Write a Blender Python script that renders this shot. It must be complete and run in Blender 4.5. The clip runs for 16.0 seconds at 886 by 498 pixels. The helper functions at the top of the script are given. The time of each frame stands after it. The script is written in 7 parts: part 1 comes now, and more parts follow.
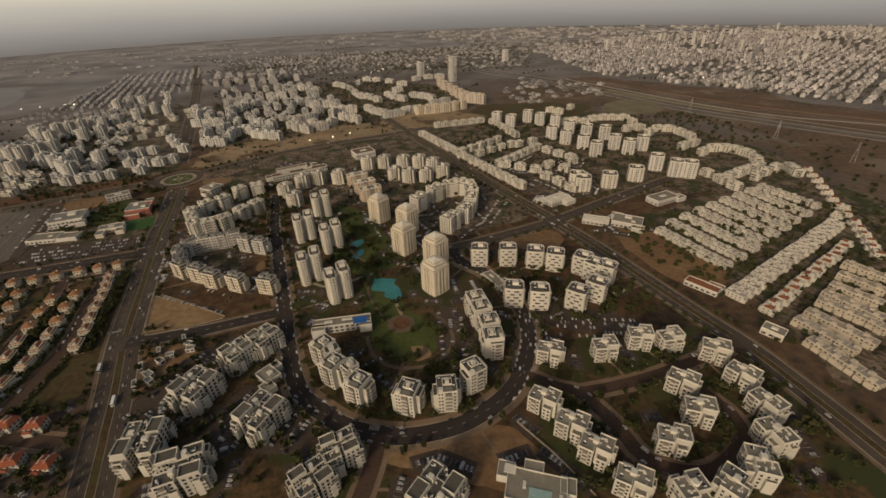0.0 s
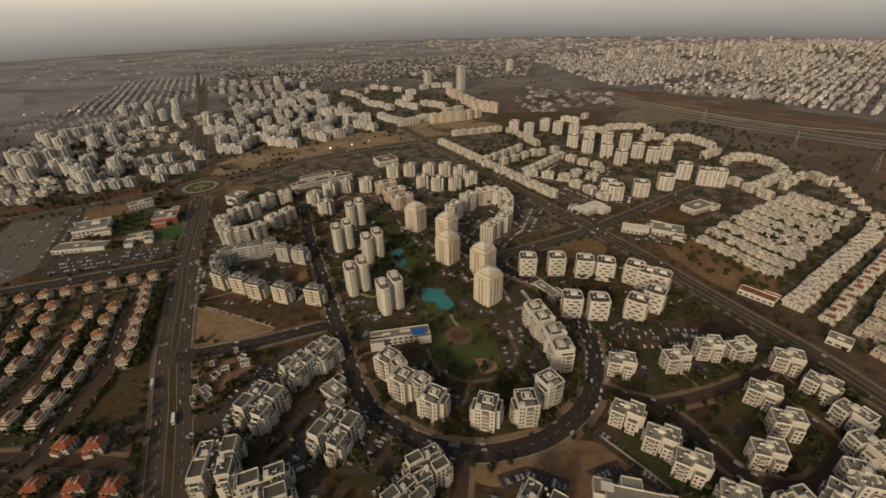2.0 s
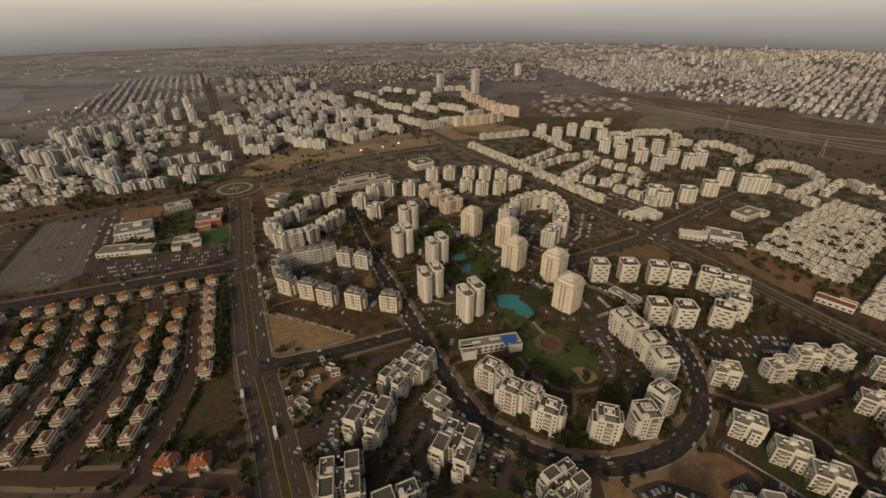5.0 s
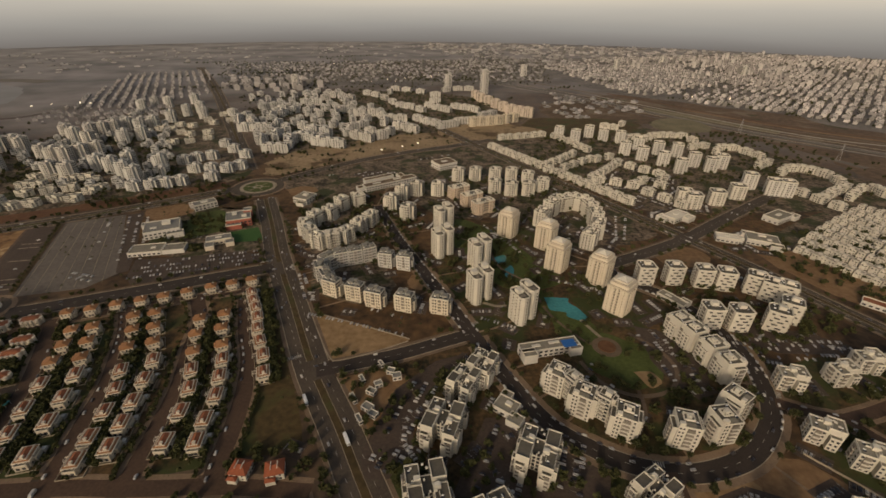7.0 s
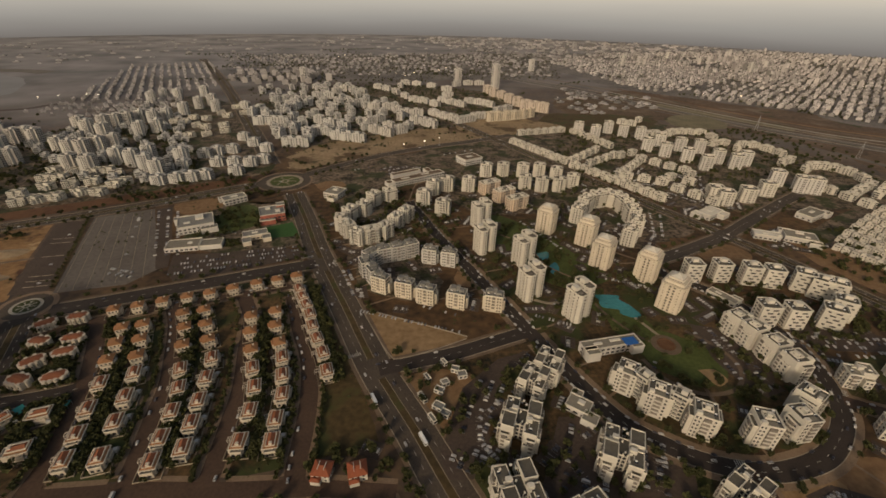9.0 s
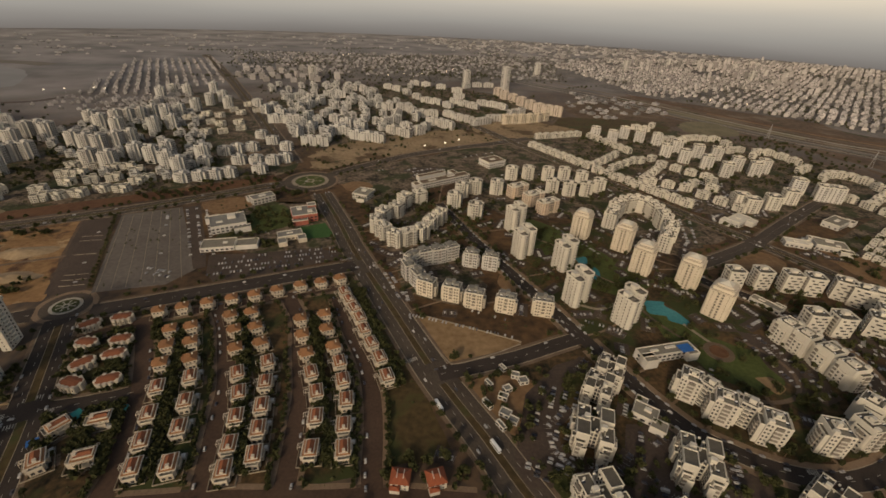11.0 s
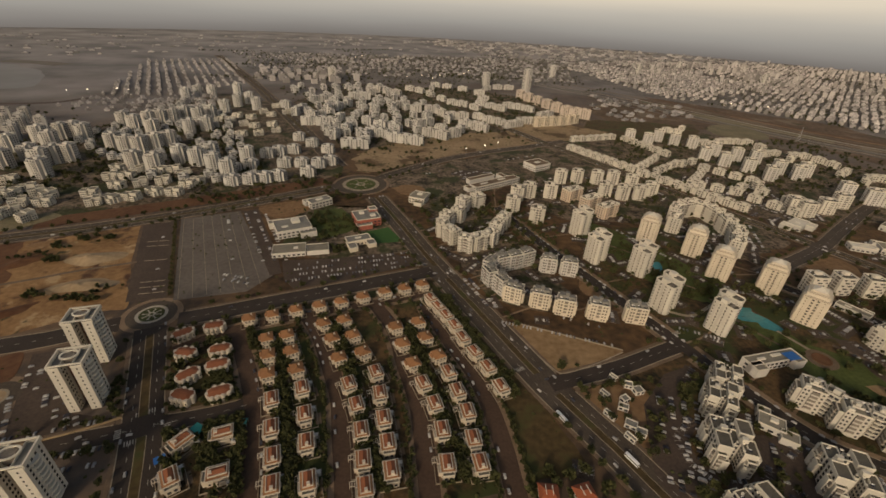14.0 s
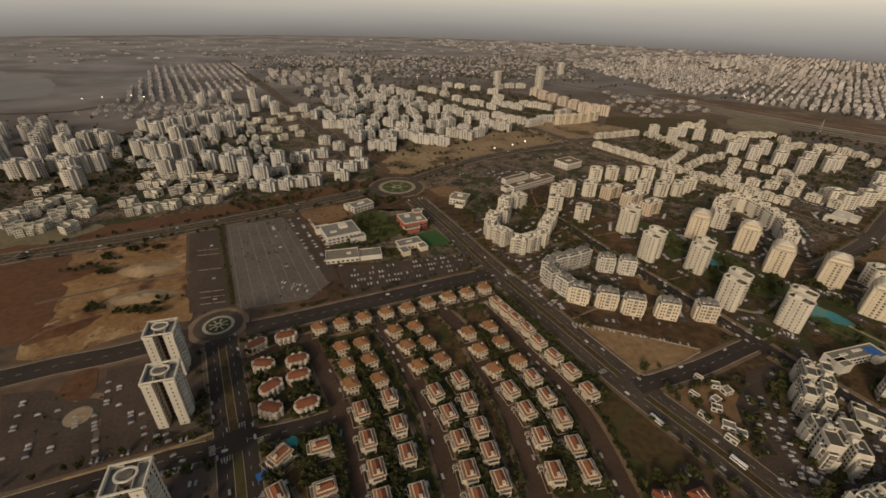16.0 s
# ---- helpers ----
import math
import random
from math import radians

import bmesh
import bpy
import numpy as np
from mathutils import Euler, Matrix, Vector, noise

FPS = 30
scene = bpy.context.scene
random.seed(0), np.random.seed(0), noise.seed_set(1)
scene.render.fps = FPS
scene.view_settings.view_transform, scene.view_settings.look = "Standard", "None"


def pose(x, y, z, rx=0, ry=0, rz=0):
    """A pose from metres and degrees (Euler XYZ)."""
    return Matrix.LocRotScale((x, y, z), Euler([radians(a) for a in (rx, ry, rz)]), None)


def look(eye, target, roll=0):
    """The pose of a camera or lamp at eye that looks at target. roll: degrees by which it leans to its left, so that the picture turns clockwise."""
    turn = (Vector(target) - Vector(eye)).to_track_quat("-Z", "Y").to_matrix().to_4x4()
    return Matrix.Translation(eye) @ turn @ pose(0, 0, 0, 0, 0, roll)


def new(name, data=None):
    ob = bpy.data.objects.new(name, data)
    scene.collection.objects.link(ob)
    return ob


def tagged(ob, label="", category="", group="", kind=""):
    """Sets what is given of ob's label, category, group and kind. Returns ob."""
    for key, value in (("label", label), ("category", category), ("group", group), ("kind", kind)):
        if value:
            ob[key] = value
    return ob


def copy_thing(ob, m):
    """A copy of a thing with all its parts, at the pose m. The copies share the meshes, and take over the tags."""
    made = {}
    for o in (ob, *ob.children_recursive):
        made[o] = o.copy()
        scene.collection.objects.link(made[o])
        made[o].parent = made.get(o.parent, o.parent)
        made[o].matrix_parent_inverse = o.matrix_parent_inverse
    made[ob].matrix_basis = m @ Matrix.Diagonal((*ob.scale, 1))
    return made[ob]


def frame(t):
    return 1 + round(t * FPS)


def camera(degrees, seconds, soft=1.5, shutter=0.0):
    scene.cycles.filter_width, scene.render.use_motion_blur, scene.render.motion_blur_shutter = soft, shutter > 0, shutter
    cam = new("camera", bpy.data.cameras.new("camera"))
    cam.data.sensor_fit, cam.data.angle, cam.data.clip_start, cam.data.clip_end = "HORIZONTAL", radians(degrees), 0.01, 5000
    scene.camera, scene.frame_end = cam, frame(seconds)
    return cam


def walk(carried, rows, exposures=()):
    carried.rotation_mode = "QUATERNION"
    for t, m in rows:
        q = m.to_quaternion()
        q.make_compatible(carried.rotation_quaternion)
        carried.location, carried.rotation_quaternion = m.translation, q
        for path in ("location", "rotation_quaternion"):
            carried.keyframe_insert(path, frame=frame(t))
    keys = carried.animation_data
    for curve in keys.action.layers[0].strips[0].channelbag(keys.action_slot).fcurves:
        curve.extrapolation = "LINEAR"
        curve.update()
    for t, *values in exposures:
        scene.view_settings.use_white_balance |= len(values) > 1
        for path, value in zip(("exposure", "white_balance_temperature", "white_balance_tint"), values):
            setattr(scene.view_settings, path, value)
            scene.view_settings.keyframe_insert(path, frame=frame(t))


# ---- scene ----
cam = camera(92.0, 16.0, soft=1.65)
# seconds, eye (m), yaw to the left, pitch up, roll to the left (degrees)
ROWS = [
    (0, 0.06, 0.04, 219.97, 0.01, -30.76, -2.32),
    (0.5, -12.59, 2.26, 219.18, -0.30, -30.38, -2.30),
    (1, -26.26, 4.21, 218.93, -0.69, -30.08, -2.16),
    (1.5, -39.08, 5.90, 218.98, -1.11, -29.89, -1.90),
    (2, -52.19, 7.77, 219.33, -1.47, -29.74, -1.65),
    (2.5, -64.60, 9.67, 219.54, -1.79, -29.66, -1.41),
    (3, -77.67, 11.45, 219.58, -2.06, -29.63, -1.28),
    (3.5, -90.16, 13.18, 219.33, -2.31, -29.61, -1.10),
    (4, -103.16, 15.35, 219.07, -2.66, -29.55, -0.86),
    (6.5, -164.19, 25.99, 217.44, -4.55, -29.21, 0.46),
    (7, -176.75, 28.25, 216.99, -4.83, -29.37, 0.72),
    (7.5, -188.85, 30.42, 216.43, -5.17, -29.71, 0.90),
    (8, -200.73, 32.82, 216.12, -5.40, -29.96, 1.02),
    (8.5, -212.26, 34.85, 215.70, -5.65, -30.04, 1.18),
    (9, -224.27, 36.60, 215.08, -5.82, -30.01, 1.40),
    (11.5, -283.17, 47.20, 213.94, -7.48, -29.76, 3.21),
    (12, -295.90, 50.02, 213.70, -7.77, -29.61, 3.27),
    (12.5, -307.87, 52.57, 213.27, -8.06, -29.56, 3.31),
    (13, -320.28, 55.10, 212.69, -8.15, -29.55, 3.33),
    (13.5, -332.40, 57.57, 211.67, -8.10, -29.58, 3.32),
    (14, -345.62, 60.08, 210.58, -7.97, -29.63, 3.28),
    (14.5, -358.54, 62.77, 209.60, -7.98, -29.66, 3.16),
    (15, -371.94, 65.88, 208.74, -8.08, -29.70, 2.77),
    (15.5, -384.60, 68.83, 208.20, -8.23, -29.68, 2.33),
    (16, -397.66, 71.97, 207.92, -8.29, -29.63, 2.03),
]
EXPO_0, KELVIN, TINT = -0.22, 7000, 12
walk(cam, [(t, pose(x, y, z, 0, 0, yaw) @ pose(0, 0, 0, 90 + pitch) @ pose(0, 0, 0, 0, 0, roll))
           for t, x, y, z, yaw, pitch, roll in ROWS],
     exposures=[(0.0, EXPO_0, KELVIN, TINT), (16.0, EXPO_0, KELVIN, TINT)])

# ---- world and light: a hazy evening, low soft sun from behind on the left ----
SUN_AZ, SUN_EL = 238.0, 24.0      # where the sun stands: degrees counter-clockwise from +x, and above the horizon
world = bpy.data.worlds.new("world")
scene.world = world
world.use_nodes = True
wn = world.node_tree.nodes
sky = wn.new("ShaderNodeTexSky")
sky.sky_type = "NISHITA"
sky.sun_disc = False
sky.sun_elevation = radians(SUN_EL)
sky.sun_rotation = radians(90.0 - SUN_AZ)
sky.air_density, sky.dust_density, sky.ozone_density = 1.4, 6.0, 1.0
wn["Background"].inputs["Strength"].default_value = 0.093
world.node_tree.links.new(sky.outputs["Color"], wn["Background"].inputs["Color"])
sun_data = bpy.data.lights.new("sun", "SUN")
sun_data.energy, sun_data.angle, sun_data.color = 1.88, radians(8), (1.0, 0.85, 0.66)
sun = new("sun", sun_data)
sd = Vector((math.cos(radians(SUN_AZ)) * math.cos(radians(SUN_EL)), math.sin(radians(SUN_AZ)) * math.cos(radians(SUN_EL)), math.sin(radians(SUN_EL))))
sun.matrix_world = look(sd * 1500, (0, 0, 0))

# ---- materials ----
def mat(name, color, rough=0.8, metal=0.0, vary=0.12, scale=0.5, bump=0.0, rand=0.0, fine=4.0, spec=0.3, coords="Object", second=None, contrast=0.0):
    """A surface with colour variation at two scales, relief, and a random shift from object to object."""
    m = bpy.data.materials.new(name)
    m.use_nodes = True
    nt = m.node_tree
    n, l = nt.nodes, nt.links
    b = n["Principled BSDF"]
    b.inputs["Roughness"].default_value, b.inputs["Metallic"].default_value = rough, metal
    b.inputs["Specular IOR Level"].default_value = spec
    tc = n.new("ShaderNodeNewGeometry") if coords == "World" else n.new("ShaderNodeTexCoord")
    src = tc.outputs["Position"] if coords == "World" else tc.outputs["Object"]
    big, small = n.new("ShaderNodeTexNoise"), n.new("ShaderNodeTexNoise")
    for node, sc, det in ((big, scale, 5.0), (small, scale * fine, 4.0)):
        node.inputs["Scale"].default_value, node.inputs["Detail"].default_value = sc, det
        l.new(src, node.inputs["Vector"])
    add = n.new("ShaderNodeMath")
    add.operation = "ADD"
    l.new(big.outputs["Fac"], add.inputs[0])
    l.new(small.outputs["Fac"], add.inputs[1])
    last = add.outputs[0]
    if rand:
        info, mul = n.new("ShaderNodeObjectInfo"), n.new("ShaderNodeMath")
        mul.operation = "MULTIPLY_ADD"
        mul.inputs[1].default_value = rand
        l.new(info.outputs["Random"], mul.inputs[0])
        l.new(last, mul.inputs[2])
        last = mul.outputs[0]
    ramp = n.new("ShaderNodeMapRange")
    mid = 1.0 + rand / 2
    ramp.inputs["From Min"].default_value, ramp.inputs["From Max"].default_value = mid - 0.35 - rand / 2 + contrast, mid + 0.35 + rand / 2 - contrast
    l.new(last, ramp.inputs["Value"])
    mix = n.new("ShaderNodeMix")
    mix.data_type = "RGBA"
    c2 = second or tuple(min(1, c * (1 + vary)) for c in color)
    c1 = color if second else tuple(c * (1 - vary) for c in color)
    mix.inputs["A"].default_value, mix.inputs["B"].default_value = (*c1, 1), (*c2, 1)
    l.new(ramp.outputs["Result"], mix.inputs["Factor"])
    l.new(mix.outputs["Result"], b.inputs["Base Color"])
    if bump:
        bp = n.new("ShaderNodeBump")
        bp.inputs["Strength"].default_value, bp.inputs["Distance"].default_value = bump, 0.1
        l.new(small.outputs["Fac"], bp.inputs["Height"])
        l.new(bp.outputs["Normal"], b.inputs["Normal"])
    return m


WHITE = mat("white_stucco", (0.48, 0.452, 0.392), 0.85, vary=0.18, scale=0.12, fine=9, rand=0.5, bump=0.2)
CREAM = mat("cream_stone", (0.52, 0.46, 0.365), 0.8, vary=0.16, scale=0.12, fine=9, rand=0.4, bump=0.2)
PALE = mat("pale_stucco", (0.45, 0.432, 0.40), 0.85, vary=0.22, scale=0.1, fine=9, rand=0.7, bump=0.2)
PEACH = mat("peach_stucco", (0.50, 0.405, 0.315), 0.85, vary=0.15, scale=0.1, fine=9, rand=0.4)
SANDROOF = mat("dusty_pale_roof", (0.34, 0.31, 0.265), 0.9, vary=0.3, scale=0.25, fine=6, rand=0.6)
# White stucco cooled in colour to stand for haze over the further quarters.
HAZEWHITE = mat("hazed_white_stucco", (0.455, 0.445, 0.42), 0.85, vary=0.18, scale=0.12, fine=9, rand=0.5)
TERRACE = mat("bright_stucco", (0.475, 0.445, 0.385), 0.85, vary=0.18, scale=0.12, fine=9, rand=0.5)
BEIGE = mat("beige_stucco", (0.44, 0.385, 0.305), 0.85, vary=0.2, scale=0.12, fine=9, rand=0.5, bump=0.2)
COPING = mat("beige_coping", (0.50, 0.445, 0.36), 0.8, vary=0.16, scale=0.3, rand=0.4)
PARAPET = mat("white_coping", (0.565, 0.53, 0.45), 0.8, vary=0.14, scale=0.3, rand=0.4)
ROOF = mat("grey_roof_deck", (0.21, 0.19, 0.15), 0.9, vary=0.35, scale=0.25, fine=6, rand=0.6, bump=0.2)
DARKROOF = mat("dark_roof_sheet", (0.098, 0.088, 0.070), 0.8, vary=0.35, scale=0.3, rand=0.6)
TILE = mat("terracotta_tiles", (0.205, 0.072, 0.033), 0.8, vary=0.25, scale=0.5, fine=8, rand=0.7, bump=0.4)
TILE_BROWN = mat("weathered_tiles", (0.245, 0.118, 0.052), 0.8, vary=0.25, scale=0.5, fine=8, rand=0.7, bump=0.4)
TILE_RED = mat("bright_red_tiles", (0.24, 0.068, 0.03), 0.75, vary=0.25, scale=0.5, fine=8, rand=0.3, bump=0.4)
GLASS = mat("dark_window_glass", (0.035, 0.035, 0.04), 0.15, vary=0.5, scale=0.2, rand=0.4, spec=0.5)
# Dark tone that puts the shade of recesses into solid parts.
SHADE = mat("shade_tone", (0.16, 0.14, 0.12), 0.8, vary=0.4, scale=0.3, rand=0.4)
SOLAR = mat("solar_heater", (0.03, 0.035, 0.05), 0.25, vary=0.3, scale=1.0, spec=0.6)
TANK = mat("white_tank", (0.7, 0.7, 0.68), 0.4, vary=0.1, scale=1.0)
ASPHALT = mat("asphalt", (0.037, 0.028, 0.0225), 0.9, vary=0.35, scale=0.05, fine=20, bump=0.1, coords="World")
PARKING = mat("parking_asphalt", (0.064, 0.046, 0.035), 0.9, vary=0.35, scale=0.04, fine=15, bump=0.1, coords="World")
LOT = mat("worn_lot_surface", (0.12, 0.102, 0.086), 0.9, vary=0.3, scale=0.03, fine=10, bump=0.1, coords="World")
PAVE = mat("concrete_paving", (0.135, 0.095, 0.063), 0.9, vary=0.3, scale=0.1, fine=10, bump=0.1, coords="World")
KERB = mat("kerb_stone", (0.27, 0.225, 0.165), 0.85, vary=0.3, scale=0.1, fine=10, coords="World")
PAINT = mat("road_paint", (0.36, 0.34, 0.30), 0.7, vary=0.5, scale=0.2, coords="World")
GROUND = mat("dry_ground", (0.022, 0.014, 0.008), 0.95, scale=0.014, fine=9, bump=0.3, coords="World", second=(0.130, 0.073, 0.031), contrast=0.06)


def earth_to_haze(m, haze_a, haze_b):
    """Outside the town the dark earth gives way, in ragged patches, to distance haze painted into its colour."""
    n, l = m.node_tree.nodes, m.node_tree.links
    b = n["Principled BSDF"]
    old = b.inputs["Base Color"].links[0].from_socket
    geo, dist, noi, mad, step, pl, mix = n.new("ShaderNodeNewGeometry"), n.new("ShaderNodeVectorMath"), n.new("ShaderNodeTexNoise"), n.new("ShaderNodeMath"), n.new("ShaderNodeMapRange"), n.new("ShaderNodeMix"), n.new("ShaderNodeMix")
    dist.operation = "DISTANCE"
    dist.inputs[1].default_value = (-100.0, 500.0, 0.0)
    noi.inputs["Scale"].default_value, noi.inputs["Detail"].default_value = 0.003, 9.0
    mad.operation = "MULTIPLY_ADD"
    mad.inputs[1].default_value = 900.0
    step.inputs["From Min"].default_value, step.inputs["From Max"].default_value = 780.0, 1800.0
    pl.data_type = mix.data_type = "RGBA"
    pl.inputs["A"].default_value, pl.inputs["B"].default_value = (*haze_a, 1), (*haze_b, 1)
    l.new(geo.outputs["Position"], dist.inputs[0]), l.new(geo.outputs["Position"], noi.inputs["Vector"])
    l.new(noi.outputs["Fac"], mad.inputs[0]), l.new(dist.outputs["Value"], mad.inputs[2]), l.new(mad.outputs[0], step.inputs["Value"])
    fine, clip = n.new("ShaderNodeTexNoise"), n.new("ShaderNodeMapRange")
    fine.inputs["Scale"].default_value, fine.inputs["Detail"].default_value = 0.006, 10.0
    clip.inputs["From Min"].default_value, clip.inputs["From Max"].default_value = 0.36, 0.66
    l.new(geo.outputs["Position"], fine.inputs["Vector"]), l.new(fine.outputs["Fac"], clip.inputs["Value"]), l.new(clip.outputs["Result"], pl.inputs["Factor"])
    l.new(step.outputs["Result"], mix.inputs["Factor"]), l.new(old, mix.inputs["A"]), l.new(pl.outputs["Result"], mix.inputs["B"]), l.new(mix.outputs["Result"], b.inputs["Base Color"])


# Pale grey tones standing for haze over the distant ground.
earth_to_haze(GROUND, (0.115, 0.109, 0.110), (0.235, 0.222, 0.22))
DRYGRASS = mat("dry_grass", (0.10, 0.085, 0.045), 0.95, scale=0.03, fine=8, bump=0.3, coords="World", second=(0.20, 0.17, 0.105))
SAND = mat("bare_sand", (0.165, 0.10, 0.046), 0.95, scale=0.03, fine=8, bump=0.3, coords="World", second=(0.30, 0.20, 0.105))
SANDPALE = mat("pale_sand", (0.21, 0.15, 0.085), 0.95, scale=0.03, fine=8, bump=0.3, coords="World", second=(0.34, 0.25, 0.155))
REDSOIL = mat("red_soil", (0.075, 0.033, 0.016), 0.95, scale=0.02, fine=10, bump=0.3, coords="World", second=(0.145, 0.072, 0.034))
SCRUB = mat("scrub_ground", (0.030, 0.022, 0.008), 0.95, scale=0.03, fine=8, bump=0.4, coords="World", second=(0.105, 0.068, 0.026))
LAWN = mat("lawn", (0.036, 0.046, 0.010), 0.95, scale=0.04, fine=10, bump=0.4, coords="World", second=(0.085, 0.105, 0.026))
PITCH = mat("sports_turf", (0.025, 0.07, 0.016), 0.95, scale=0.05, fine=10, bump=0.3, coords="World", second=(0.045, 0.11, 0.028))
WATER = mat("turquoise_water", (0.045, 0.20, 0.20), 0.08, vary=0.25, scale=0.05, fine=8, bump=0.15, coords="World", spec=0.5)
LEAF = mat("foliage", (0.017, 0.021, 0.006), 0.9, scale=0.2, fine=5, rand=0.5, second=(0.060, 0.060, 0.017))
BARK = mat("bark", (0.09, 0.06, 0.04), 0.95, vary=0.3, scale=2.0)
CARWHITE = mat("white_car_paint", (0.43, 0.42, 0.40), 0.3, vary=0.05, scale=0.5, rand=0.5, spec=0.5)
CARSILVER = mat("silver_car_paint", (0.30, 0.30, 0.30), 0.3, vary=0.2, scale=0.5, rand=1.0, spec=0.5)
CARDARK = mat("dark_car_paint", (0.035, 0.035, 0.045), 0.3, vary=0.5, scale=0.5, rand=1.0, spec=0.5)
BLUE = mat("blue_tarpaulin", (0.02, 0.11, 0.34), 0.6, vary=0.2, scale=0.3)
STEEL = mat("galvanised_steel", (0.35, 0.34, 0.33), 0.5, metal=0.6, vary=0.2, scale=0.5)
BRICKRED = mat("red_brick_walls", (0.30, 0.10, 0.07), 0.85, vary=0.25, scale=0.3, fine=8)
LANE = mat("worn_lane_surface", (0.066, 0.040, 0.026), 0.9, vary=0.3, scale=0.05, fine=12, bump=0.1, coords="World")
# Garden soil; the shade between houses and hedges is put into its dark colour.
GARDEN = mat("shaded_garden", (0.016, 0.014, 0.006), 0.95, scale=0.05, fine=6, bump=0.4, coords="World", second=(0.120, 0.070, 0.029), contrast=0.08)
def patches(m, color, scale, lo, hi):
    """Lays ragged patches of another growth or soil over a ground."""
    n, l = m.node_tree.nodes, m.node_tree.links
    b = n["Principled BSDF"]
    old = b.inputs["Base Color"].links[0].from_socket
    geo, noi, step, mix = n.new("ShaderNodeNewGeometry"), n.new("ShaderNodeTexNoise"), n.new("ShaderNodeMapRange"), n.new("ShaderNodeMix")
    noi.inputs["Scale"].default_value, noi.inputs["Detail"].default_value, noi.inputs["Roughness"].default_value = scale, 7.0, 0.62
    step.inputs["From Min"].default_value, step.inputs["From Max"].default_value = lo, hi
    mix.data_type = "RGBA"
    mix.inputs["B"].default_value = (*color, 1)
    l.new(geo.outputs["Position"], noi.inputs["Vector"]), l.new(noi.outputs["Fac"], step.inputs["Value"])
    l.new(step.outputs["Result"], mix.inputs["Factor"]), l.new(old, mix.inputs["A"]), l.new(mix.outputs["Result"], b.inputs["Base Color"])


TOWN = mat("trodden_town_ground", (0.018, 0.015, 0.007), 0.95, scale=0.055, fine=4.5, bump=0.3, coords="World", second=(0.195, 0.145, 0.102), contrast=0.16)
patches(TOWN, (0.034, 0.040, 0.013), 0.03, 0.50, 0.60)
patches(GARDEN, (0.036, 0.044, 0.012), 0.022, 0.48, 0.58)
patches(SCRUB, (0.045, 0.050, 0.014), 0.03, 0.50, 0.62)
RUST = mat("rusty_soil", (0.125, 0.070, 0.032), 0.95, scale=0.03, fine=8, bump=0.3, coords="World", second=(0.235, 0.145, 0.075))
AVENUE = mat("worn_avenue_asphalt", (0.066, 0.051, 0.038), 0.9, vary=0.4, scale=0.04, fine=20, bump=0.1, coords="World")
ROSE = mat("rose_stucco", (0.49, 0.425, 0.36), 0.85, vary=0.15, scale=0.1, fine=9, rand=0.4)
FIELD = mat("dry_sandy_field", (0.180, 0.125, 0.068), 0.95, scale=0.02, fine=9, bump=0.3, coords="World", second=(0.33, 0.24, 0.145), contrast=0.06)
patches(FIELD, (0.095, 0.060, 0.030), 0.018, 0.53, 0.61)
patches(FIELD, (0.055, 0.050, 0.022), 0.04, 0.60, 0.66)
SITE = mat("building_site_earth", (0.155, 0.082, 0.034), 0.95, scale=0.03, fine=8, bump=0.4, coords="World", second=(0.31, 0.185, 0.083))
patches(SITE, (0.070, 0.034, 0.018), 0.022, 0.52, 0.60)
patches(SITE, (0.36, 0.25, 0.135), 0.035, 0.57, 0.63)
patches(SITE, (0.050, 0.042, 0.018), 0.055, 0.60, 0.66)
WASTE = mat("waste_land", (0.056, 0.038, 0.025), 0.95, scale=0.012, fine=9, bump=0.3, coords="World", second=(0.150, 0.098, 0.060), contrast=0.08)
patches(WASTE, (0.15, 0.115, 0.08), 0.012, 0.56, 0.62)
patches(WASTE, (0.040, 0.044, 0.016), 0.015, 0.58, 0.66)
SLATE = mat("slate_grey_roof", (0.185, 0.178, 0.158), 0.8, vary=0.3, scale=0.3, fine=6, rand=0.4)
# Dark far streets, lifted towards grey by haze mixed into the colour.
FARCITY = mat("hazed_city_ground", (0.082, 0.075, 0.072), 0.95, scale=0.012, fine=9, coords="World", second=(0.185, 0.163, 0.147), contrast=0.1)
PATH = mat("tan_paving", (0.185, 0.128, 0.083), 0.9, vary=0.3, scale=0.08, fine=10, coords="World")

# ---- mesh tools ----
def box(bm, x, y, z, sx, sy, sz, turn=0.0, top=1.0):
    """A box standing on z, centred on x, y; top shrinks its upper face."""
    c, s = math.cos(turn), math.sin(turn)
    v = []
    for k, f in ((0, 1.0), (1, top)):
        for a, b in ((-1, -1), (1, -1), (1, 1), (-1, 1)):
            px, py = a * sx / 2 * f, b * sy / 2 * f
            v.append(bm.verts.new((x + px * c - py * s, y + px * s + py * c, z + k * sz)))
    for q in ((3, 2, 1, 0), (4, 5, 6, 7), (0, 1, 5, 4), (1, 2, 6, 5), (2, 3, 7, 6), (3, 0, 4, 7)):
        bm.faces.new([v[i] for i in q])


def prism(bm, pts, z0, z1):
    """An upright prism over a plan, counter-clockwise."""
    lo, hi = [bm.verts.new((x, y, z0)) for x, y in pts], [bm.verts.new((x, y, z1)) for x, y in pts]
    bm.faces.new(lo[::-1]), bm.faces.new(hi)
    for i in range(len(pts)):
        j = (i + 1) % len(pts)
        bm.faces.new((lo[i], lo[j], hi[j], hi[i]))


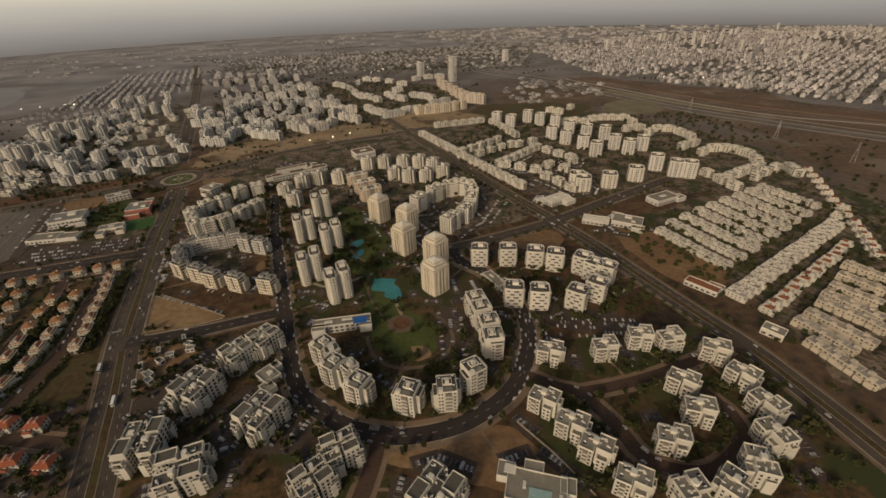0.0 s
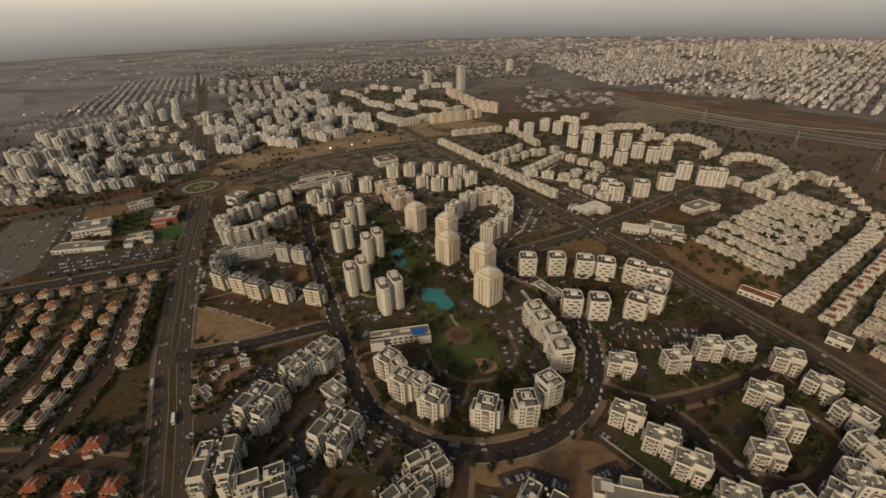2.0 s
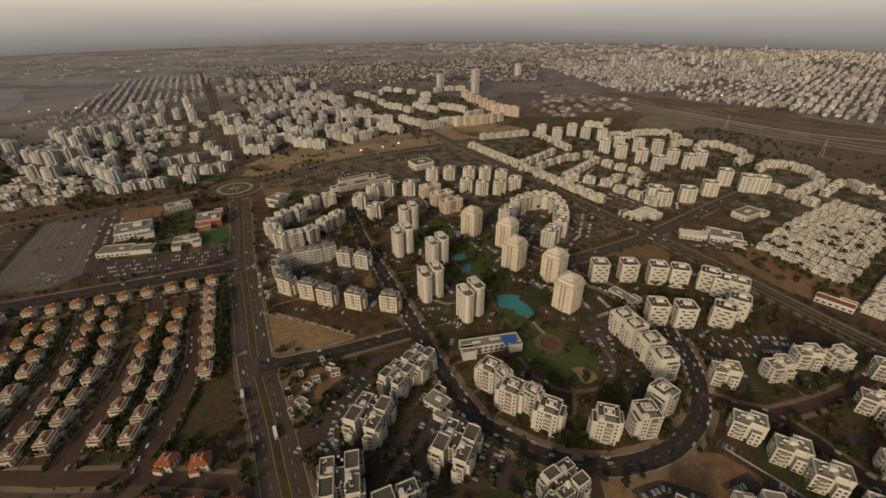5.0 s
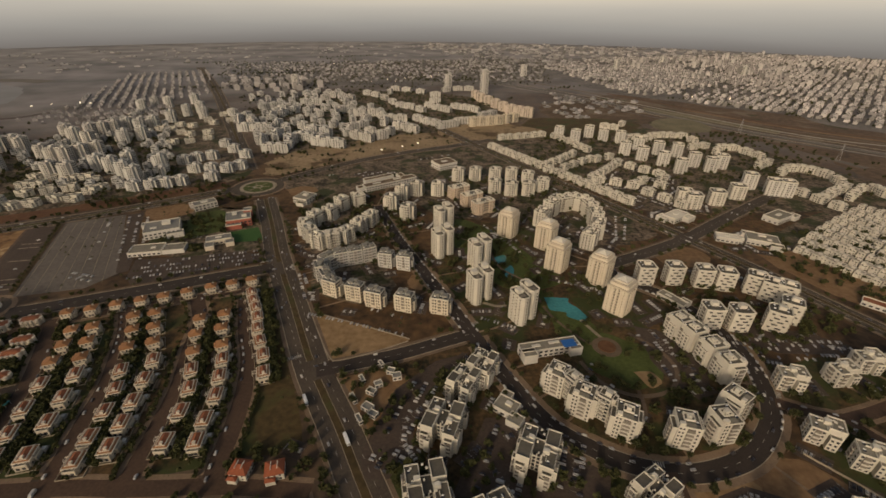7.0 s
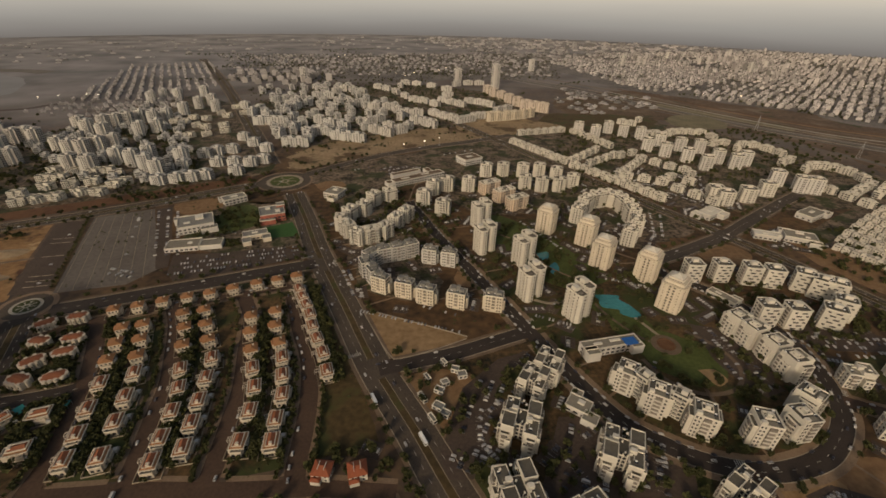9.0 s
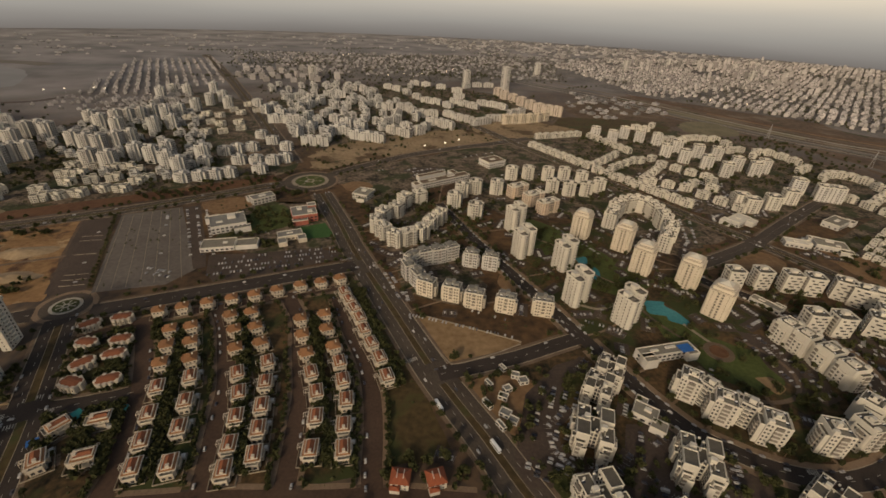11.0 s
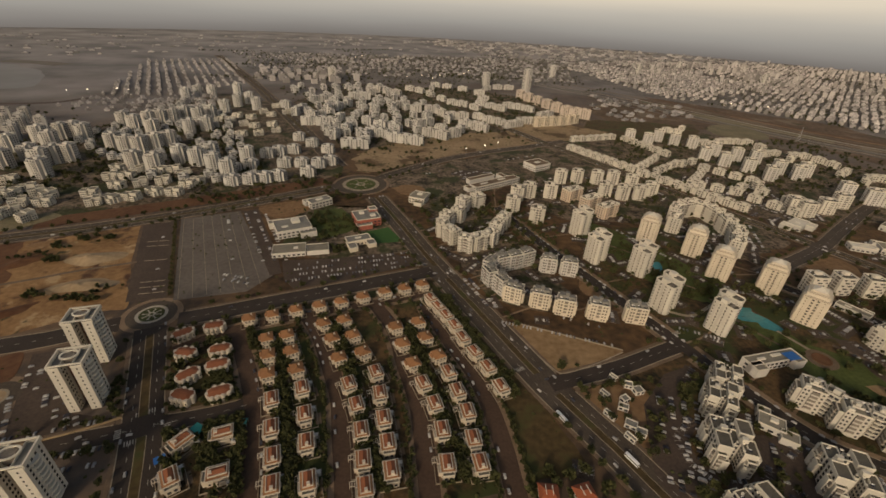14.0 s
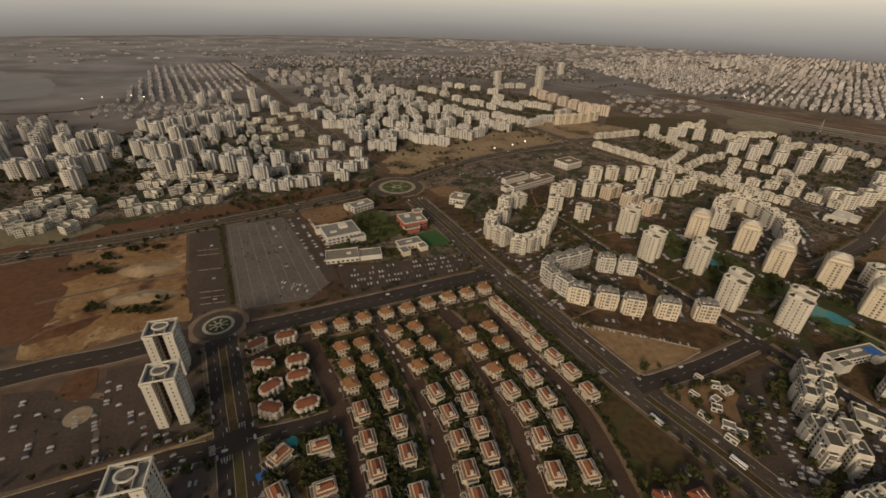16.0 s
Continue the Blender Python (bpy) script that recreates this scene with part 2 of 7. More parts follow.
def hip(bm, x, y, z, sx, sy, h, ridge=0.45):
    """A hipped roof with its ridge along the longer side and a small fascia."""
    sx, sy, e = sx / 2, sy / 2, 0.18
    rx, ry = (sx * ridge, 0) if sx >= sy else (0, sy * ridge)
    lo = [bm.verts.new((x + a * sx, y + b * sy, z)) for a, b in ((-1, -1), (1, -1), (1, 1), (-1, 1))]
    mi = [bm.verts.new((x + a * sx, y + b * sy, z + e)) for a, b in ((-1, -1), (1, -1), (1, 1), (-1, 1))]
    p, q = bm.verts.new((x - rx, y - ry, z + h)), bm.verts.new((x + rx, y + ry, z + h))
    bm.faces.new(lo[::-1])
    for i in range(4):
        bm.faces.new((lo[i], lo[(i + 1) % 4], mi[(i + 1) % 4], mi[i]))
    if sx >= sy:
        bm.faces.new((mi[0], mi[1], q, p)), bm.faces.new((mi[2], mi[3], p, q)), bm.faces.new((mi[1], mi[2], q)), bm.faces.new((mi[3], mi[0], p))
    else:
        bm.faces.new((mi[1], mi[2], q, p)), bm.faces.new((mi[3], mi[0], p, q)), bm.faces.new((mi[0], mi[1], p)), bm.faces.new((mi[2], mi[3], q))


def rim(bm, x, y, z, sx, sy, h, w=0.35):
    """A parapet round a flat roof: one closed wall."""
    loops = []
    for k, zz in ((0, z), (0, z + h), (w, z + h), (w, z)):
        loops.append([bm.verts.new((x + a * (sx / 2 - k), y + b * (sy / 2 - k), zz)) for a, b in ((-1, -1), (1, -1), (1, 1), (-1, 1))])
    for p in range(4):
        lo, hi = loops[p], loops[(p + 1) % 4]
        for i in range(4):
            bm.faces.new((lo[i], lo[(i + 1) % 4], hi[(i + 1) % 4], hi[i]))


def part(name, bm, material, parent=None, label="", kind=""):
    """Links a bmesh as one mesh object under a thing or a part."""
    me = bpy.data.meshes.new(name)
    bm.to_mesh(me)
    bm.free()
    me.materials.append(material)
    ob = new(name, me)
    ob.parent = parent
    return tagged(ob, label=label, kind=kind)


def raw(name, verts, faces, material, parent=None):
    me = bpy.data.meshes.new(name)
    me.from_pydata([tuple(v) for v in verts], [], [tuple(f) for f in faces])
    me.materials.append(material)
    ob = new(name, me)
    ob.parent = parent
    return ob


def thing(name, label, category, group="", kind=""):
    return tagged(new(name), label=label, category=category, group=group, kind=kind)


FOOT = []   # x, y and reach of every building, so that trees and cars keep clear


def place(proto, spots, k=(1, 1, 1), reach=12.0):
    """The first spot takes the thing itself, the rest take copies. Spots: x, y, turn in degrees."""
    size = Matrix.Diagonal((*k, 1))
    for i, (x, y, a) in enumerate(spots):
        FOOT.append((x, y, reach))
        if i == 0:
            proto.matrix_basis = pose(x, y, 0, 0, 0, a) @ size
        else:
            copy_thing(proto, pose(x, y, 0, 0, 0, a))


def row(proto, ends, reach=6.0, k=(1.02, 0.86, 0.85), pitch=0.0):
    """Copies of a terrace unit along straight rows: x0, y0, x1, y1, how many (or one every pitch metres)."""
    spots = []
    for x0, y0, x1, y1, n in ends:
        a = math.degrees(math.atan2(y1 - y0, x1 - x0))
        if pitch:
            n = max(2, round(math.hypot(x1 - x0, y1 - y0) / pitch))
        for i in range(n):
            u = i / max(1, n - 1)
            spots.append((x0 + (x1 - x0) * u + 0.4 * math.sin(7 * i), y0 + (y1 - y0) * u + 0.5 * math.cos(5 * i), a + (180 if i % 2 else 0)))
    place(proto, spots, k, reach)


def smooth(pts, n=8):
    """A finer line through the points (Catmull-Rom)."""
    p = [np.array(q, float) for q in pts]
    p = [2 * p[0] - p[1], *p, 2 * p[-1] - p[-2]]
    out = []
    for i in range(1, len(p) - 2):
        for k in range(n):
            u = k / n
            a, b, c, d = p[i - 1], p[i], p[i + 1], p[i + 2]
            out.append(0.5 * (2 * b + (c - a) * u + (2 * a - 5 * b + 4 * c - d) * u * u + (3 * b - a - 3 * c + d) * u ** 3))
    out.append(p[-2])
    return np.array(out)


def normals2(line):
    t = np.gradient(line, axis=0)
    t /= np.linalg.norm(t, axis=1)[:, None] + 1e-9
    return np.stack([-t[:, 1], t[:, 0]], 1)


def strip(bm, line, off0, off1, z0, z1):
    """A raised band along a line between two offsets to its left, with sides."""
    n = normals2(line)
    a, b = line + n * off0, line + n * off1
    rows = [[bm.verts.new((*q, z)) for q in s] for s, z in ((a, z0), (a, z1), (b, z1), (b, z0))]
    for i in range(len(line) - 1):
        for r, s in ((0, 1), (1, 2), (2, 3)):
            bm.faces.new((rows[r][i], rows[r][i + 1], rows[s][i + 1], rows[s][i])[::-1])


def ring(bm, x, y, r0, r1, z0, z1, n=40, sy=1.0, a0=0.0, a1=360.0):
    """A round band between two radii."""
    full = a1 - a0 >= 360
    m = n if full else n + 1
    ang = [radians(a0 + (a1 - a0) * i / n) for i in range(m)]
    rows = [[bm.verts.new((x + r * math.cos(t), y + r * math.sin(t) * sy, z)) for t in ang] for r, z in ((r1, z0), (r1, z1), (r0, z1), (r0, z0))]
    for i in range(n):
        j = (i + 1) % m
        for a, b in ((0, 1), (1, 2), (2, 3)):
            bm.faces.new((rows[a][i], rows[a][j], rows[b][j], rows[b][i]))


def disc(bm, x, y, r, z0, z1, n=32):
    prism(bm, [(x + r * math.cos(2 * math.pi * i / n), y + r * math.sin(2 * math.pi * i / n)) for i in range(n)], z0, z1)


def sheet(name, pts, z, material, label, rough_edge=0.0, kind="structure", seed=1):
    """A thin laid surface over a plan outline, its edge worn by rough_edge metres."""
    q = smooth(list(pts) + [pts[0]], 6)[:-1] if rough_edge else np.array(pts, float)
    if rough_edge:
        q = q + np.array([[noise.noise((x * 0.06, y * 0.06, seed)), noise.noise((x * 0.06, y * 0.06, seed + 9))] for x, y in q]) * rough_edge
    area = sum(q[i][0] * q[(i + 1) % len(q)][1] - q[(i + 1) % len(q)][0] * q[i][1] for i in range(len(q)))
    bm = bmesh.new()
    prism(bm, [tuple(v) for v in (q if area > 0 else q[::-1])], -0.3, z)
    bmesh.ops.triangulate(bm, faces=[f for f in bm.faces if len(f.verts) > 4])
    return part(name, bm, material, None, label, kind)


def ribbon(spots):
    """Turns each spot towards its nearest neighbour, so that a row of blocks reads as one winding ribbon."""
    out = []
    for i, (x, y, a) in enumerate(spots):
        d, bx, by = min((math.hypot(x - p, y - q), p, q) for j, (p, q, b) in enumerate(spots) if j != i)
        out.append((x, y, math.degrees(math.atan2(by - y, bx - x)) if d < 60 else a))
    return out

# ---- roads: name, width, kind, line ----
ROADS = {
    "avenue": (23, "dual", [(-363, 558), (-336, 485), (-309, 406), (-275, 321), (-250, 258), (-235, 226), (-222, 200), (-209, 171), (-203, 158), (-185, 118), (-160, 60), (-130, -10)]),
    "avenue_far": (24, "dual", [(-419, 671), (-473, 800), (-557, 997), (-639, 1185), (-734, 1398), (-842, 1627), (-1000, 1950)]),
    "west_road": (17, "plain", [(-308, 386), (-348, 374), (-392, 360), (-432, 348), (-470, 336), (-502, 327)]),
    "west_road_2": (17, "plain", [(-540, 324), (-551, 320), (-582, 309), (-611, 302), (-635, 294), (-720, 268), (-900, 220)]),
    "cross_road": (20, "dual", [(-392, 604), (-516, 536), (-594, 498), (-662, 471), (-718, 452), (-740, 443), (-900, 385), (-1200, 270)]),
    "cross_road_east": (16, "plain", [(-362, 624), (-317, 664), (-254, 713), (-180, 754), (-98, 789), (-19, 828)]),
    "diagonal_road": (17, "dual", [(-180, 1060), (-98, 890), (-30, 743), (42, 588), (85, 497), (124, 420), (153, 359), (177, 299), (196, 253), (212, 215), (224, 171), (232, 137), (250, 60), (262, -20)]),
    "station_road": (15, "plain", [(9, 370), (57, 389), (124, 420), (186, 458), (277, 512), (345, 549)]),
    "crescent_road": (11.5, "plain", [(-218, 527), (-190, 436), (-159, 351), (-133, 281), (-116, 234), (-98, 196), (-79, 178), (-60, 166), (-35, 159), (-12, 160), (11, 167), (34, 183), (48, 201), (59, 230), (62, 254), (58, 283), (49, 308), (34, 329), (16, 346), (9, 370)]),
    "triangle_road": (12, "plain", [(-244, 248), (-225, 252), (-190, 260), (-157, 271), (-130, 280)]),
    "tower_road": (20, "dual", [(-517, 319), (-504, 286), (-493, 258), (-482, 230), (-472, 202), (-462, 170), (-450, 120), (-440, 60)]),
    "tower_road_west": (12, "plain", [(-488, 231), (-514, 226), (-538, 220), (-559, 214), (-640, 190), (-760, 150)]),
    "tower_road_east": (11, "plain", [(-480, 234), (-460, 237), (-442, 241), (-430, 245)]),
    "house_street": (11, "lane", [(-457, 313), (-444, 285), (-433, 260), (-424, 235), (-419, 214), (-415, 195), (-414, 175), (-413, 150)]),
    "house_street_2": (11, "lane", [(-410, 328), (-397, 302), (-387, 274), (-378, 246), (-374, 219), (-370, 193), (-368, 172)]),
    "house_street_3": (11, "lane", [(-358, 337), (-345, 309), (-338, 274), (-331, 241), (-329, 214), (-328, 189), (-328, 172)]),
    "house_street_4": (11, "lane", [(-319, 337), (-306, 296), (-293, 262), (-287, 232), (-285, 206), (-285, 185), (-284, 169)]),
    "house_lane": (8, "lane", [(-492, 294), (-457, 314), (-407, 329), (-359, 341), (-315, 352)]),
    "house_lane_south": (9, "lane", [(-413, 174), (-389, 174), (-357, 174), (-319, 171), (-276, 169), (-232, 163)]),
    "crescent_link": (9, "lane", [(-42, 160), (-42, 150), (-45, 133), (-52, 110), (-70, 70)]),
    "garden_street": (9, "lane", [(52, 201), (70, 190), (84, 183), (97, 160), (103, 143), (114, 133), (136, 130), (160, 144), (167, 162), (159, 183)]),
    "garden_lane": (8, "lane", [(84, 185), (112, 190), (141, 198), (180, 212), (208, 222)]),
}

# ---- ground, roads and kerbs ----
bm = bmesh.new()
for i in range(24):
    for j in range(24):
        x0, y0, d = -5200 + i * 433.4, -5200 + j * 433.4, 433.4
        bm.faces.new([bm.verts.new((x0 + a * d, y0 + b * d, 0)) for a, b in ((0, 0), (1, 0), (1, 1), (0, 1))])
bmesh.ops.remove_doubles(bm, verts=bm.verts, dist=0.01)
part("ground", bm, GROUND, None, "dry brown earth with painted haze towards the horizon", "structure")

LINES = {name: (smooth(pts, 8), width / 2) for name, (width, sort, pts) in ROADS.items()}


def free_runs(name, off):
    """The stretches of a road's side line that no other road crosses."""
    line, half = LINES[name]
    side = line + normals2(line) * off
    ok = np.ones(len(line), bool)
    for other, (l2, h2) in LINES.items():
        if other != name:
            d = np.min(np.linalg.norm(side[:, None] - l2[None], axis=2), axis=1)
            ok &= d > h2 + 0.8
    for x, y, r in ((-525, 335, 24), (-384, 601, 34), (-575, 259, 17)):
        ok &= np.hypot(side[:, 0] - x, side[:, 1] - y) > r
    runs, start = [], None
    for i, good in enumerate(list(ok) + [False]):
        if good and start is None:
            start = i
        if not good and start is not None:
            if i - start > 1:
                runs.append(line[start:i])
            start = None
    return runs


def side_strips(name, spans, z0, z1):
    bm = bmesh.new()
    for a, b in spans:
        for run in free_runs(name, (a + b) / 2):
            strip(bm, run, a, b, z0, z1)
    return bm


for name, (width, sort, pts) in ROADS.items():
    line, half = LINES[name]
    lift = 0.0035 * list(ROADS).index(name)
    bm = bmesh.new()
    strip(bm, line, half, -half, -0.2, 0.12 + lift)
    road = part("road_" + name, bm, LANE if sort == "lane" else AVENUE if name in ("station_road", "cross_road_east") or sort == "dual" and name != "tower_road" else ASPHALT, None, "worn brown residential street" if sort == "lane" else "dark asphalt road with worn lane paint", "structure")
    w = 4.4 if name == "crescent_road" else 3.0
    part("pavement_" + name, side_strips(name, ((half + w, half + 0.5), (-half - 0.5, -half - w)), -0.2, 0.11 + lift), PATH if sort == "lane" or name == "crescent_road" else PAVE, None, "dusty concrete pavement beside the road", "structure")
    spans = [(half + 0.5, half), (-half, -half - 0.5)] + ([(2.5, 2.2), (-2.2, -2.5)] if sort == "dual" else [])
    part("kerb_" + name, side_strips(name, spans, -0.2, 0.26 + lift), PATH if sort == "lane" else KERB, None, "pale kerb stones along the road", "structure")
    if sort == "dual":
        part("median_" + name, side_strips(name, ((2.2, -2.2),), 0.0, 0.24 + lift), SCRUB, None, "planted median strip of dry earth", "structure")
    # lane paint: dashes along the wide roads
    length = np.r_[0, np.cumsum(np.linalg.norm(np.diff(line, axis=0), axis=1))]
    bm = bmesh.new()
    offs = (half * 0.55, -half * 0.55) if sort == "dual" else (0.0,)
    for off in offs if sort != "lane" else ():
        s = 2.0
        while s < min(length[-1] - 4, 900):
            u = [np.interp([s, s + 3.0], length, line[:, k]) for k in (0, 1)]
            p, q = np.array([u[0][0], u[1][0]]), np.array([u[0][1], u[1][1]])
            t = (q - p) / (np.linalg.norm(q - p) + 1e-9)
            c = (p + q) / 2 + np.array([-t[1], t[0]]) * off
            box(bm, c[0], c[1], 0.125 + lift, 3.0, 0.22, 0.02, math.atan2(t[1], t[0]))
            s += 9.0
    if sort != "lane":
        part("lane_paint", bm, PAINT, road, "", "stuff")
    else:
        bm.free()

# ---- laid surfaces: fields, lawns, ponds, lots ----
for k, (name, pts, lab) in enumerate((
        ("west", [(-900, 640), (-860, 480), (-700, 480), (-560, 560), (-430, 620), (-420, 700), (-480, 830), (-560, 960), (-640, 1130), (-800, 1180), (-820, 900)], "busy ground of yards and gardens between western blocks"),
        ("middle", [(-430, 860), (-380, 740), (-240, 840), (-120, 890), (0, 960), (110, 1010), (30, 1250), (-200, 1380), (-420, 1280), (-560, 1130), (-480, 900)], "yards and gardens between the middle blocks"),
        ("north_east", [(-20, 840), (-40, 760), (60, 600), (110, 500), (180, 480), (460, 500), (490, 640), (380, 860), (240, 940), (80, 880)], "yards and gardens of the winding rows"),
        ("east", [(205, 420), (250, 260), (255, 180), (345, 230), (500, 420), (470, 500), (400, 500)], "narrow yards between terrace houses"),
        ("north", [(-310, 560), (-290, 450), (-262, 345), (-195, 325), (-212, 430), (-245, 545)], "yards inside the ring of blocks"),
        ("centre", [(-180, 560), (-140, 490), (-60, 480), (0, 400), (60, 415), (100, 445), (60, 560), (-40, 700), (-130, 740), (-190, 660)], "yards round the northern blocks"),
        ("school", [(-372, 612), (-306, 568), (-250, 556), (-180, 602), (-60, 640), (20, 636), (34, 740), (-30, 815), (-180, 740), (-300, 668)], "worn yards round the northern school"),
        ("market", [(-450, 530), (-345, 520), (-310, 430), (-440, 420)], "worn yards round the public halls"))):
    sheet("ground_quarter_" + name, pts, 0.006 + 0.0045 * k, TOWN, lab, 10, "structure", 60 + k)
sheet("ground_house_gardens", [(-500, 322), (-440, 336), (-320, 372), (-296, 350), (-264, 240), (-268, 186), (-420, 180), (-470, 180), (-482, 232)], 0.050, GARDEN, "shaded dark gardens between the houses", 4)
sheet("ground_avenue_verge", [(-296, 350), (-264, 240), (-252, 240), (-268, 290), (-288, 345), (-300, 366)], 0.056, SCRUB, "dry grassy verge beside the avenue", 1)
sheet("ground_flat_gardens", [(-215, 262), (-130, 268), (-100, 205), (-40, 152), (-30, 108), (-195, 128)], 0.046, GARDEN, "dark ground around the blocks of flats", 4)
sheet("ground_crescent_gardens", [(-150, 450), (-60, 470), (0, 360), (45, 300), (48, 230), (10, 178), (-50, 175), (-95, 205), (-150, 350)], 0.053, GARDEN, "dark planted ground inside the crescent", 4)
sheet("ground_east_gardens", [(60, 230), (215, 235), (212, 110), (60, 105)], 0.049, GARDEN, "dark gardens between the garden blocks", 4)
sheet("ground_triangle", [(-258, 309), (-252, 311), (-180, 276), (-184, 273), (-230, 257), (-237, 259)], 0.1000, SAND, "bare sandy lot inside a low stone edge", 0, "structure", 1)
sheet("ground_lawn_a", [(-77, 335), (-59, 327), (-32, 278), (-20, 266), (-4, 252), (-4, 233), (-19, 220), (-36, 218), (-48, 227), (-58, 249), (-67, 284)], 0.0815, LAWN, "dark park lawn", 5, "structure", 2)
sheet("ground_lawn_b", [(-116, 430), (-88, 414), (-69, 355), (-78, 340), (-95, 362)], 0.0830, LAWN, "dark park lawn", 5, "structure", 3)
sheet("water_1", [(-64, 322), (-44, 320), (-45, 314), (-39, 304), (-37, 291), (-42, 289), (-52, 295), (-52, 301), (-63, 304), (-64, 311)], 0.1445, WATER, "turquoise park pond", 1.5, "structure", 4)
sheet("water_2", [(-96, 393), (-84, 396), (-84, 387), (-89, 379), (-97, 386)], 0.1460, WATER, "turquoise park pond", 1.5, "structure", 5)
sheet("water_3", [(-89, 368), (-81, 376), (-80, 368), (-85, 354), (-90, 357)], 0.1475, WATER, "turquoise park pond", 1.5, "structure", 6)
sheet("ground_sand_e", [(200, 425), (218, 396), (230, 372), (244, 336), (250, 306), (234, 288), (206, 292), (188, 330), (178, 372), (182, 410)], 0.0790, RUST, "reddish bare soil", 4, "structure", 7)
sheet("ground_sand_n", [(-404, 703), (-372, 762), (-303, 812), (-201, 867), (-135, 874), (-75, 814), (-84, 785), (-199, 755), (-288, 703), (-350, 660), (-384, 649)], 0.0705, FIELD, "long field of bare sand and dry weeds", 12, "structure", 8)
sheet("ground_sand_n2", [(-95, 947), (-5, 981), (71, 927), (98, 893), (16, 839), (-62, 829), (-113, 864)], 0.0720, FIELD, "bare sand field", 12, "structure", 9)
sheet("ground_sand_s", [(-35, 153), (-19, 155), (1, 154), (0, 143), (-12, 137), (-34, 141), (-39, 146)], 0.0835, SAND, "bare sand patch beside the crescent", 4, "structure", 10)
sheet("ground_lawn_c", [(-150, 470), (-115, 482), (-75, 432), (-52, 385), (-42, 345), (-78, 332), (-102, 345), (-128, 405)], 0.0780, LAWN, "olive lawn between the towers", 5, "structure", 37)
sheet("ground_bare_corner", [(-177, 366), (-157, 352), (-161, 339), (-180, 344)], 0.0880, RUST, "bare orange soil beside the street", 3, "structure", 38)
sheet("ground_park_sand", [(-27, 231), (-14, 232), (-12, 222), (-24, 219)], 0.1500, SAND, "tan sandy corner of the park", 3, "structure", 39)
sheet("ground_school_yard", [(-262, 640), (-240, 660), (-205, 660), (-228, 632)], 0.1100, PARKING, "school car park", 0, "structure", 41)
sheet("ground_north_dirt", [(-345, 590), (-318, 600), (-300, 580), (-326, 566)], 0.0900, RUST, "bare soil round the clubhouse", 4, "structure", 42)
sheet("ground_sand_small", [(69, 388), (108, 404), (125, 378), (107, 362), (76, 365)], 0.0850, RUST, "bare soil patch", 5, "structure", 11)
sheet("ground_field_w", [(-603, 492), (-560, 376), (-546, 346), (-562, 338), (-628, 307), (-650, 331), (-659, 370), (-700, 420), (-712, 446), (-674, 462)], 0.0665, SITE, "wide sandy building site, rutted and half grown over", 3, "structure", 12)
sheet("ground_red_w", [(-766, 482), (-700, 462), (-672, 429), (-656, 385), (-648, 330), (-700, 330), (-780, 400)], 0.0710, REDSOIL, "reddish waste ground", 12, "structure", 15)
sheet("ground_green_w", [(-790, 500), (-700, 512), (-690, 500), (-715, 476), (-790, 460)], 0.0730, DRYGRASS, "dry grass beside the cross road", 8, "structure", 33)


def mound(name, x, y, rx, ry, h, turn, material, label, seed):
    """A low heap of loose soil with an uneven outline."""
    bm = bmesh.new()
    c, s = math.cos(radians(turn)), math.sin(radians(turn))
    rows = []
    for k in range(7):
        u = k / 6
        ring_v = []
        for i in range(30):
            t = 2 * math.pi * i / 30
            r = u * (1 + 0.35 * noise.noise((math.cos(t) * 1.3 + seed, math.sin(t) * 1.3, 0.3)))
            px, py = rx * r * math.cos(t), ry * r * math.sin(t)
            z = h * (0.5 + 0.5 * math.cos(math.pi * u)) * (1 + 0.7 * noise.noise((px * 0.16, py * 0.16, seed)) + 0.35 * noise.noise((px * 0.5, py * 0.5, seed)))
            ring_v.append(bm.verts.new((x + px * c - py * s, y + px * s + py * c, z - 0.05 if k == 6 else z + 0.1)))
        rows.append(ring_v)
    for a, b in zip(rows, rows[1:]):
        for i in range(30):
            j = (i + 1) % 30
            bm.faces.new((a[i], b[i], b[j], a[j]))
    bmesh.ops.remove_doubles(bm, verts=bm.verts, dist=0.001)
    for f in bm.faces:
        f.smooth = True
    return part(name, bm, material, None, label, "structure")


mound("ground_pale_heap", -608, 416, 25, 12, 4.0, 10, SANDPALE, "broad heap of pale sand", 1)
mound("ground_pale_bank", -594, 374, 27, 10, 2.6, 10, SANDPALE, "low bank of pale sand with weeds", 2)
mound("ground_ridge", -648, 452, 34, 7, 3.0, 24, RUST, "ridge of pushed-up soil", 3)
mound("ground_red_ridge", -662, 412, 20, 9, 2.5, 40, REDSOIL, "ridge of dark red soil", 4)
mound("ground_red_bank", -628, 338, 24, 7, 2.2, 35, REDSOIL, "bank of red soil", 5)
sheet("ground_lot_w1", [(-601, 495), (-568, 497), (-522, 355), (-549, 350)], 0.1125, PARKING, "dark parking lot", 0, "structure", 16)
sheet("ground_lot_strip", [(-573, 496), (-569.5, 496.5), (-518, 358), (-521.5, 357)], 0.1700, SCRUB, "planted strip along the middle of the lot", 0, "structure", 36)
sheet("ground_market_dirt", [(-496, 530), (-452, 548), (-440, 520), (-462, 500), (-480, 505)], 0.0760, RUST, "bare brown plot behind the market", 4, "structure", 34)
sheet("ground_market_green", [(-432, 520), (-400, 520), (-384, 480), (-408, 452), (-432, 470)], 0.0775, LAWN, "shaded green between the halls", 4, "structure", 35)
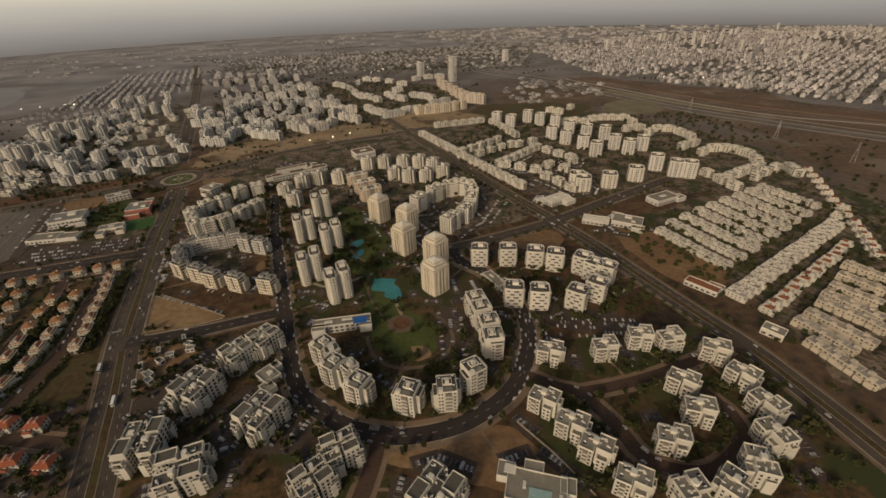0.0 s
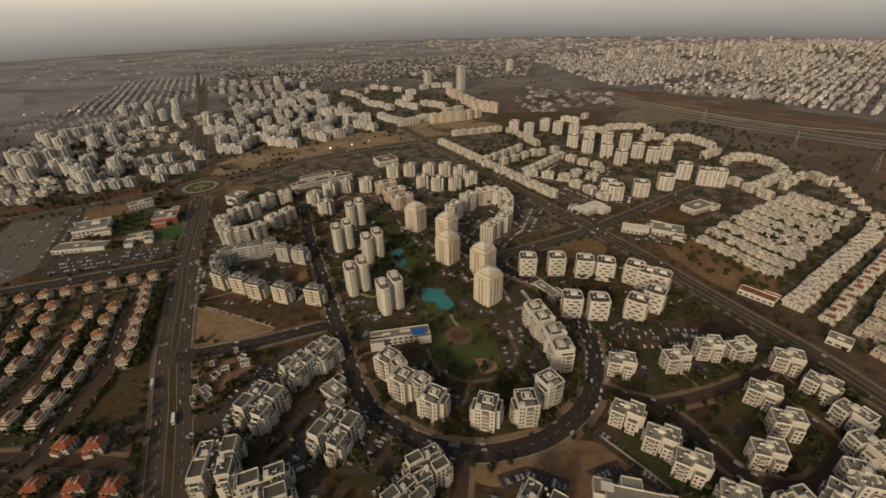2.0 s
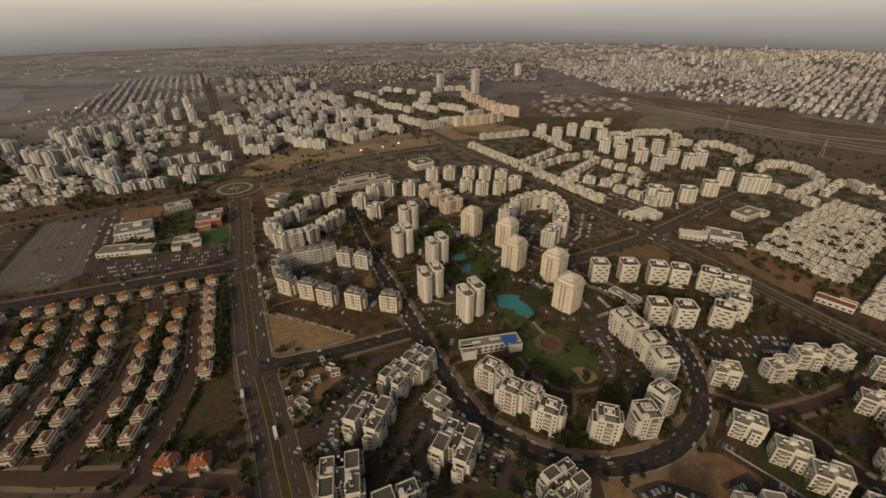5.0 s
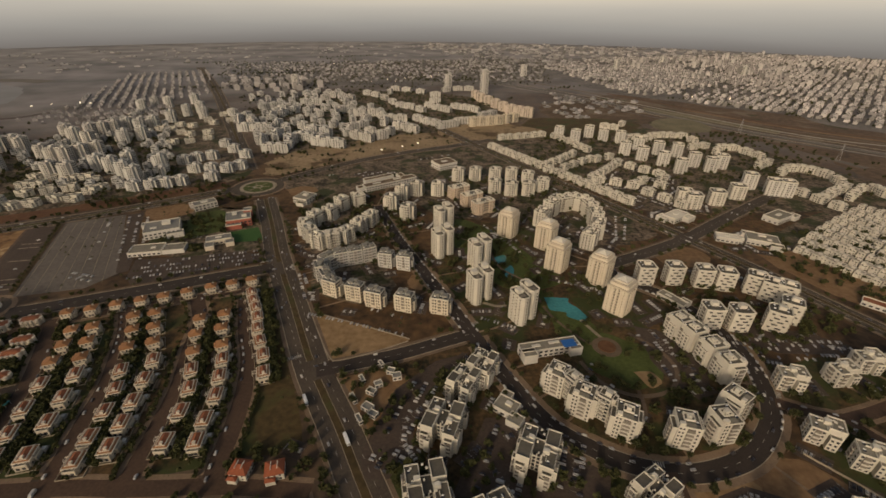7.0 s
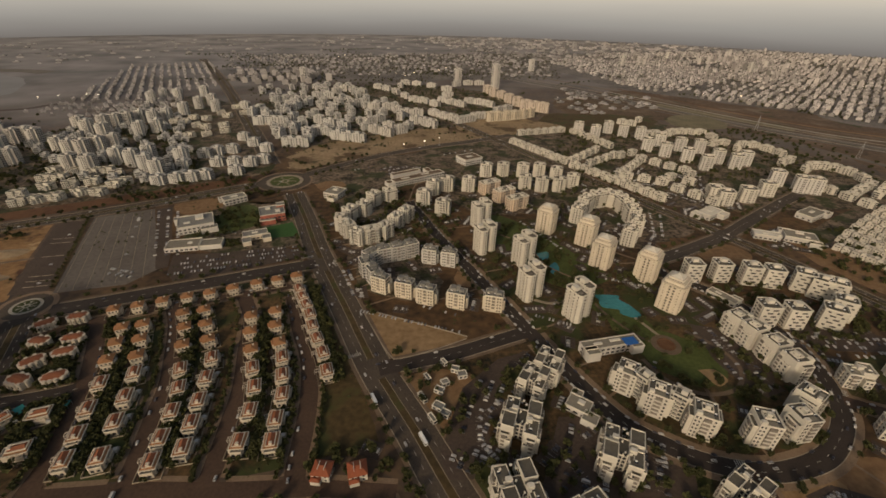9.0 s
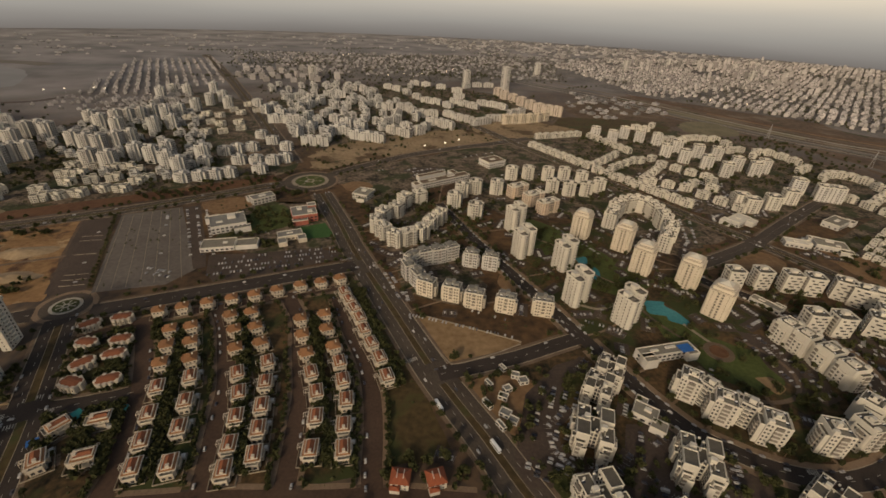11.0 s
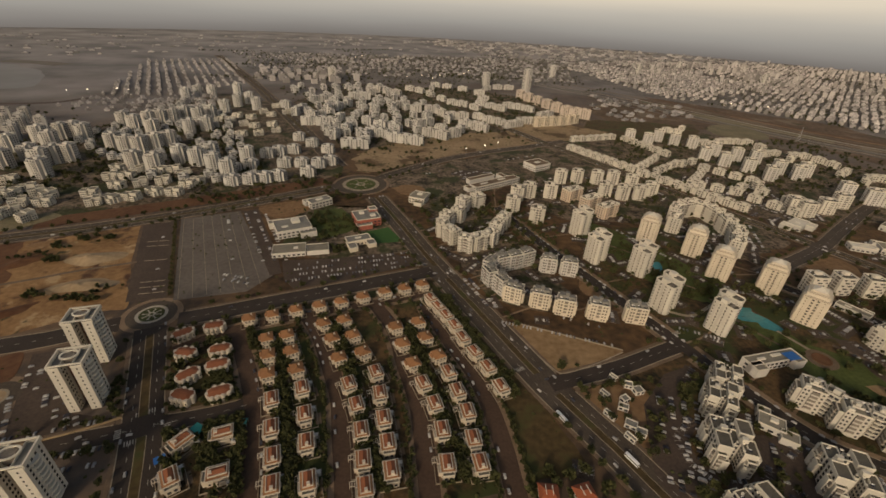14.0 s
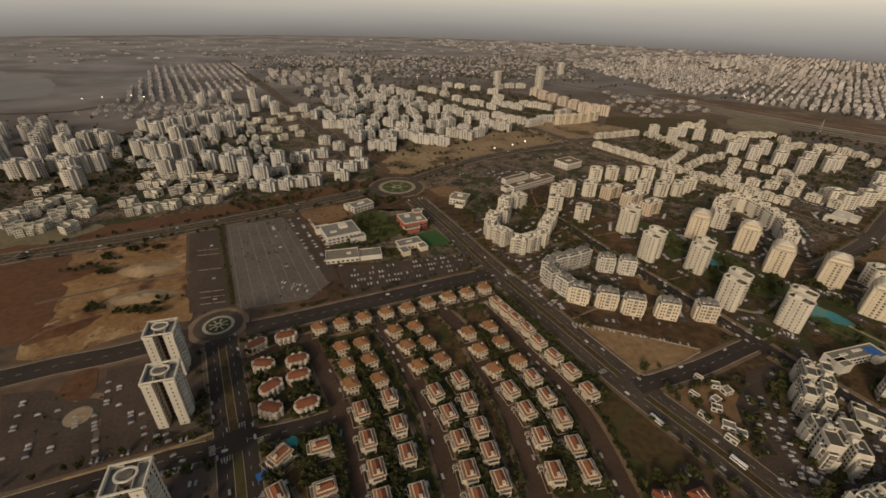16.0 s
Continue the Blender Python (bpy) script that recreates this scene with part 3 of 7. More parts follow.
sheet("ground_lot_w2", [(-566, 497), (-512, 517), (-448, 384), (-463, 361), (-515, 351)], 0.1140, LOT, "worn market car park", 0, "structure", 17)
sheet("ground_lot_w3", [(-509, 516), (-495, 523), (-452, 421), (-441, 388), (-450, 384)], 0.1255, PARKING, "dark parking strip", 0, "structure", 18)
sheet("ground_lot_mid", [(-437, 378), (-445, 409), (-399, 411), (-353, 420), (-322, 410), (-322, 399), (-383, 375), (-426, 363)], 0.1170, PARKING, "parking lot beside the road", 0, "structure", 19)
sheet("ground_pitch", [(-376, 463), (-348, 475), (-333, 443), (-365, 439)], 0.1285, PITCH, "green sports pitch", 0, "structure", 20)
sheet("ground_stadium", [(347, 938), (394, 986), (454, 992), (476, 942), (455, 883), (403, 868), (353, 886)], 0.0900, DRYGRASS, "pale sports ground", 8, "structure", 21)
sheet("ground_dirt_mid", [(-289, 247), (-267, 251), (-242, 197), (-246, 187), (-277, 189), (-283, 216)], 0.1130, SCRUB, "dry scrub plot", 3, "structure", 23)
sheet("ground_dirt_s", [(1, 158), (25, 167), (51, 145), (58, 126), (28, 121), (6, 131)], 0.0945, RUST, "bare yard", 5, "structure", 24)
sheet("ground_village_green", [(108, 191), (135, 194), (143, 180), (133, 166), (108, 163), (100, 173)], 0.1160, SCRUB, "dry village green", 4, "structure", 25)
sheet("ground_tower_lot", [(-578, 295), (-555, 300), (-529, 246), (-499, 239), (-492, 228), (-538, 221), (-548, 225), (-562, 257)], 0.1275, PARKING, "parking lot below the towers", 0, "structure", 26)
sheet("ground_tower_lot2", [(-628, 280), (-602, 281), (-567, 261), (-551, 225), (-562, 217), (-586, 217)], 0.1190, PARKING, "parking lot", 0, "structure", 27)
sheet("ground_dirt_sq", [(-598, 292), (-584, 297), (-576, 272), (-595, 276)], 0.1405, REDSOIL, "square of red soil", 1, "structure", 28)
sheet("ground_park_p", [(-208, 184), (-190, 228), (-162, 252), (-137, 259), (-168, 226), (-183, 182), (-192, 167), (-206, 168)], 0.1320, PARKING, "parking lot between flats", 0, "structure", 29)
sheet("ground_park_p2", [(-160, 155), (-135, 202), (-90, 199), (-68, 174), (-79, 149)], 0.1285, PARKING, "parking court between flats", 0, "structure", 30)
sheet("ground_park_c", [(-4, 280), (18, 264), (24, 226), (3, 211), (-9, 240)], 0.1350, PARKING, "parking court inside the crescent", 3, "structure", 31)
sheet("ground_park_e", [(37, 309), (137, 256), (154, 236), (89, 243), (63, 261)], 0.1365, PARKING, "parking yard of the eastern blocks", 0, "structure", 32)
sheet("ground_cabin_yard", [(-228, 241), (-209, 246), (-182, 241), (-193, 213), (-206, 193), (-219, 205)], 0.0985, RUST, "sandy yard round the cabins", 4, "structure", 70)

# ---- roundabouts, park circle and small structure ----
def roundabout(name, x, y, r, lawn, spokes, stone):
    bm = bmesh.new()
    ring(bm, x, y, r, r + (6.0 if r < 12 else 9.5), -0.2, 0.165)
    part("road_" + name, bm, AVENUE, None, "dark asphalt ring road", "structure")
    bm = bmesh.new()
    ring(bm, x, y, r + 4.0, r + (10.0 if r < 12 else 13.0), -0.2, 0.104)
    part("pavement_outer_" + name, bm, PATH, None, "tan paving round the roundabout", "structure")
    bm = bmesh.new()
    ring(bm, x, y, r * 0.80, r, -0.2, 0.34)
    part("pavement_" + name, bm, stone, None, "pale stone ring round the roundabout island", "structure")
    bm = bmesh.new()
    ring(bm, x, y, r * 0.14, r * 0.24, 0.0, 0.42, 20)
    for i in range(spokes):
        t = 2 * math.pi * i / spokes
        box(bm, x + r * 0.42 * math.cos(t), y + r * 0.42 * math.sin(t), 0.2, r * 0.36, 0.7, 0.2, t)
        box(bm, x + r * 0.58 * math.cos(t), y + r * 0.58 * math.sin(t), 0.2, 0.6, r * 0.16, 0.21, t)
    part("trim_" + name, bm, stone, None, "pale star-shaped paths on the roundabout island", "structure")
    bm = bmesh.new()
    disc(bm, x, y, r * 0.80, -0.2, 0.25)
    part("ground_" + name, bm, lawn, None, "planted roundabout island", "structure")


STONE = mat("pale_limestone", (0.32, 0.295, 0.245), 0.85, vary=0.2, scale=0.2, fine=8, coords="World")
roundabout("market_circle", -523, 334, 10.8, GARDEN, 8, STONE)
roundabout("north_circle", -384, 601, 24, LAWN, 6, KERB)
roundabout("tower_circle", -575, 259, 7, SANDPALE, 2, KERB)
bm = bmesh.new()
ring(bm, -35, 258, 6.5, 10.5, -0.2, 0.3)
part("pavement_park_circle", bm, PAVE, None, "round paved park walk", "structure")
bm = bmesh.new()
ring(bm, -35, 258, 5.6, 6.5, -0.2, 0.8)
disc(bm, -35, 258, 5.6, -0.2, 0.35)
part("planter", bm, REDSOIL, None, "round stone planter in the park walk", "structure")
# park walks and low stone edges
for name, pts, w, z, m, lab in (
        ("pavement_park_walk", [(-43, 290), (-38, 276), (-35, 268)], 2.6, 0.2, KERB, "pale park path"),
        ("pavement_park_spur", [(-31, 218), (-33, 205), (-39, 189)], 2.4, 0.2, PAVE, "park path towards the crescent"),
        ("pavement_tower_green", [(-128, 440), (-100, 410), (-92, 372), (-70, 345)], 2.2, 0.2, PATH, "path across the olive lawn"),
        ("pavement_lawn_walk", [(-70, 335), (-66, 300), (-52, 270), (-45, 262)], 2.2, 0.2, PAVE, "park path"),
        ("pavement_lawn_edge", [(-12, 272), (2, 252), (4, 232), (-10, 215), (-34, 212), (-52, 224), (-60, 245)], 3.0, 0.16, PAVE, "curved paved edge of the park"),
        ("pavement_tower_walk", [(-118, 318), (-104, 312), (-88, 318), (-66, 330)], 3.0, 0.2, KERB, "pale path between the white towers"),
        ("pavement_track", [(-668, 372), (-652, 379), (-631, 387), (-609, 397), (-569, 410)], 3.4, 0.14, PAVE, "sandy track across the site"),
        ("pavement_verge", [(-300, 372), (-284, 330), (-268, 290), (-256, 258), (-244, 228)], 5.0, 0.10, SCRUB, "grassy verge beside the avenue"),
        ("trim_triangle", [(-252, 311), (-216, 294), (-180, 276)], 0.8, 0.7, KERB, "low stone wall of the sandy lot"),
        ("trim_triangle_south", [(-258, 309), (-246, 280), (-237, 261), (-230, 257), (-206, 264), (-181, 274)], 0.7, 0.4, KERB, "stone edge of the sandy lot"),
        ("trim_garden_wall", [(-560, 220), (-520, 231), (-497, 240)], 0.8, 1.2, SANDPALE, "sandstone garden wall"),
        ("trim_centre_wall", [(40, 165), (58, 142), (72, 120)], 0.5, 1.2, KERB, "pale boundary wall")):
    bm = bmesh.new()
    strip(bm, smooth(pts, 8), w / 2, -w / 2, -0.2, z)
    part(name, bm, m, None, lab, "structure")
# car-park aisles of the western market lots: pale kerbed islands across the dark lot, long seams along the grey one
bm = bmesh.new()
for u in (0.02, 0.33, 0.40, 0.60, 0.86, 0.92, 0.985):
    for o in (0.30, 0.66):
        x, y = -597 + 49 * u + 27 * o, 490 - 132 * u + 4 * o
        box(bm, x, y, 0.1, 8.4, 0.8, 0.16, 0.14)
for k in range(7):
    u = k / 6
    x0, y0, x1, y1 = -562 + 48 * u, 494 + 20 * u, -512 + 58 * u, 352 + 18 * u
    box(bm, (x0 + x1) / 2, (y0 + y1) / 2, 0.1, math.hypot(x1 - x0, y1 - y0), 0.3, 0.10, math.atan2(y1 - y0, x1 - x0))
part("bay_lines", bm, KERB, bpy.data.objects["ground_lot_w1"], "", "stuff")
# zebra crossings at the main junctions
for x, y, a, n in ((-318, 398, 20, 9), (-290, 386, -70, 9), (-262, 262, 20, 8), (-486, 243, 22, 8), (-483, 224, 22, 8), (-470, 232, -70, 5), (-494, 229, -70, 5), (-128, 292, 20, 6), (-45, 165, -10, 5), (58, 206, 60, 5), (115, 432, 60, 7), (133, 408, 60, 7)):
    bm = bmesh.new()
    for i in range(n):
        c, s = math.cos(radians(a)), math.sin(radians(a))
        o = (i - (n - 1) / 2) * 1.3
        box(bm, x + o * c, y + o * s, 0.12, 0.6, 3.2, 0.07, radians(a))
    part("trim_crossing", bm, PAINT, None, "worn white zebra crossing", "structure")

# ---- backdrop: hazy distance and evening sky ----
def haze_material():
    m = bpy.data.materials.new("hazy_sky")
    m.use_nodes = True
    n, l = m.node_tree.nodes, m.node_tree.links
    n.remove(n["Principled BSDF"])
    em, geo, sep, ramp = n.new("ShaderNodeEmission"), n.new("ShaderNodeNewGeometry"), n.new("ShaderNodeSeparateXYZ"), n.new("ShaderNodeValToRGB")
    mr, noi, add = n.new("ShaderNodeMapRange"), n.new("ShaderNodeTexNoise"), n.new("ShaderNodeMath")
    mp = n.new("ShaderNodeMapping")
    mp.inputs["Scale"].default_value = (0.0006, 0.0006, 0.006)
    noi.inputs["Scale"].default_value, noi.inputs["Detail"].default_value = 1.0, 5.0
    mr.inputs["From Min"].default_value, mr.inputs["From Max"].default_value = -20.0, 620.0
    add.operation = "MULTIPLY_ADD"
    add.inputs[1].default_value = 0.10
    l.new(geo.outputs["Position"], sep.inputs[0]), l.new(sep.outputs["Z"], mr.inputs["Value"])
    l.new(geo.outputs["Position"], mp.inputs["Vector"]), l.new(mp.outputs["Vector"], noi.inputs["Vector"])
    l.new(noi.outputs["Fac"], add.inputs[0]), l.new(mr.outputs["Result"], add.inputs[2])
    l.new(add.outputs[0], ramp.inputs["Fac"]), l.new(ramp.outputs["Color"], em.inputs["Color"])
    stops = ((0.04, (0.180, 0.167, 0.158)), (0.13, (0.255, 0.246, 0.236)), (0.26, (0.38, 0.374, 0.355)), (0.42, (0.56, 0.542, 0.492)), (0.56, (0.80, 0.74, 0.62)), (0.80, (0.98, 0.88, 0.72)))
    e = ramp.color_ramp.elements
    e[0].position, e[0].color = stops[0][0], (*stops[0][1], 1)
    e[1].position, e[1].color = stops[1][0], (*stops[1][1], 1)
    for p, c in stops[2:]:
        e.new(p).color = (*c, 1)
    l.new(em.outputs[0], n["Material Output"].inputs["Surface"])
    return m


bm = bmesh.new()
cols = [[bm.verts.new((3400 * math.cos(2 * math.pi * i / 96) - 180, 3400 * math.sin(2 * math.pi * i / 96) + 120, z)) for z in (-5, 300, 900)] for i in range(96)]
for i in range(96):
    a, b = cols[i], cols[(i + 1) % 96]
    for k in (0, 1):
        bm.faces.new((b[k], a[k], a[k + 1], b[k + 1]))
part("backdrop", bm, haze_material(), None, "hazy evening distance fading into a grey sky", "structure")

# ---- kinds of building ----
FH = 2.95   # storey height


def window_grid(bm, x0, x1, y, floors, n, w=1.5, h=1.4, axis=0, z0=1.0, skip=0.0, rnd=None):
    """Windows of a wall from x0 to x1 at depth y, a few centimetres proud; axis 1 swaps x and y."""
    for f in range(floors):
        for i in range(n):
            if rnd and rnd.random() < skip:
                continue
            c = x0 + (x1 - x0) * (i + 0.5) / n
            if axis == 0:
                box(bm, c, y, z0 + f * FH, w, 0.16, h)
            else:
                box(bm, y, c, z0 + f * FH, 0.16, w, h)


SHADE_BOXES = {}   # one mesh of dark boxes, painted as recess shade, for each building


def balcony_stack(root, x, y, w, d, floors, wall, first=1, axis=0, apart=False):
    """Balconies over one another: slabs with solid fronts and side cheeks before a dark box painted as recess shade."""
    bm, dark = bmesh.new(), bmesh.new()
    for f in range(first, floors):
        z = f * FH
        if axis == 0:
            s = 1 if y > 0 else -1
            box(bm, x, y, z, w, d, 0.22)
            box(bm, x, y + s * (d / 2 - 0.08), z + 0.22, w, 0.16, 0.85)
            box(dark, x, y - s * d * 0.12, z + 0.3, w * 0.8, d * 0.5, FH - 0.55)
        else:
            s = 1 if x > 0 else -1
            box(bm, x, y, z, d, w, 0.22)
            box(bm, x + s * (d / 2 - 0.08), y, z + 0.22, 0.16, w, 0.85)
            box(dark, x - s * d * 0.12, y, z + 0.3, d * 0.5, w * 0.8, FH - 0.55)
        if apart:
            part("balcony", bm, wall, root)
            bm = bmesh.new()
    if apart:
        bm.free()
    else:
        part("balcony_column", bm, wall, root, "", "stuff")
    if root.name in SHADE_BOXES:
        dark.from_mesh(SHADE_BOXES[root.name])
        dark.to_mesh(SHADE_BOXES[root.name])
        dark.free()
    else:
        SHADE_BOXES[root.name] = part("recess", dark, SHADE, root, "dark boxes painted as balcony shade", "stuff").data


def roof_kit(root, spots, z, tanks=True):
    """Stair heads on the roof, then solar panels with their tanks."""
    for x, y, sx, sy, h in spots:
        bm = bmesh.new()
        prism(bm, [(x - sx / 2, y - sy / 2), (x + sx / 2, y - sy / 2), (x + sx / 2, y + sy * 0.3), (x + sx * 0.3, y + sy / 2), (x - sx / 2, y + sy / 2)], z, z + h)
        part("stair_head", bm, PARAPET, root)


def heaters(root, pts, z):
    a, b = bmesh.new(), bmesh.new()
    for x, y in pts:
        box(a, x, y, z + 0.25, 2.0, 1.3, 0.12)
        box(b, x, y + 0.95, z + 0.2, 1.4, 0.5, 0.6)
    panel = part("solar_panel", a, SOLAR, root, "dark solar water heater panels", "stuff")
    part("water_tank", b, TANK, panel, "white water tanks", "stuff")


def body_of(root, rects, z, wall, roofmat=None, rimh=1.0, name="wall", apart=False):
    """Walls over several rectangles (x, y, sx, sy, height), each with its roof deck and parapet."""
    a, b, c = bmesh.new(), bmesh.new(), bmesh.new()
    for x, y, sx, sy, h in rects:
        box(a, x, y, z - 0.5, sx, sy, h + 0.5)
        box(b, x, y, z + h, sx - 0.7, sy - 0.7, 0.12)
        rim(c, x, y, z + h, sx + 0.12, sy + 0.12, rimh)
        if apart:
            part("wing", a, wall, root), part("roof", b, roofmat or ROOF, root, "dusty grey flat roof"), part("parapet", c, PARAPET, root)
            a, b, c = bmesh.new(), bmesh.new(), bmesh.new()
    if apart:
        a.free(), b.free(), c.free()
        return
    part(name, a, wall, root)
    part("roof", b, roofmat or ROOF, root, "dusty grey flat roof")
    part("parapet", c, PARAPET, root)


def roof_litter(root, z, spread, seed, n=9):
    """Air coolers, vents and low walls on a flat roof."""
    r = random.Random(seed)
    bm = bmesh.new()
    for _ in range(n):
        x, y = r.uniform(-1, 1) * spread[0], r.uniform(-1, 1) * spread[1]
        if r.random() < 0.4:
            box(bm, x, y, z, r.uniform(2.0, 3.6), 0.25, r.uniform(0.8, 1.5), r.choice((0, math.pi / 2)))
        else:
            box(bm, x, y, z, r.uniform(0.8, 1.8), r.uniform(0.8, 1.6), r.uniform(0.6, 1.4))
    part("roof_equipment", bm, PARAPET, root, "pale vents, coolers and low walls", "stuff")


def h_block(floors=5):
    """Two stepped wings joined by a core, with a deep slot at each end."""
    root = thing("apartment_block", "white stepped apartment block with two wings and grey roof terraces", "apartment building", "twin-wing blocks")
    H = floors * FH
    rects = []
    for sx in (-1, 1):
        for sy, k in ((-1, 0), (1, 1)):
            up = 1.6 if (sx > 0) == (k > 0) else 0.0
            rects += [(sx * 7.2, sy * 8.2, 8.2, 13.6, H + up), (sx * 8.0, sy * 16.4, 5.6, 3.4, H - FH), (sx * 5.6, sy * 18.4, 3.6, 3.0, H - 2 * FH), (sx * 12.2, sy * 11.6, 2.4, 4.6, H - FH * (1 + k))]
    rects += [(0, 0, 6.4, 13.0, H - 1.0), (-12.3, 4.2, 2.6, 6.0, H - 2 * FH), (12.3, -4.2, 2.6, 6.0, H - 2 * FH)]
    body_of(root, rects, 0, WHITE, DARKROOF, 0.9, apart=True)
    bm = bmesh.new()
    for s in (-1, 1):
        window_grid(bm, -15, 15, s * 11.32, floors, 7, 2.1, 1.7, 1)
        window_grid(bm, 5.6, 10.4, s * 18.12, floors - 1, 2, 1.5, 1.5), window_grid(bm, -10.4, -5.6, s * 18.12, floors - 1, 2, 1.5, 1.5)
        window_grid(bm, -14.5, -7, s * 3.08, floors, 3, 1.4, 1.5, 1), window_grid(bm, 7, 14.5, s * 3.08, floors, 3, 1.4, 1.5, 1)
        window_grid(bm, -2.6, 2.6, s * 6.5, floors, 2, 1.8, 2.1)
    part("glazing", bm, GLASS, root, "dark windows", "stuff")
    for s in (-1, 1):
        balcony_stack(root, s * 12.4, -s * 9.2, 5.4, 2.2, floors, WHITE, axis=1, apart=True)
        balcony_stack(root, s * 8.4, s * 18.9, 3.4, 1.8, floors - 1, WHITE, apart=True)
        balcony_stack(root, s * 8.4, -s * 18.9, 3.4, 1.8, floors - 1, WHITE, apart=True)
        balcony_stack(root, s * 12.4, s * 15.0, 3.6, 1.8, floors - 1, WHITE, axis=1, apart=True)
    roof_kit(root, [(-5.2, 3.5, 3.6, 3.2, 2.6), (5.2, -3.5, 3.6, 3.2, 2.6)], H + 0.1)
    roof_litter(root, H + 0.1, (9.5, 14), 4, 16)
    heaters(root, [(-9, 10), (6, 9), (-8, -8), (7, -11)], H + 0.1)
    return root


def u_block(floors=6):
    """A block with notched corners, open balconies in front and a framed roof terrace."""
    root = thing("apartment_block", "white six-storey apartment block with a railed roof terrace", "apartment building", "crescent blocks")
    H = floors * FH
    body_of(root, [(0, 0, 13.0, 14.5, H), (-7.0, -1.5, 4.5, 9.5, H - FH), (7.0, 1.5, 4.5, 9.5, H - FH), (0, 7.6, 7.0, 2.4, H - 2 * FH), (5.0, 5.8, 3.0, 3.4, H - FH)], 0, WHITE, DARKROOF, 0.8, apart=True)
    bm = bmesh.new()
    window_grid(bm, -6.3, -2.4, -7.27, floors, 2, 1.1, 1.3), window_grid(bm, 3.4, 6.3, -7.27, floors, 1, 1.2, 1.3), window_grid(bm, -3.4, 3.4, 8.82, floors - 2, 2, 1.3, 1.3)
    window_grid(bm, -6, 3, -9.27, floors - 1, 3, 1.2, 1.3, 1), window_grid(bm, -3, 6, 9.27, floors - 1, 3, 1.2, 1.3, 1)
    part("glazing", bm, GLASS, root, "dark windows", "stuff")
    balcony_stack(root, 0.6, -8.1, 5.0, 1.8, floors, WHITE, apart=True)
    balcony_stack(root, -9.9, -2.0, 4.5, 1.5, floors - 1, WHITE, axis=1, apart=True)
    balcony_stack(root, 9.9, 2.0, 4.5, 1.5, floors - 1, WHITE, axis=1, apart=True)
    balcony_stack(root, 5.2, 8.0, 3.0, 1.6, floors - 1, WHITE)
    bm = bmesh.new()
    rim(bm, 0.4, 1.2, H + 0.1, 6.4, 5.6, 1.5, 0.35)
    part("roof_screen", bm, PARAPET, root, "white frame round the roof well")
    bm = bmesh.new()
    box(bm, 0.4, 1.2, H + 0.1, 2.8, 2.4, 2.4)
    part("lift_head", bm, PARAPET, root, "white lift head")
    bm = bmesh.new()
    box(bm, -4.3, -5.2, H + 0.1, 3.0, 2.4, 1.8)
    part("stair_head", bm, PARAPET, root)
    bm = bmesh.new()
    box(bm, 0.4, -4.6, H + 0.1, 6.4, 3.0, 0.3)
    part("terrace_deck", bm, ROOF, root, "grey terrace deck")
    heaters(root, [(4.6, -3), (-4.6, 4), (4.6, 5)], H + 0.1)
    return root


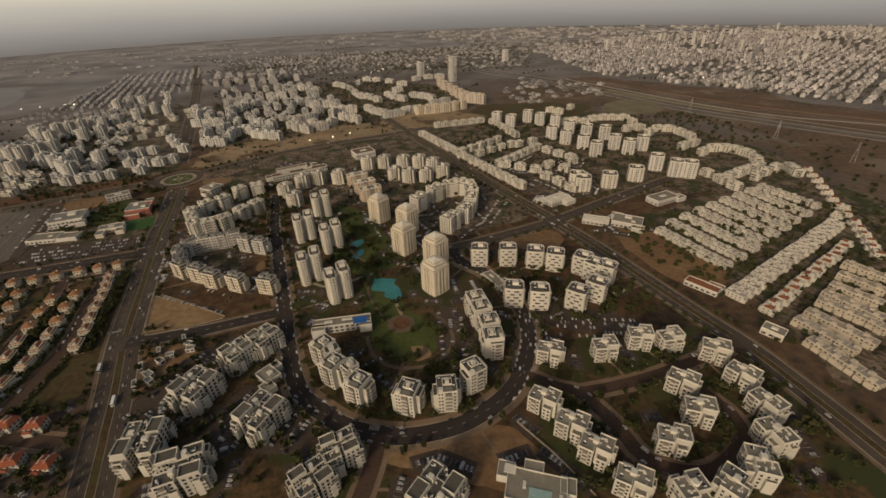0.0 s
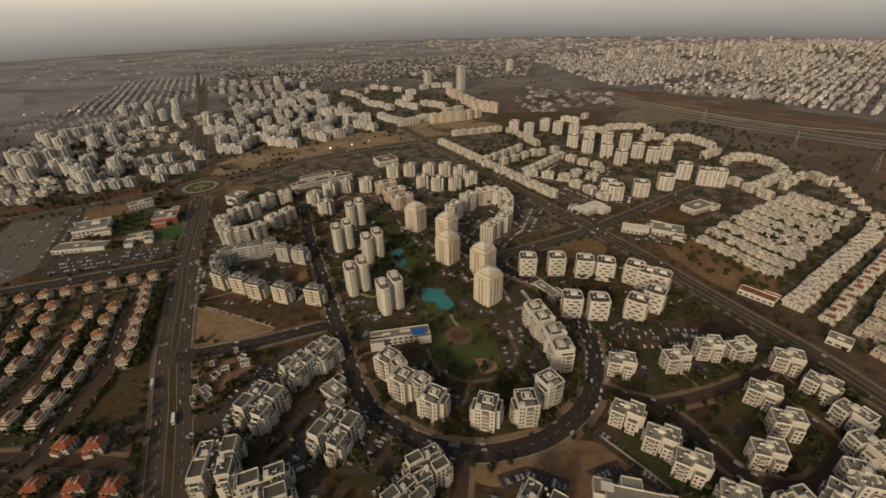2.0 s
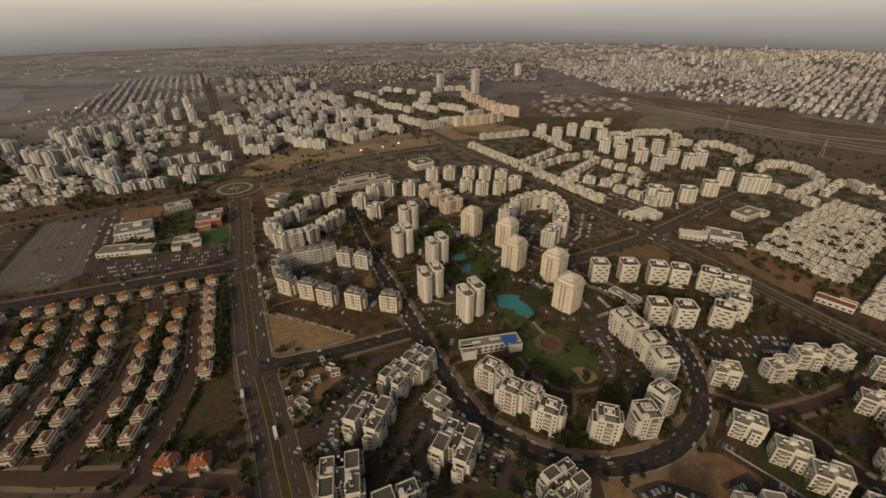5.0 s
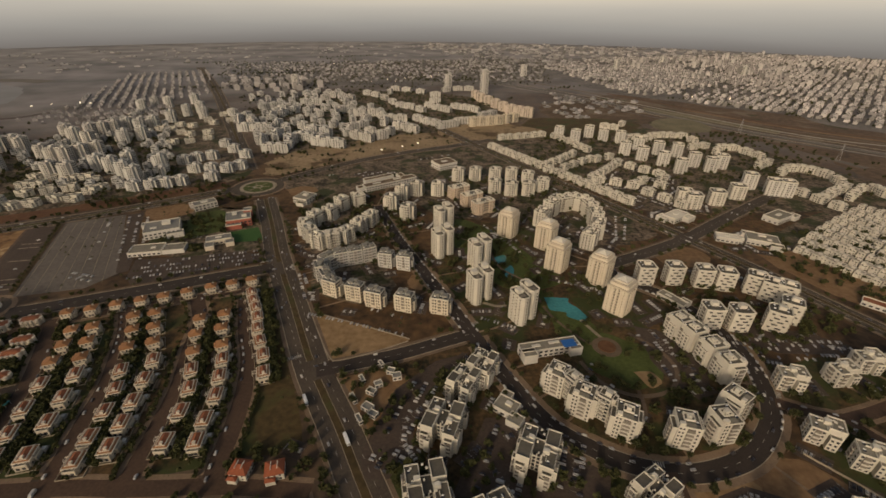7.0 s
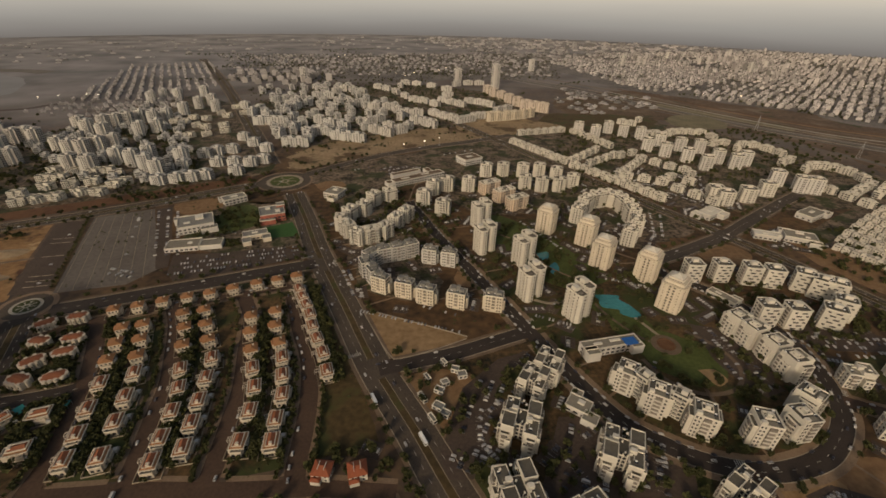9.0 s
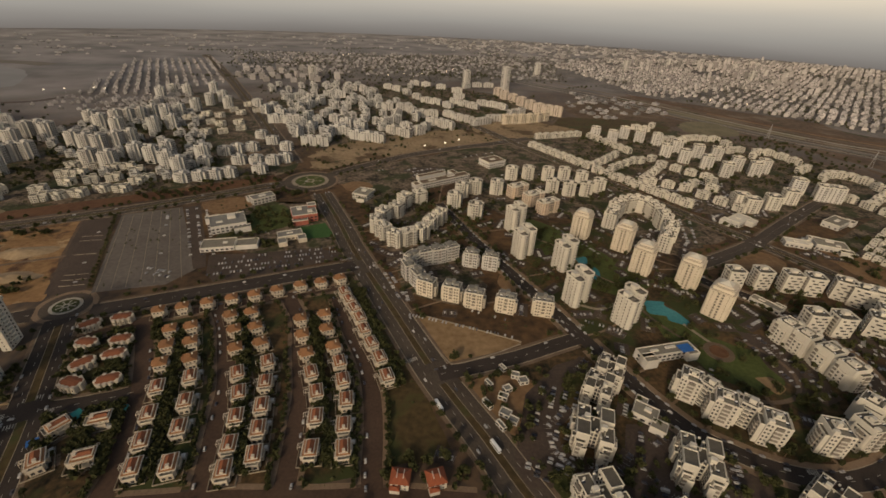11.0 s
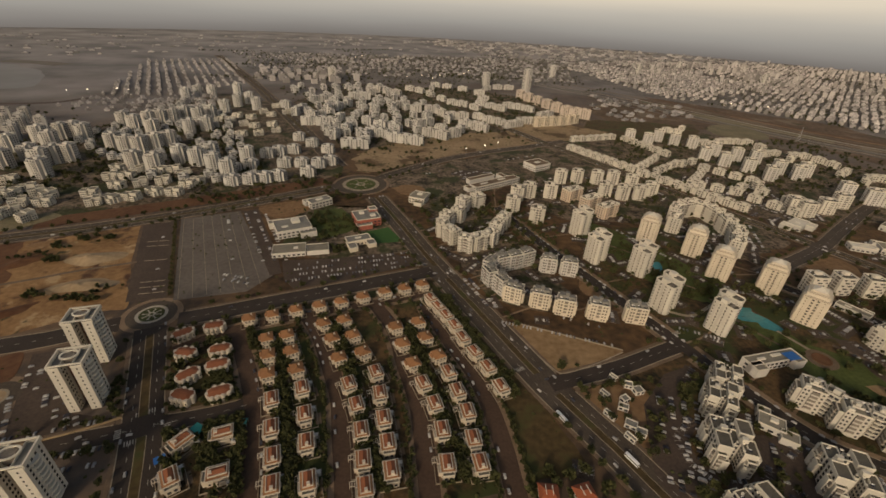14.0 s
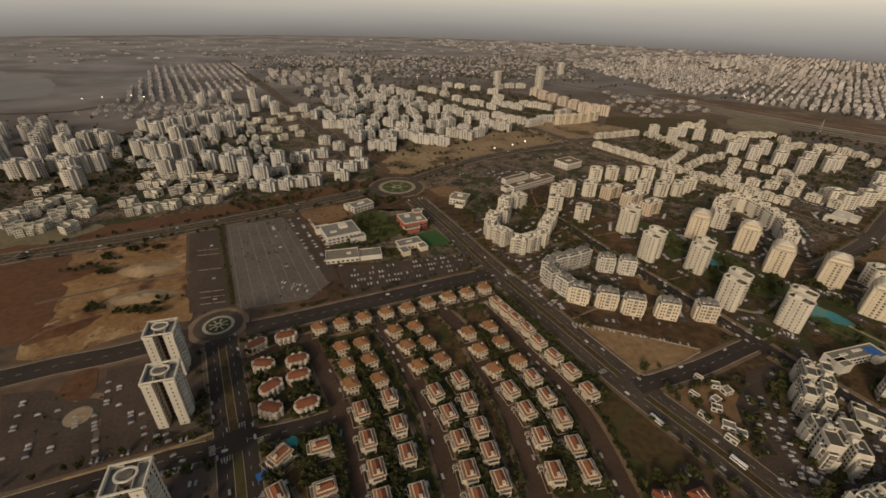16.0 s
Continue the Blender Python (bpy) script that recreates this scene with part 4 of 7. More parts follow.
def curved_block(floors=7, w=15.0, d=13.5, wall=None, name_label="white block with a rounded front of staggered dark loggias", group="eastern blocks", stripes=True, kind="apartment_block", stagger=False):
    """A block whose street front bulges, with pierced balconies and a dark roof rim."""
    root = thing(kind, name_label, "apartment building", group)
    wall = wall or WHITE
    H = floors * FH
    n, bulge = 8, 1.0 if stagger else 2.2
    front = [(-w / 2 + w * i / n, -d / 2 - bulge * math.sin(math.pi * i / n)) for i in range(n + 1)]
    plan = front + [(w / 2, d * 0.30), (w * 0.36, d / 2), (-w * 0.36, d / 2), (-w / 2, d * 0.30)]
    a, b, c = bmesh.new(), bmesh.new(), bmesh.new()
    prism(a, plan, -0.5, H)
    prism(b, [(x * 0.93, y * 0.93) for x, y in plan], H - 0.1, H + 0.12)
    cen = plan + [plan[0]]
    for (x0, y0), (x1, y1) in zip(cen, cen[1:]):
        L = math.hypot(x1 - x0, y1 - y0)
        box(c, (x0 + x1) / 2, (y0 + y1) / 2, H, L + 0.3, 0.4, 1.1, math.atan2(y1 - y0, x1 - x0))
    part("wall", a, wall, root), part("roof", b, DARKROOF, root, "dark flat roof"), part("parapet", c, PARAPET, root)
    bm = bmesh.new()
    for i in (1, 3, 4, 6) if not stagger else ():
        (x0, y0), (x1, y1) = front[i], front[i + 1]
        for f in range(floors):
            box(bm, (x0 + x1) / 2, (y0 + y1) / 2, 0.7 + f * FH, w / n * 0.70, 0.25, 1.4, math.atan2(y1 - y0, x1 - x0))
    for f in range(floors) if stagger else ():
        side = 1 if f % 2 else -1
        box(bm, side * w * 0.10, -d / 2 - bulge + 0.12, 0.9 + f * FH, w * 0.26, 0.5, 1.1)
        box(bm, -side * w * 0.30, -d / 2 - bulge * 0.55, 1.0 + f * FH, w * 0.12, 1.1, 1.0)
    window_grid(bm, -d * 0.4, d * 0.25, -w / 2, floors, 3, 1.3, 1.4, 1), window_grid(bm, -d * 0.4, d * 0.25, w / 2, floors, 3, 1.3, 1.4, 1)
    window_grid(bm, -w * 0.3, w * 0.3, d / 2, floors, 3, 1.4, 1.4)
    part("glazing", bm, GLASS, root, "dark windows and balcony openings", "stuff")
    if stripes:
        balcony_stack(root, -w / 2 - 0.4, -d * 0.22, 4.0, 1.8, floors, wall, axis=1)
        balcony_stack(root, w / 2 + 0.4, -d * 0.22, 4.0, 1.8, floors, wall, axis=1)
    roof_kit(root, [(1.0, 1.0, 5.0, 4.0, 2.8)], H + 0.1)
    heaters(root, [(-4, -2), (-4, 3), (4.5, -2.5), (5, 2.5)], H)
    return root


def ring_block(floors=5, w=13.0, d=12.0, group="ring blocks", label="white five-storey block of a ring of joined flats", wall=None, roofmat=None):
    """One unit of a ring of joined blocks: a body, two stair bays and stepped roof boxes."""
    root = thing("apartment_block", label, "apartment building", group)
    wall = wall or WHITE
    H = floors * FH
    body_of(root, [(0, 0, w, d, H), (-w * 0.3, -d / 2 - 0.6, w * 0.26, 2.6, H + 0.6), (w * 0.3, -d / 2 - 0.6, w * 0.26, 2.6, H + 0.6), (0, d / 2 + 0.4, w * 0.5, 2.0, H - FH)], 0, wall, roofmat, apart=True)
    roof_litter(root, H + 0.1, (w * 0.42, d * 0.42), floors + int(w), 9)
    bm = bmesh.new()
    window_grid(bm, -w * 0.17, w * 0.17, -d / 2, floors, 2, 1.4, 1.5), window_grid(bm, -w * 0.46, -w * 0.14, -d / 2 - 1.9, floors, 2, 1.0, 1.4)
    window_grid(bm, w * 0.14, w * 0.46, -d / 2 - 1.9, floors, 2, 1.0, 1.4), window_grid(bm, -w * 0.48, w * 0.48, d / 2, floors, 5, 1.3, 1.4)
    window_grid(bm, -d * 0.4, d * 0.4, -w / 2, floors, 3, 1.3, 1.4, 1), window_grid(bm, -d * 0.4, d * 0.4, w / 2, floors, 3, 1.3, 1.4, 1)
    part("glazing", bm, GLASS, root, "dark windows", "stuff")
    balcony_stack(root, 0, -d / 2 - 0.7, w * 0.3, 1.6, floors, wall)
    balcony_stack(root, -w * 0.36, d / 2 + 0.6, w * 0.2, 1.5, floors, wall), balcony_stack(root, w * 0.36, d / 2 + 0.6, w * 0.2, 1.5, floors, wall)
    roof_kit(root, [(-w * 0.22, d * 0.1, 4.2, 4.0, 2.6), (w * 0.25, -d * 0.12, 3.4, 3.4, 2.2)], H + 0.1)
    heaters(root, [(w * 0.25, d * 0.25), (-w * 0.25, -d * 0.28), (0, 0.5)], H)
    return root


def slate_block(floors=5, w=14.5, d=12.5, group="southern row", label="cream five-storey block with stepped slate-grey roof terraces", wall=None):
    """A block with a flat cream front, one column of balconies, and grey roofs stepping down behind."""
    root = thing("apartment_block", label, "apartment building", group)
    wall = wall or CREAM
    H = floors * FH
    body_of(root, [(0, -1.0, w, d - 3.0, H), (-w * 0.2, d * 0.36, w * 0.6, 4.4, H - FH), (w * 0.3, d * 0.33, w * 0.4, 3.6, H - 2 * FH), (-w / 2 - 0.7, -0.5, 1.8, 6.0, H - FH), (w / 2 + 0.7, 0.5, 1.8, 5.0, H - 2 * FH)], 0, wall, SLATE, 0.9, apart=True)
    for x, y, sx, sy, h in ((-w * 0.24, 0.6, w * 0.34, 5.2, 2.7), (w * 0.24, -0.6, w * 0.30, 4.4, 2.3), (0.2, 2.0, 3.0, 3.0, 3.4)):
        bm = bmesh.new()
        prism(bm, [(x - sx / 2, y - sy / 2), (x + sx / 2, y - sy / 2), (x + sx / 2, y + sy * 0.25), (x + sx * 0.2, y + sy / 2), (x - sx / 2, y + sy / 2)], H, H + h)
        part("roof_room", bm, SLATE, root, "slate-grey roof room")
    bm = bmesh.new()
    window_grid(bm, -w * 0.44, -w * 0.16, -d / 2 + 0.5, floors, 2, 1.1, 1.3), window_grid(bm, w * 0.16, w * 0.44, -d / 2 + 0.5, floors, 2, 1.1, 1.3)
    for q in (-1, 1):
        window_grid(bm, -d * 0.4, d * 0.1, q * w / 2, floors, 3, 1.5, 1.5, 1)
    window_grid(bm, -w * 0.45, w * 0.1, d * 0.36 + 2.2, floors - 1, 3, 1.6, 1.6)
    part("glazing", bm, GLASS, root, "dark windows", "stuff")
    balcony_stack(root, 0, -d / 2 + 0.1, w * 0.22, 1.5, floors, wall)
    balcony_stack(root, -w * 0.25, d * 0.36 + 2.8, w * 0.25, 1.6, floors - 1, wall)
    roof_litter(root, H + 0.1, (w * 0.4, d * 0.3), 40 + floors, 6)
    heaters(root, [(w * 0.3, -3.2), (-w * 0.3, -3.6), (0, -2.6)], H + 0.1)
    return root


def step_tower(floors=9):
    """A cream point tower: square with cut corners, a pair of loggia columns on each face, a dark band and a stepped crown."""
    root = thing("residential_tower", "cream stone tower with a stepped crown and paired dark loggias", "tower", "cream towers")
    H, r, c = floors * FH, 8.0, 0.8

    def plan(k, q):
        return [(-k + q, -k), (k - q, -k), (k, -k + q), (k, k - q), (k - q, k), (-k + q, k), (-k, k - q), (-k, -k + q)]

    a = bmesh.new()
    prism(a, plan(r, c), -0.5, H)
    part("wall", a, CREAM, root)
    for s in (-1, 1):
        for axis in (0, 1):
            pier, dark = bmesh.new(), bmesh.new()
            for q in (-3.1, 0, 3.1):
                box(pier, s * (r + 0.25) if axis else q, q if axis else s * (r + 0.25), -0.5, 0.6 if axis else 0.9, 0.9 if axis else 0.6, H - 0.6)
            for f in range(floors):
                box(pier, s * (r + 0.2) if axis else 0, 0 if axis else s * (r + 0.2), f * FH - 0.1, 0.36 if axis else 5.4, 5.4 if axis else 0.36, 0.8)
                for q in (-1.5, 1.5):
                    box(dark, s * (r + 0.05) if axis else q, q if axis else s * (r + 0.05), f * FH + 1.0, 0.2 if axis else 1.3, 1.3 if axis else 0.2, 1.3)
            bay = part("bay", pier, CREAM, root, "projecting cream loggia bay")
            part("loggia", dark, GLASS, bay, "pair of dark loggia columns", "stuff")
    # The shade under each crown tier is painted on as a dark band.
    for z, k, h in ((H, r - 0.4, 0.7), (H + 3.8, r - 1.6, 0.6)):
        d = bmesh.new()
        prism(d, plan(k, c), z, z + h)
        part("loggia_band", d, SHADE, root, "recessed band under the crown, shade put into its colour")
    for z, k, h in ((H + 0.7, r + 0.25, 0.5), (H + 1.2, r - 1.1, 2.6), (H + 4.4, r - 1.2, 0.4), (H + 4.8, r - 2.8, 1.6)):
        t = bmesh.new()
        prism(t, plan(k, c), z, z + h)
        part("crown_tier", t, CREAM, root, "stepped cream crown tier")
    t = bmesh.new()
    box(t, 0, 0, H + 6.4, 8.6, 8.6, 1.9, 0, 0.25), box(t, 0, 0, H + 8.2, 1.8, 1.8, 0.9, 0, 0.5)
    part("cap", t, PARAPET, root, "small pale pyramid cap")
    bm = bmesh.new()
    for s in (-1, 1):
        for q in (-1, 1):
            window_grid(bm, q * 5.2 - 0.8, q * 5.2 + 0.8, s * r, floors, 1, 0.5, 0.9), window_grid(bm, q * 5.2 - 0.8, q * 5.2 + 0.8, s * r, floors, 1, 0.5, 0.9, 1)
    part("glazing", bm, GLASS, root, "small dark windows", "stuff")
    return root


def white_tower(floors=10):
    """Two slim white slabs side by side with vertical ribs and cut corners."""
    root = thing("residential_tower", "slim white twin-slab tower with vertical ribs", "tower", "white twin towers")
    H = floors * FH
    w = bmesh.new()
    for x, y, h in ((-5.4, -1.6, H), (5.4, 1.6, H + 1.5)):
        a, b, c = bmesh.new(), bmesh.new(), bmesh.new()
        plan = [(x - 3.9, y - 7.0), (x - 2.2, y - 8.6), (x + 2.2, y - 8.6), (x + 3.9, y - 7.0), (x + 3.9, y + 7.0), (x + 2.2, y + 8.6), (x - 2.2, y + 8.6), (x - 3.9, y + 7.0)]
        prism(a, plan, -0.5, h)
        part("slab", a, WHITE, root)
        for k in (-1, 1):
            for q in (-4.6, 0, 4.6):
                a = bmesh.new()
                box(a, x + k * 3.9, y + q, -0.5, 1.1, 1.7, h + 1.3)
                part("rib", a, WHITE, root)
            a = bmesh.new()
            box(a, x + k * 1.5, y + k * 8.6, -0.5, 1.2, 1.0, h + 1.3)
            part("rib", a, WHITE, root)
            window_grid(w, y - 4.6, y + 4.6, x + k * 3.92, floors, 2, 1.0, 1.2, 1), window_grid(w, x - k * 1.1 - 1.0, x - k * 1.1 + 1.0, y + k * 8.62, floors, 1, 1.1, 1.3)
            window_grid(w, y + 5.6, y + 6.9, x + k * 3.92, floors, 1, 0.8, 1.2, 1), window_grid(w, y - 6.9, y - 5.6, x + k * 3.92, floors, 1, 0.8, 1.2, 1)
        prism(b, [(x + (u - x) * 0.9, y + (v - y) * 0.9) for u, v in plan], h - 0.1, h + 0.12)
        part("roof", b, DARKROOF, root)
        for (x0, y0), (x1, y1) in zip(plan, plan[1:] + plan[:1]):
            box(c, (x0 + x1) / 2, (y0 + y1) / 2, h, math.hypot(x1 - x0, y1 - y0) + 0.2, 0.4, 1.2, math.atan2(y1 - y0, x1 - x0))
        part("parapet", c, PARAPET, root)
        a = bmesh.new()
        box(a, x, y + 1.5, h, 4.4, 5.0, 3.2)
        part("stair_head", a, PARAPET, root)
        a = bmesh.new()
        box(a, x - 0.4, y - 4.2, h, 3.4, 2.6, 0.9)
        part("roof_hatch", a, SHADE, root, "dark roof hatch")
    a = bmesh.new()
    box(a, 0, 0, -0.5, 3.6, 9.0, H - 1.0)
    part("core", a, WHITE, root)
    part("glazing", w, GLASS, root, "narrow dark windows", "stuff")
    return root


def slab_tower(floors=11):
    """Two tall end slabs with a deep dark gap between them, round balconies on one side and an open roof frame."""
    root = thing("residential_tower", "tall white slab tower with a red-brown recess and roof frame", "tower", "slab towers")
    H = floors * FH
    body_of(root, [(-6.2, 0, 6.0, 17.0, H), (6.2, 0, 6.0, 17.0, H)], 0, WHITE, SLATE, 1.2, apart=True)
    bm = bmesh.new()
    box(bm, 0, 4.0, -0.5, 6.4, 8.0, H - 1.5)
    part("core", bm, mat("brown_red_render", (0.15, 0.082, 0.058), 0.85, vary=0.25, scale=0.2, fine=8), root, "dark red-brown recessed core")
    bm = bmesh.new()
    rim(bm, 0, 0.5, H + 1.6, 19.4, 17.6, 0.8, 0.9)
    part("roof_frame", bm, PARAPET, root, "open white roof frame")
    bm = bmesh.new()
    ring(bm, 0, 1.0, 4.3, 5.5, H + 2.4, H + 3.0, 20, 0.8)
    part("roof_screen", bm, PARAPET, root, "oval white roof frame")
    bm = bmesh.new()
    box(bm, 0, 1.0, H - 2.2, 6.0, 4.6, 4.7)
    part("plant_room", bm, SHADE, root, "plant room with shade put into its colour")
    for s in (-1, 1):
        for q in (-1, 1):
            bm = bmesh.new()
            box(bm, s * 9.4, 0.5 + q * 8.4, H, 0.8, 0.8, 1.7)
            part("frame_post", bm, PARAPET, root)
    bm = bmesh.new()
    for s in (-1, 1):
        window_grid(bm, -7.5, 7.5, s * 9.2, floors, 4, 1.4, 1.5, 1), window_grid(bm, -6.5, -2.5, s * 3.2, floors, 2, 1.2, 1.5, 1)
        window_grid(bm, -7.2, -5.2, s * 8.5, floors, 1, 0.8, 1.0), window_grid(bm, 5.2, 7.2, s * 8.5, floors, 1, 0.8, 1.0)
    window_grid(bm, -2.8, 2.8, 0.0, floors - 1, 2, 2.0, 2.1), window_grid(bm, -2.4, 2.4, 8.0, floors - 1, 2, 1.6, 1.8)
    part("glazing", bm, GLASS, root, "dark windows", "stuff")
    bm = bmesh.new()
    box(bm, 0, -0.3, 0, 0.7, 0.6, H - 2.5)
    part("stair_strip", bm, BRICKRED, root, "dark red vertical strip")
    for f in range(1, floors):
        bm = bmesh.new()
        prism(bm, [(9.2 + 2.2 * math.sin(math.pi * i / 8), -1.0 - 3.6 * math.cos(math.pi * i / 8)) for i in range(9)], f * FH, f * FH + 1.1)
        part("balcony", bm, PARAPET, root, "rounded white balcony")
        bm = bmesh.new()
        box(bm, -9.9, 1.0, f * FH, 1.6, 5.0, 1.1)
        part("balcony", bm, PARAPET, root, "white balcony")
    return root


def villa_block(floors=4, plain=False):
    """A small stepped block of flats with notched plan and grey terraces."""
    root = thing("apartment_block", "white four-storey block of flats with stepped grey roof terraces", "apartment building", "garden blocks")
    H = floors * FH
    body_of(root, [(-5.2, -1.5, 9.0, 12.0, H), (4.8, 1.5, 9.4, 12.0, H + 0.8), (-4.5, 6.0, 6.0, 4.5, H - FH), (4.5, -6.2, 6.0, 4.5, H - FH), (10.3, 3.0, 2.6, 5.5, H - FH)], 0, WHITE, ROOF, apart=not plain)
    bm = bmesh.new()
    window_grid(bm, -9.2, -1.0, -7.5, floors, 3, 1.5, 1.4), window_grid(bm, 1.6, 7.2, -8.45, floors - 1, 2, 1.5, 1.4), window_grid(bm, 0.5, 9.2, 7.5, floors, 3, 1.5, 1.4)
    window_grid(bm, -7.0, 4.0, -9.7, floors, 3, 1.4, 1.4, 1), window_grid(bm, -4, 7, 9.5, floors, 3, 1.4, 1.4, 1)
    part("glazing", bm, GLASS, root, "dark windows", "stuff")
    if plain:
        return root
    balcony_stack(root, -5.2, -8.2, 4.0, 1.6, floors, WHITE), balcony_stack(root, 5.0, 8.2, 4.0, 1.6, floors, WHITE)
    balcony_stack(root, -10.4, 0.0, 4.0, 1.6, floors, WHITE, axis=1)
    roof_kit(root, [(-1.0, 0.5, 3.6, 3.6, 2.6)], H + 0.6)
    heaters(root, [(-7, -4), (-6, 2), (4, 4), (7, -1)], H + 0.5)
    roof_litter(root, H + 0.5, (8, 5), 3, 8)
    return root


def yard(root, sx, sy, side):
    """A low garden wall round the plot and a paved forecourt on the street side."""
    bm = bmesh.new()
    rim(bm, 0, 0, -0.1, sx, sy, 1.0, 0.3)
    part("garden_wall", bm, KERB, root, "low pale garden wall")
    bm = bmesh.new()
    box(bm, side * (sx / 2 + 0.4), -sy * 0.1, -0.1, 3.4, sy * 0.5, 0.28)
    court = part("forecourt", bm, PAVE, root, "paved forecourt")
    bm = bmesh.new()
    box(bm, side * (sx / 2 - 1.7), sy * 0.36, -0.1, 2.4, 2.6, 2.3, 0, 0.9)
    part("shed", bm, PALE, court, "small garden shed")


def wings(root, wall, *boxes):
    """Lower wings of a house, each a part of its own."""
    for x, y, sx, sy, h in boxes:
        bm = bmesh.new()
        box(bm, x, y, -0.3, sx, sy, h)
        part("wing", bm, wall, root)


def tile_house():
    """A two-storey pair of homes under a hipped tile roof with a lower wing."""
    root = thing("house", "white two-storey house with a weathered brown hipped tile roof", "house", "brown-roofed houses")
    a, b, w = bmesh.new(), bmesh.new(), bmesh.new()
    box(a, 0, 0, -0.3, 9.4, 10.4, 6.3)
    wings(root, BEIGE, (0.6, -6.0, 6.4, 2.6, 3.7), (-5.2, 1.5, 2.2, 5.0, 5.2), (5.2, -1.5, 2.0, 4.5, 4.6))
    hip(b, 0, 0, 6.0, 9.9, 10.6, 1.9, 0.4), hip(b, -5.3, 1.5, 4.9, 2.8, 5.8, 0.9, 0.5)
    part("wall", a, BEIGE, root)
    roof = part("roof", b, TILE_BROWN, root, "weathered brown roof tiles")
    for s in (-1, 1):
        window_grid(w, -4.2, 4.2, s * 5.2, 2, 3, 1.3, 1.3), window_grid(w, -4.4, 4.4, s * 4.7, 2, 3, 1.3, 1.3, 1)
    window_grid(w, -2, 3.2, -7.3, 1, 2, 1.6, 1.6)
    part("glazing", w, GLASS, root, "dark windows", "stuff")
    c = bmesh.new()
    rim(c, 0.6, -6.1, 3.4, 6.6, 2.6, 0.9, 0.25)
    part("terrace_wall", c, COPING, root)
    d = bmesh.new()
    box(d, 1.8, 1.0, 7.6, 1.0, 1.0, 1.3)
    part("chimney", d, COPING, roof)
    yard(root, 15.0, 17.5, -1)
    return root


def framed_house():
    """A two-storey pair of homes: a red tile roof between white parapet lines over a tiled skirt, terraces and a pergola."""
    root = thing("house", "cream two-storey house with a red tile roof framed by pale parapets", "house", "framed red-roofed houses")
    a, b, c, w = bmesh.new(), bmesh.new(), bmesh.new(), bmesh.new()
    box(a, 0, 0.6, -0.3, 7.8, 10.6, 5.3)
    wings(root, BEIGE, (0, -5.4, 6.4, 2.4, 4.3), (-4.4, -1.0, 1.6, 5.6, 3.2), (4.4, 1.6, 1.6, 5.6, 3.2))
    part("wall", a, BEIGE, root)
    hip(b, 0, 1.0, 5.75, 4.4, 8.4, 1.35, 0.85)
    roof = part("roof", b, TILE, root, "red roof tiles")
    k = bmesh.new()
    hip(k, 0, 0.8, 4.9, 8.4, 11.0, 1.3, 0.7)
    part("roof_skirt", k, TILE_BROWN, roof, "weathered lower tiles round the roof")
    for s in (-1, 1):
        box(c, s * 2.5, 1.0, 5.2, 0.4, 9.2, 1.15)
    rim(c, 0, 0.8, 4.75, 8.9, 11.5, 0.45, 0.5)
    box(c, 0, 5.5, 5.2, 5.0, 0.4, 1.0), box(c, 0, -3.5, 5.2, 5.0, 0.4, 1.0), box(c, 0.3, -2.4, 5.6, 1.7, 1.7, 1.9)
    rim(c, 0, -5.4, 4.0, 6.5, 2.5, 0.8, 0.25), rim(c, -4.4, -1.0, 2.9, 1.8, 5.7, 0.8, 0.22), rim(c, 4.4, 1.6, 2.9, 1.8, 5.7, 0.8, 0.22)
    part("parapet", c, COPING, root)
    d = bmesh.new()
    box(d, 0, -5.4, 4.0, 5.8, 1.8, 0.08)
    part("roof_deck", d, ROOF, root, "grey roof terrace")
    for s in (-1, 1):
        window_grid(w, -4.2, 5.4, s * 3.9, 2, 4, 1.2, 1.3, 1)
    window_grid(w, -3.6, 3.6, 5.9, 2, 3, 1.2, 1.3), window_grid(w, -2.9, 2.9, -6.6, 1, 2, 1.7, 1.7), window_grid(w, -3.4, 3.4, -4.72, 2, 3, 1.1, 1.2)
    part("glazing", w, GLASS, root, "dark windows", "stuff")
    p = bmesh.new()
    rim(p, -6.6, 4.6, 2.3, 3.0, 3.0, 0.22, 0.28)
    for s in (-1, 1):
        for q in (-1, 1):
            box(p, -6.6 + s * 1.35, 4.6 + q * 1.35, 0, 0.22, 0.22, 2.3)
    box(p, -6.6, 4.6, 2.3, 0.22, 2.6, 0.18)
    part("pergola", p, COPING, root, "white garden pergola frame")
    yard(root, 14.2, 16.4, 1)
    return root


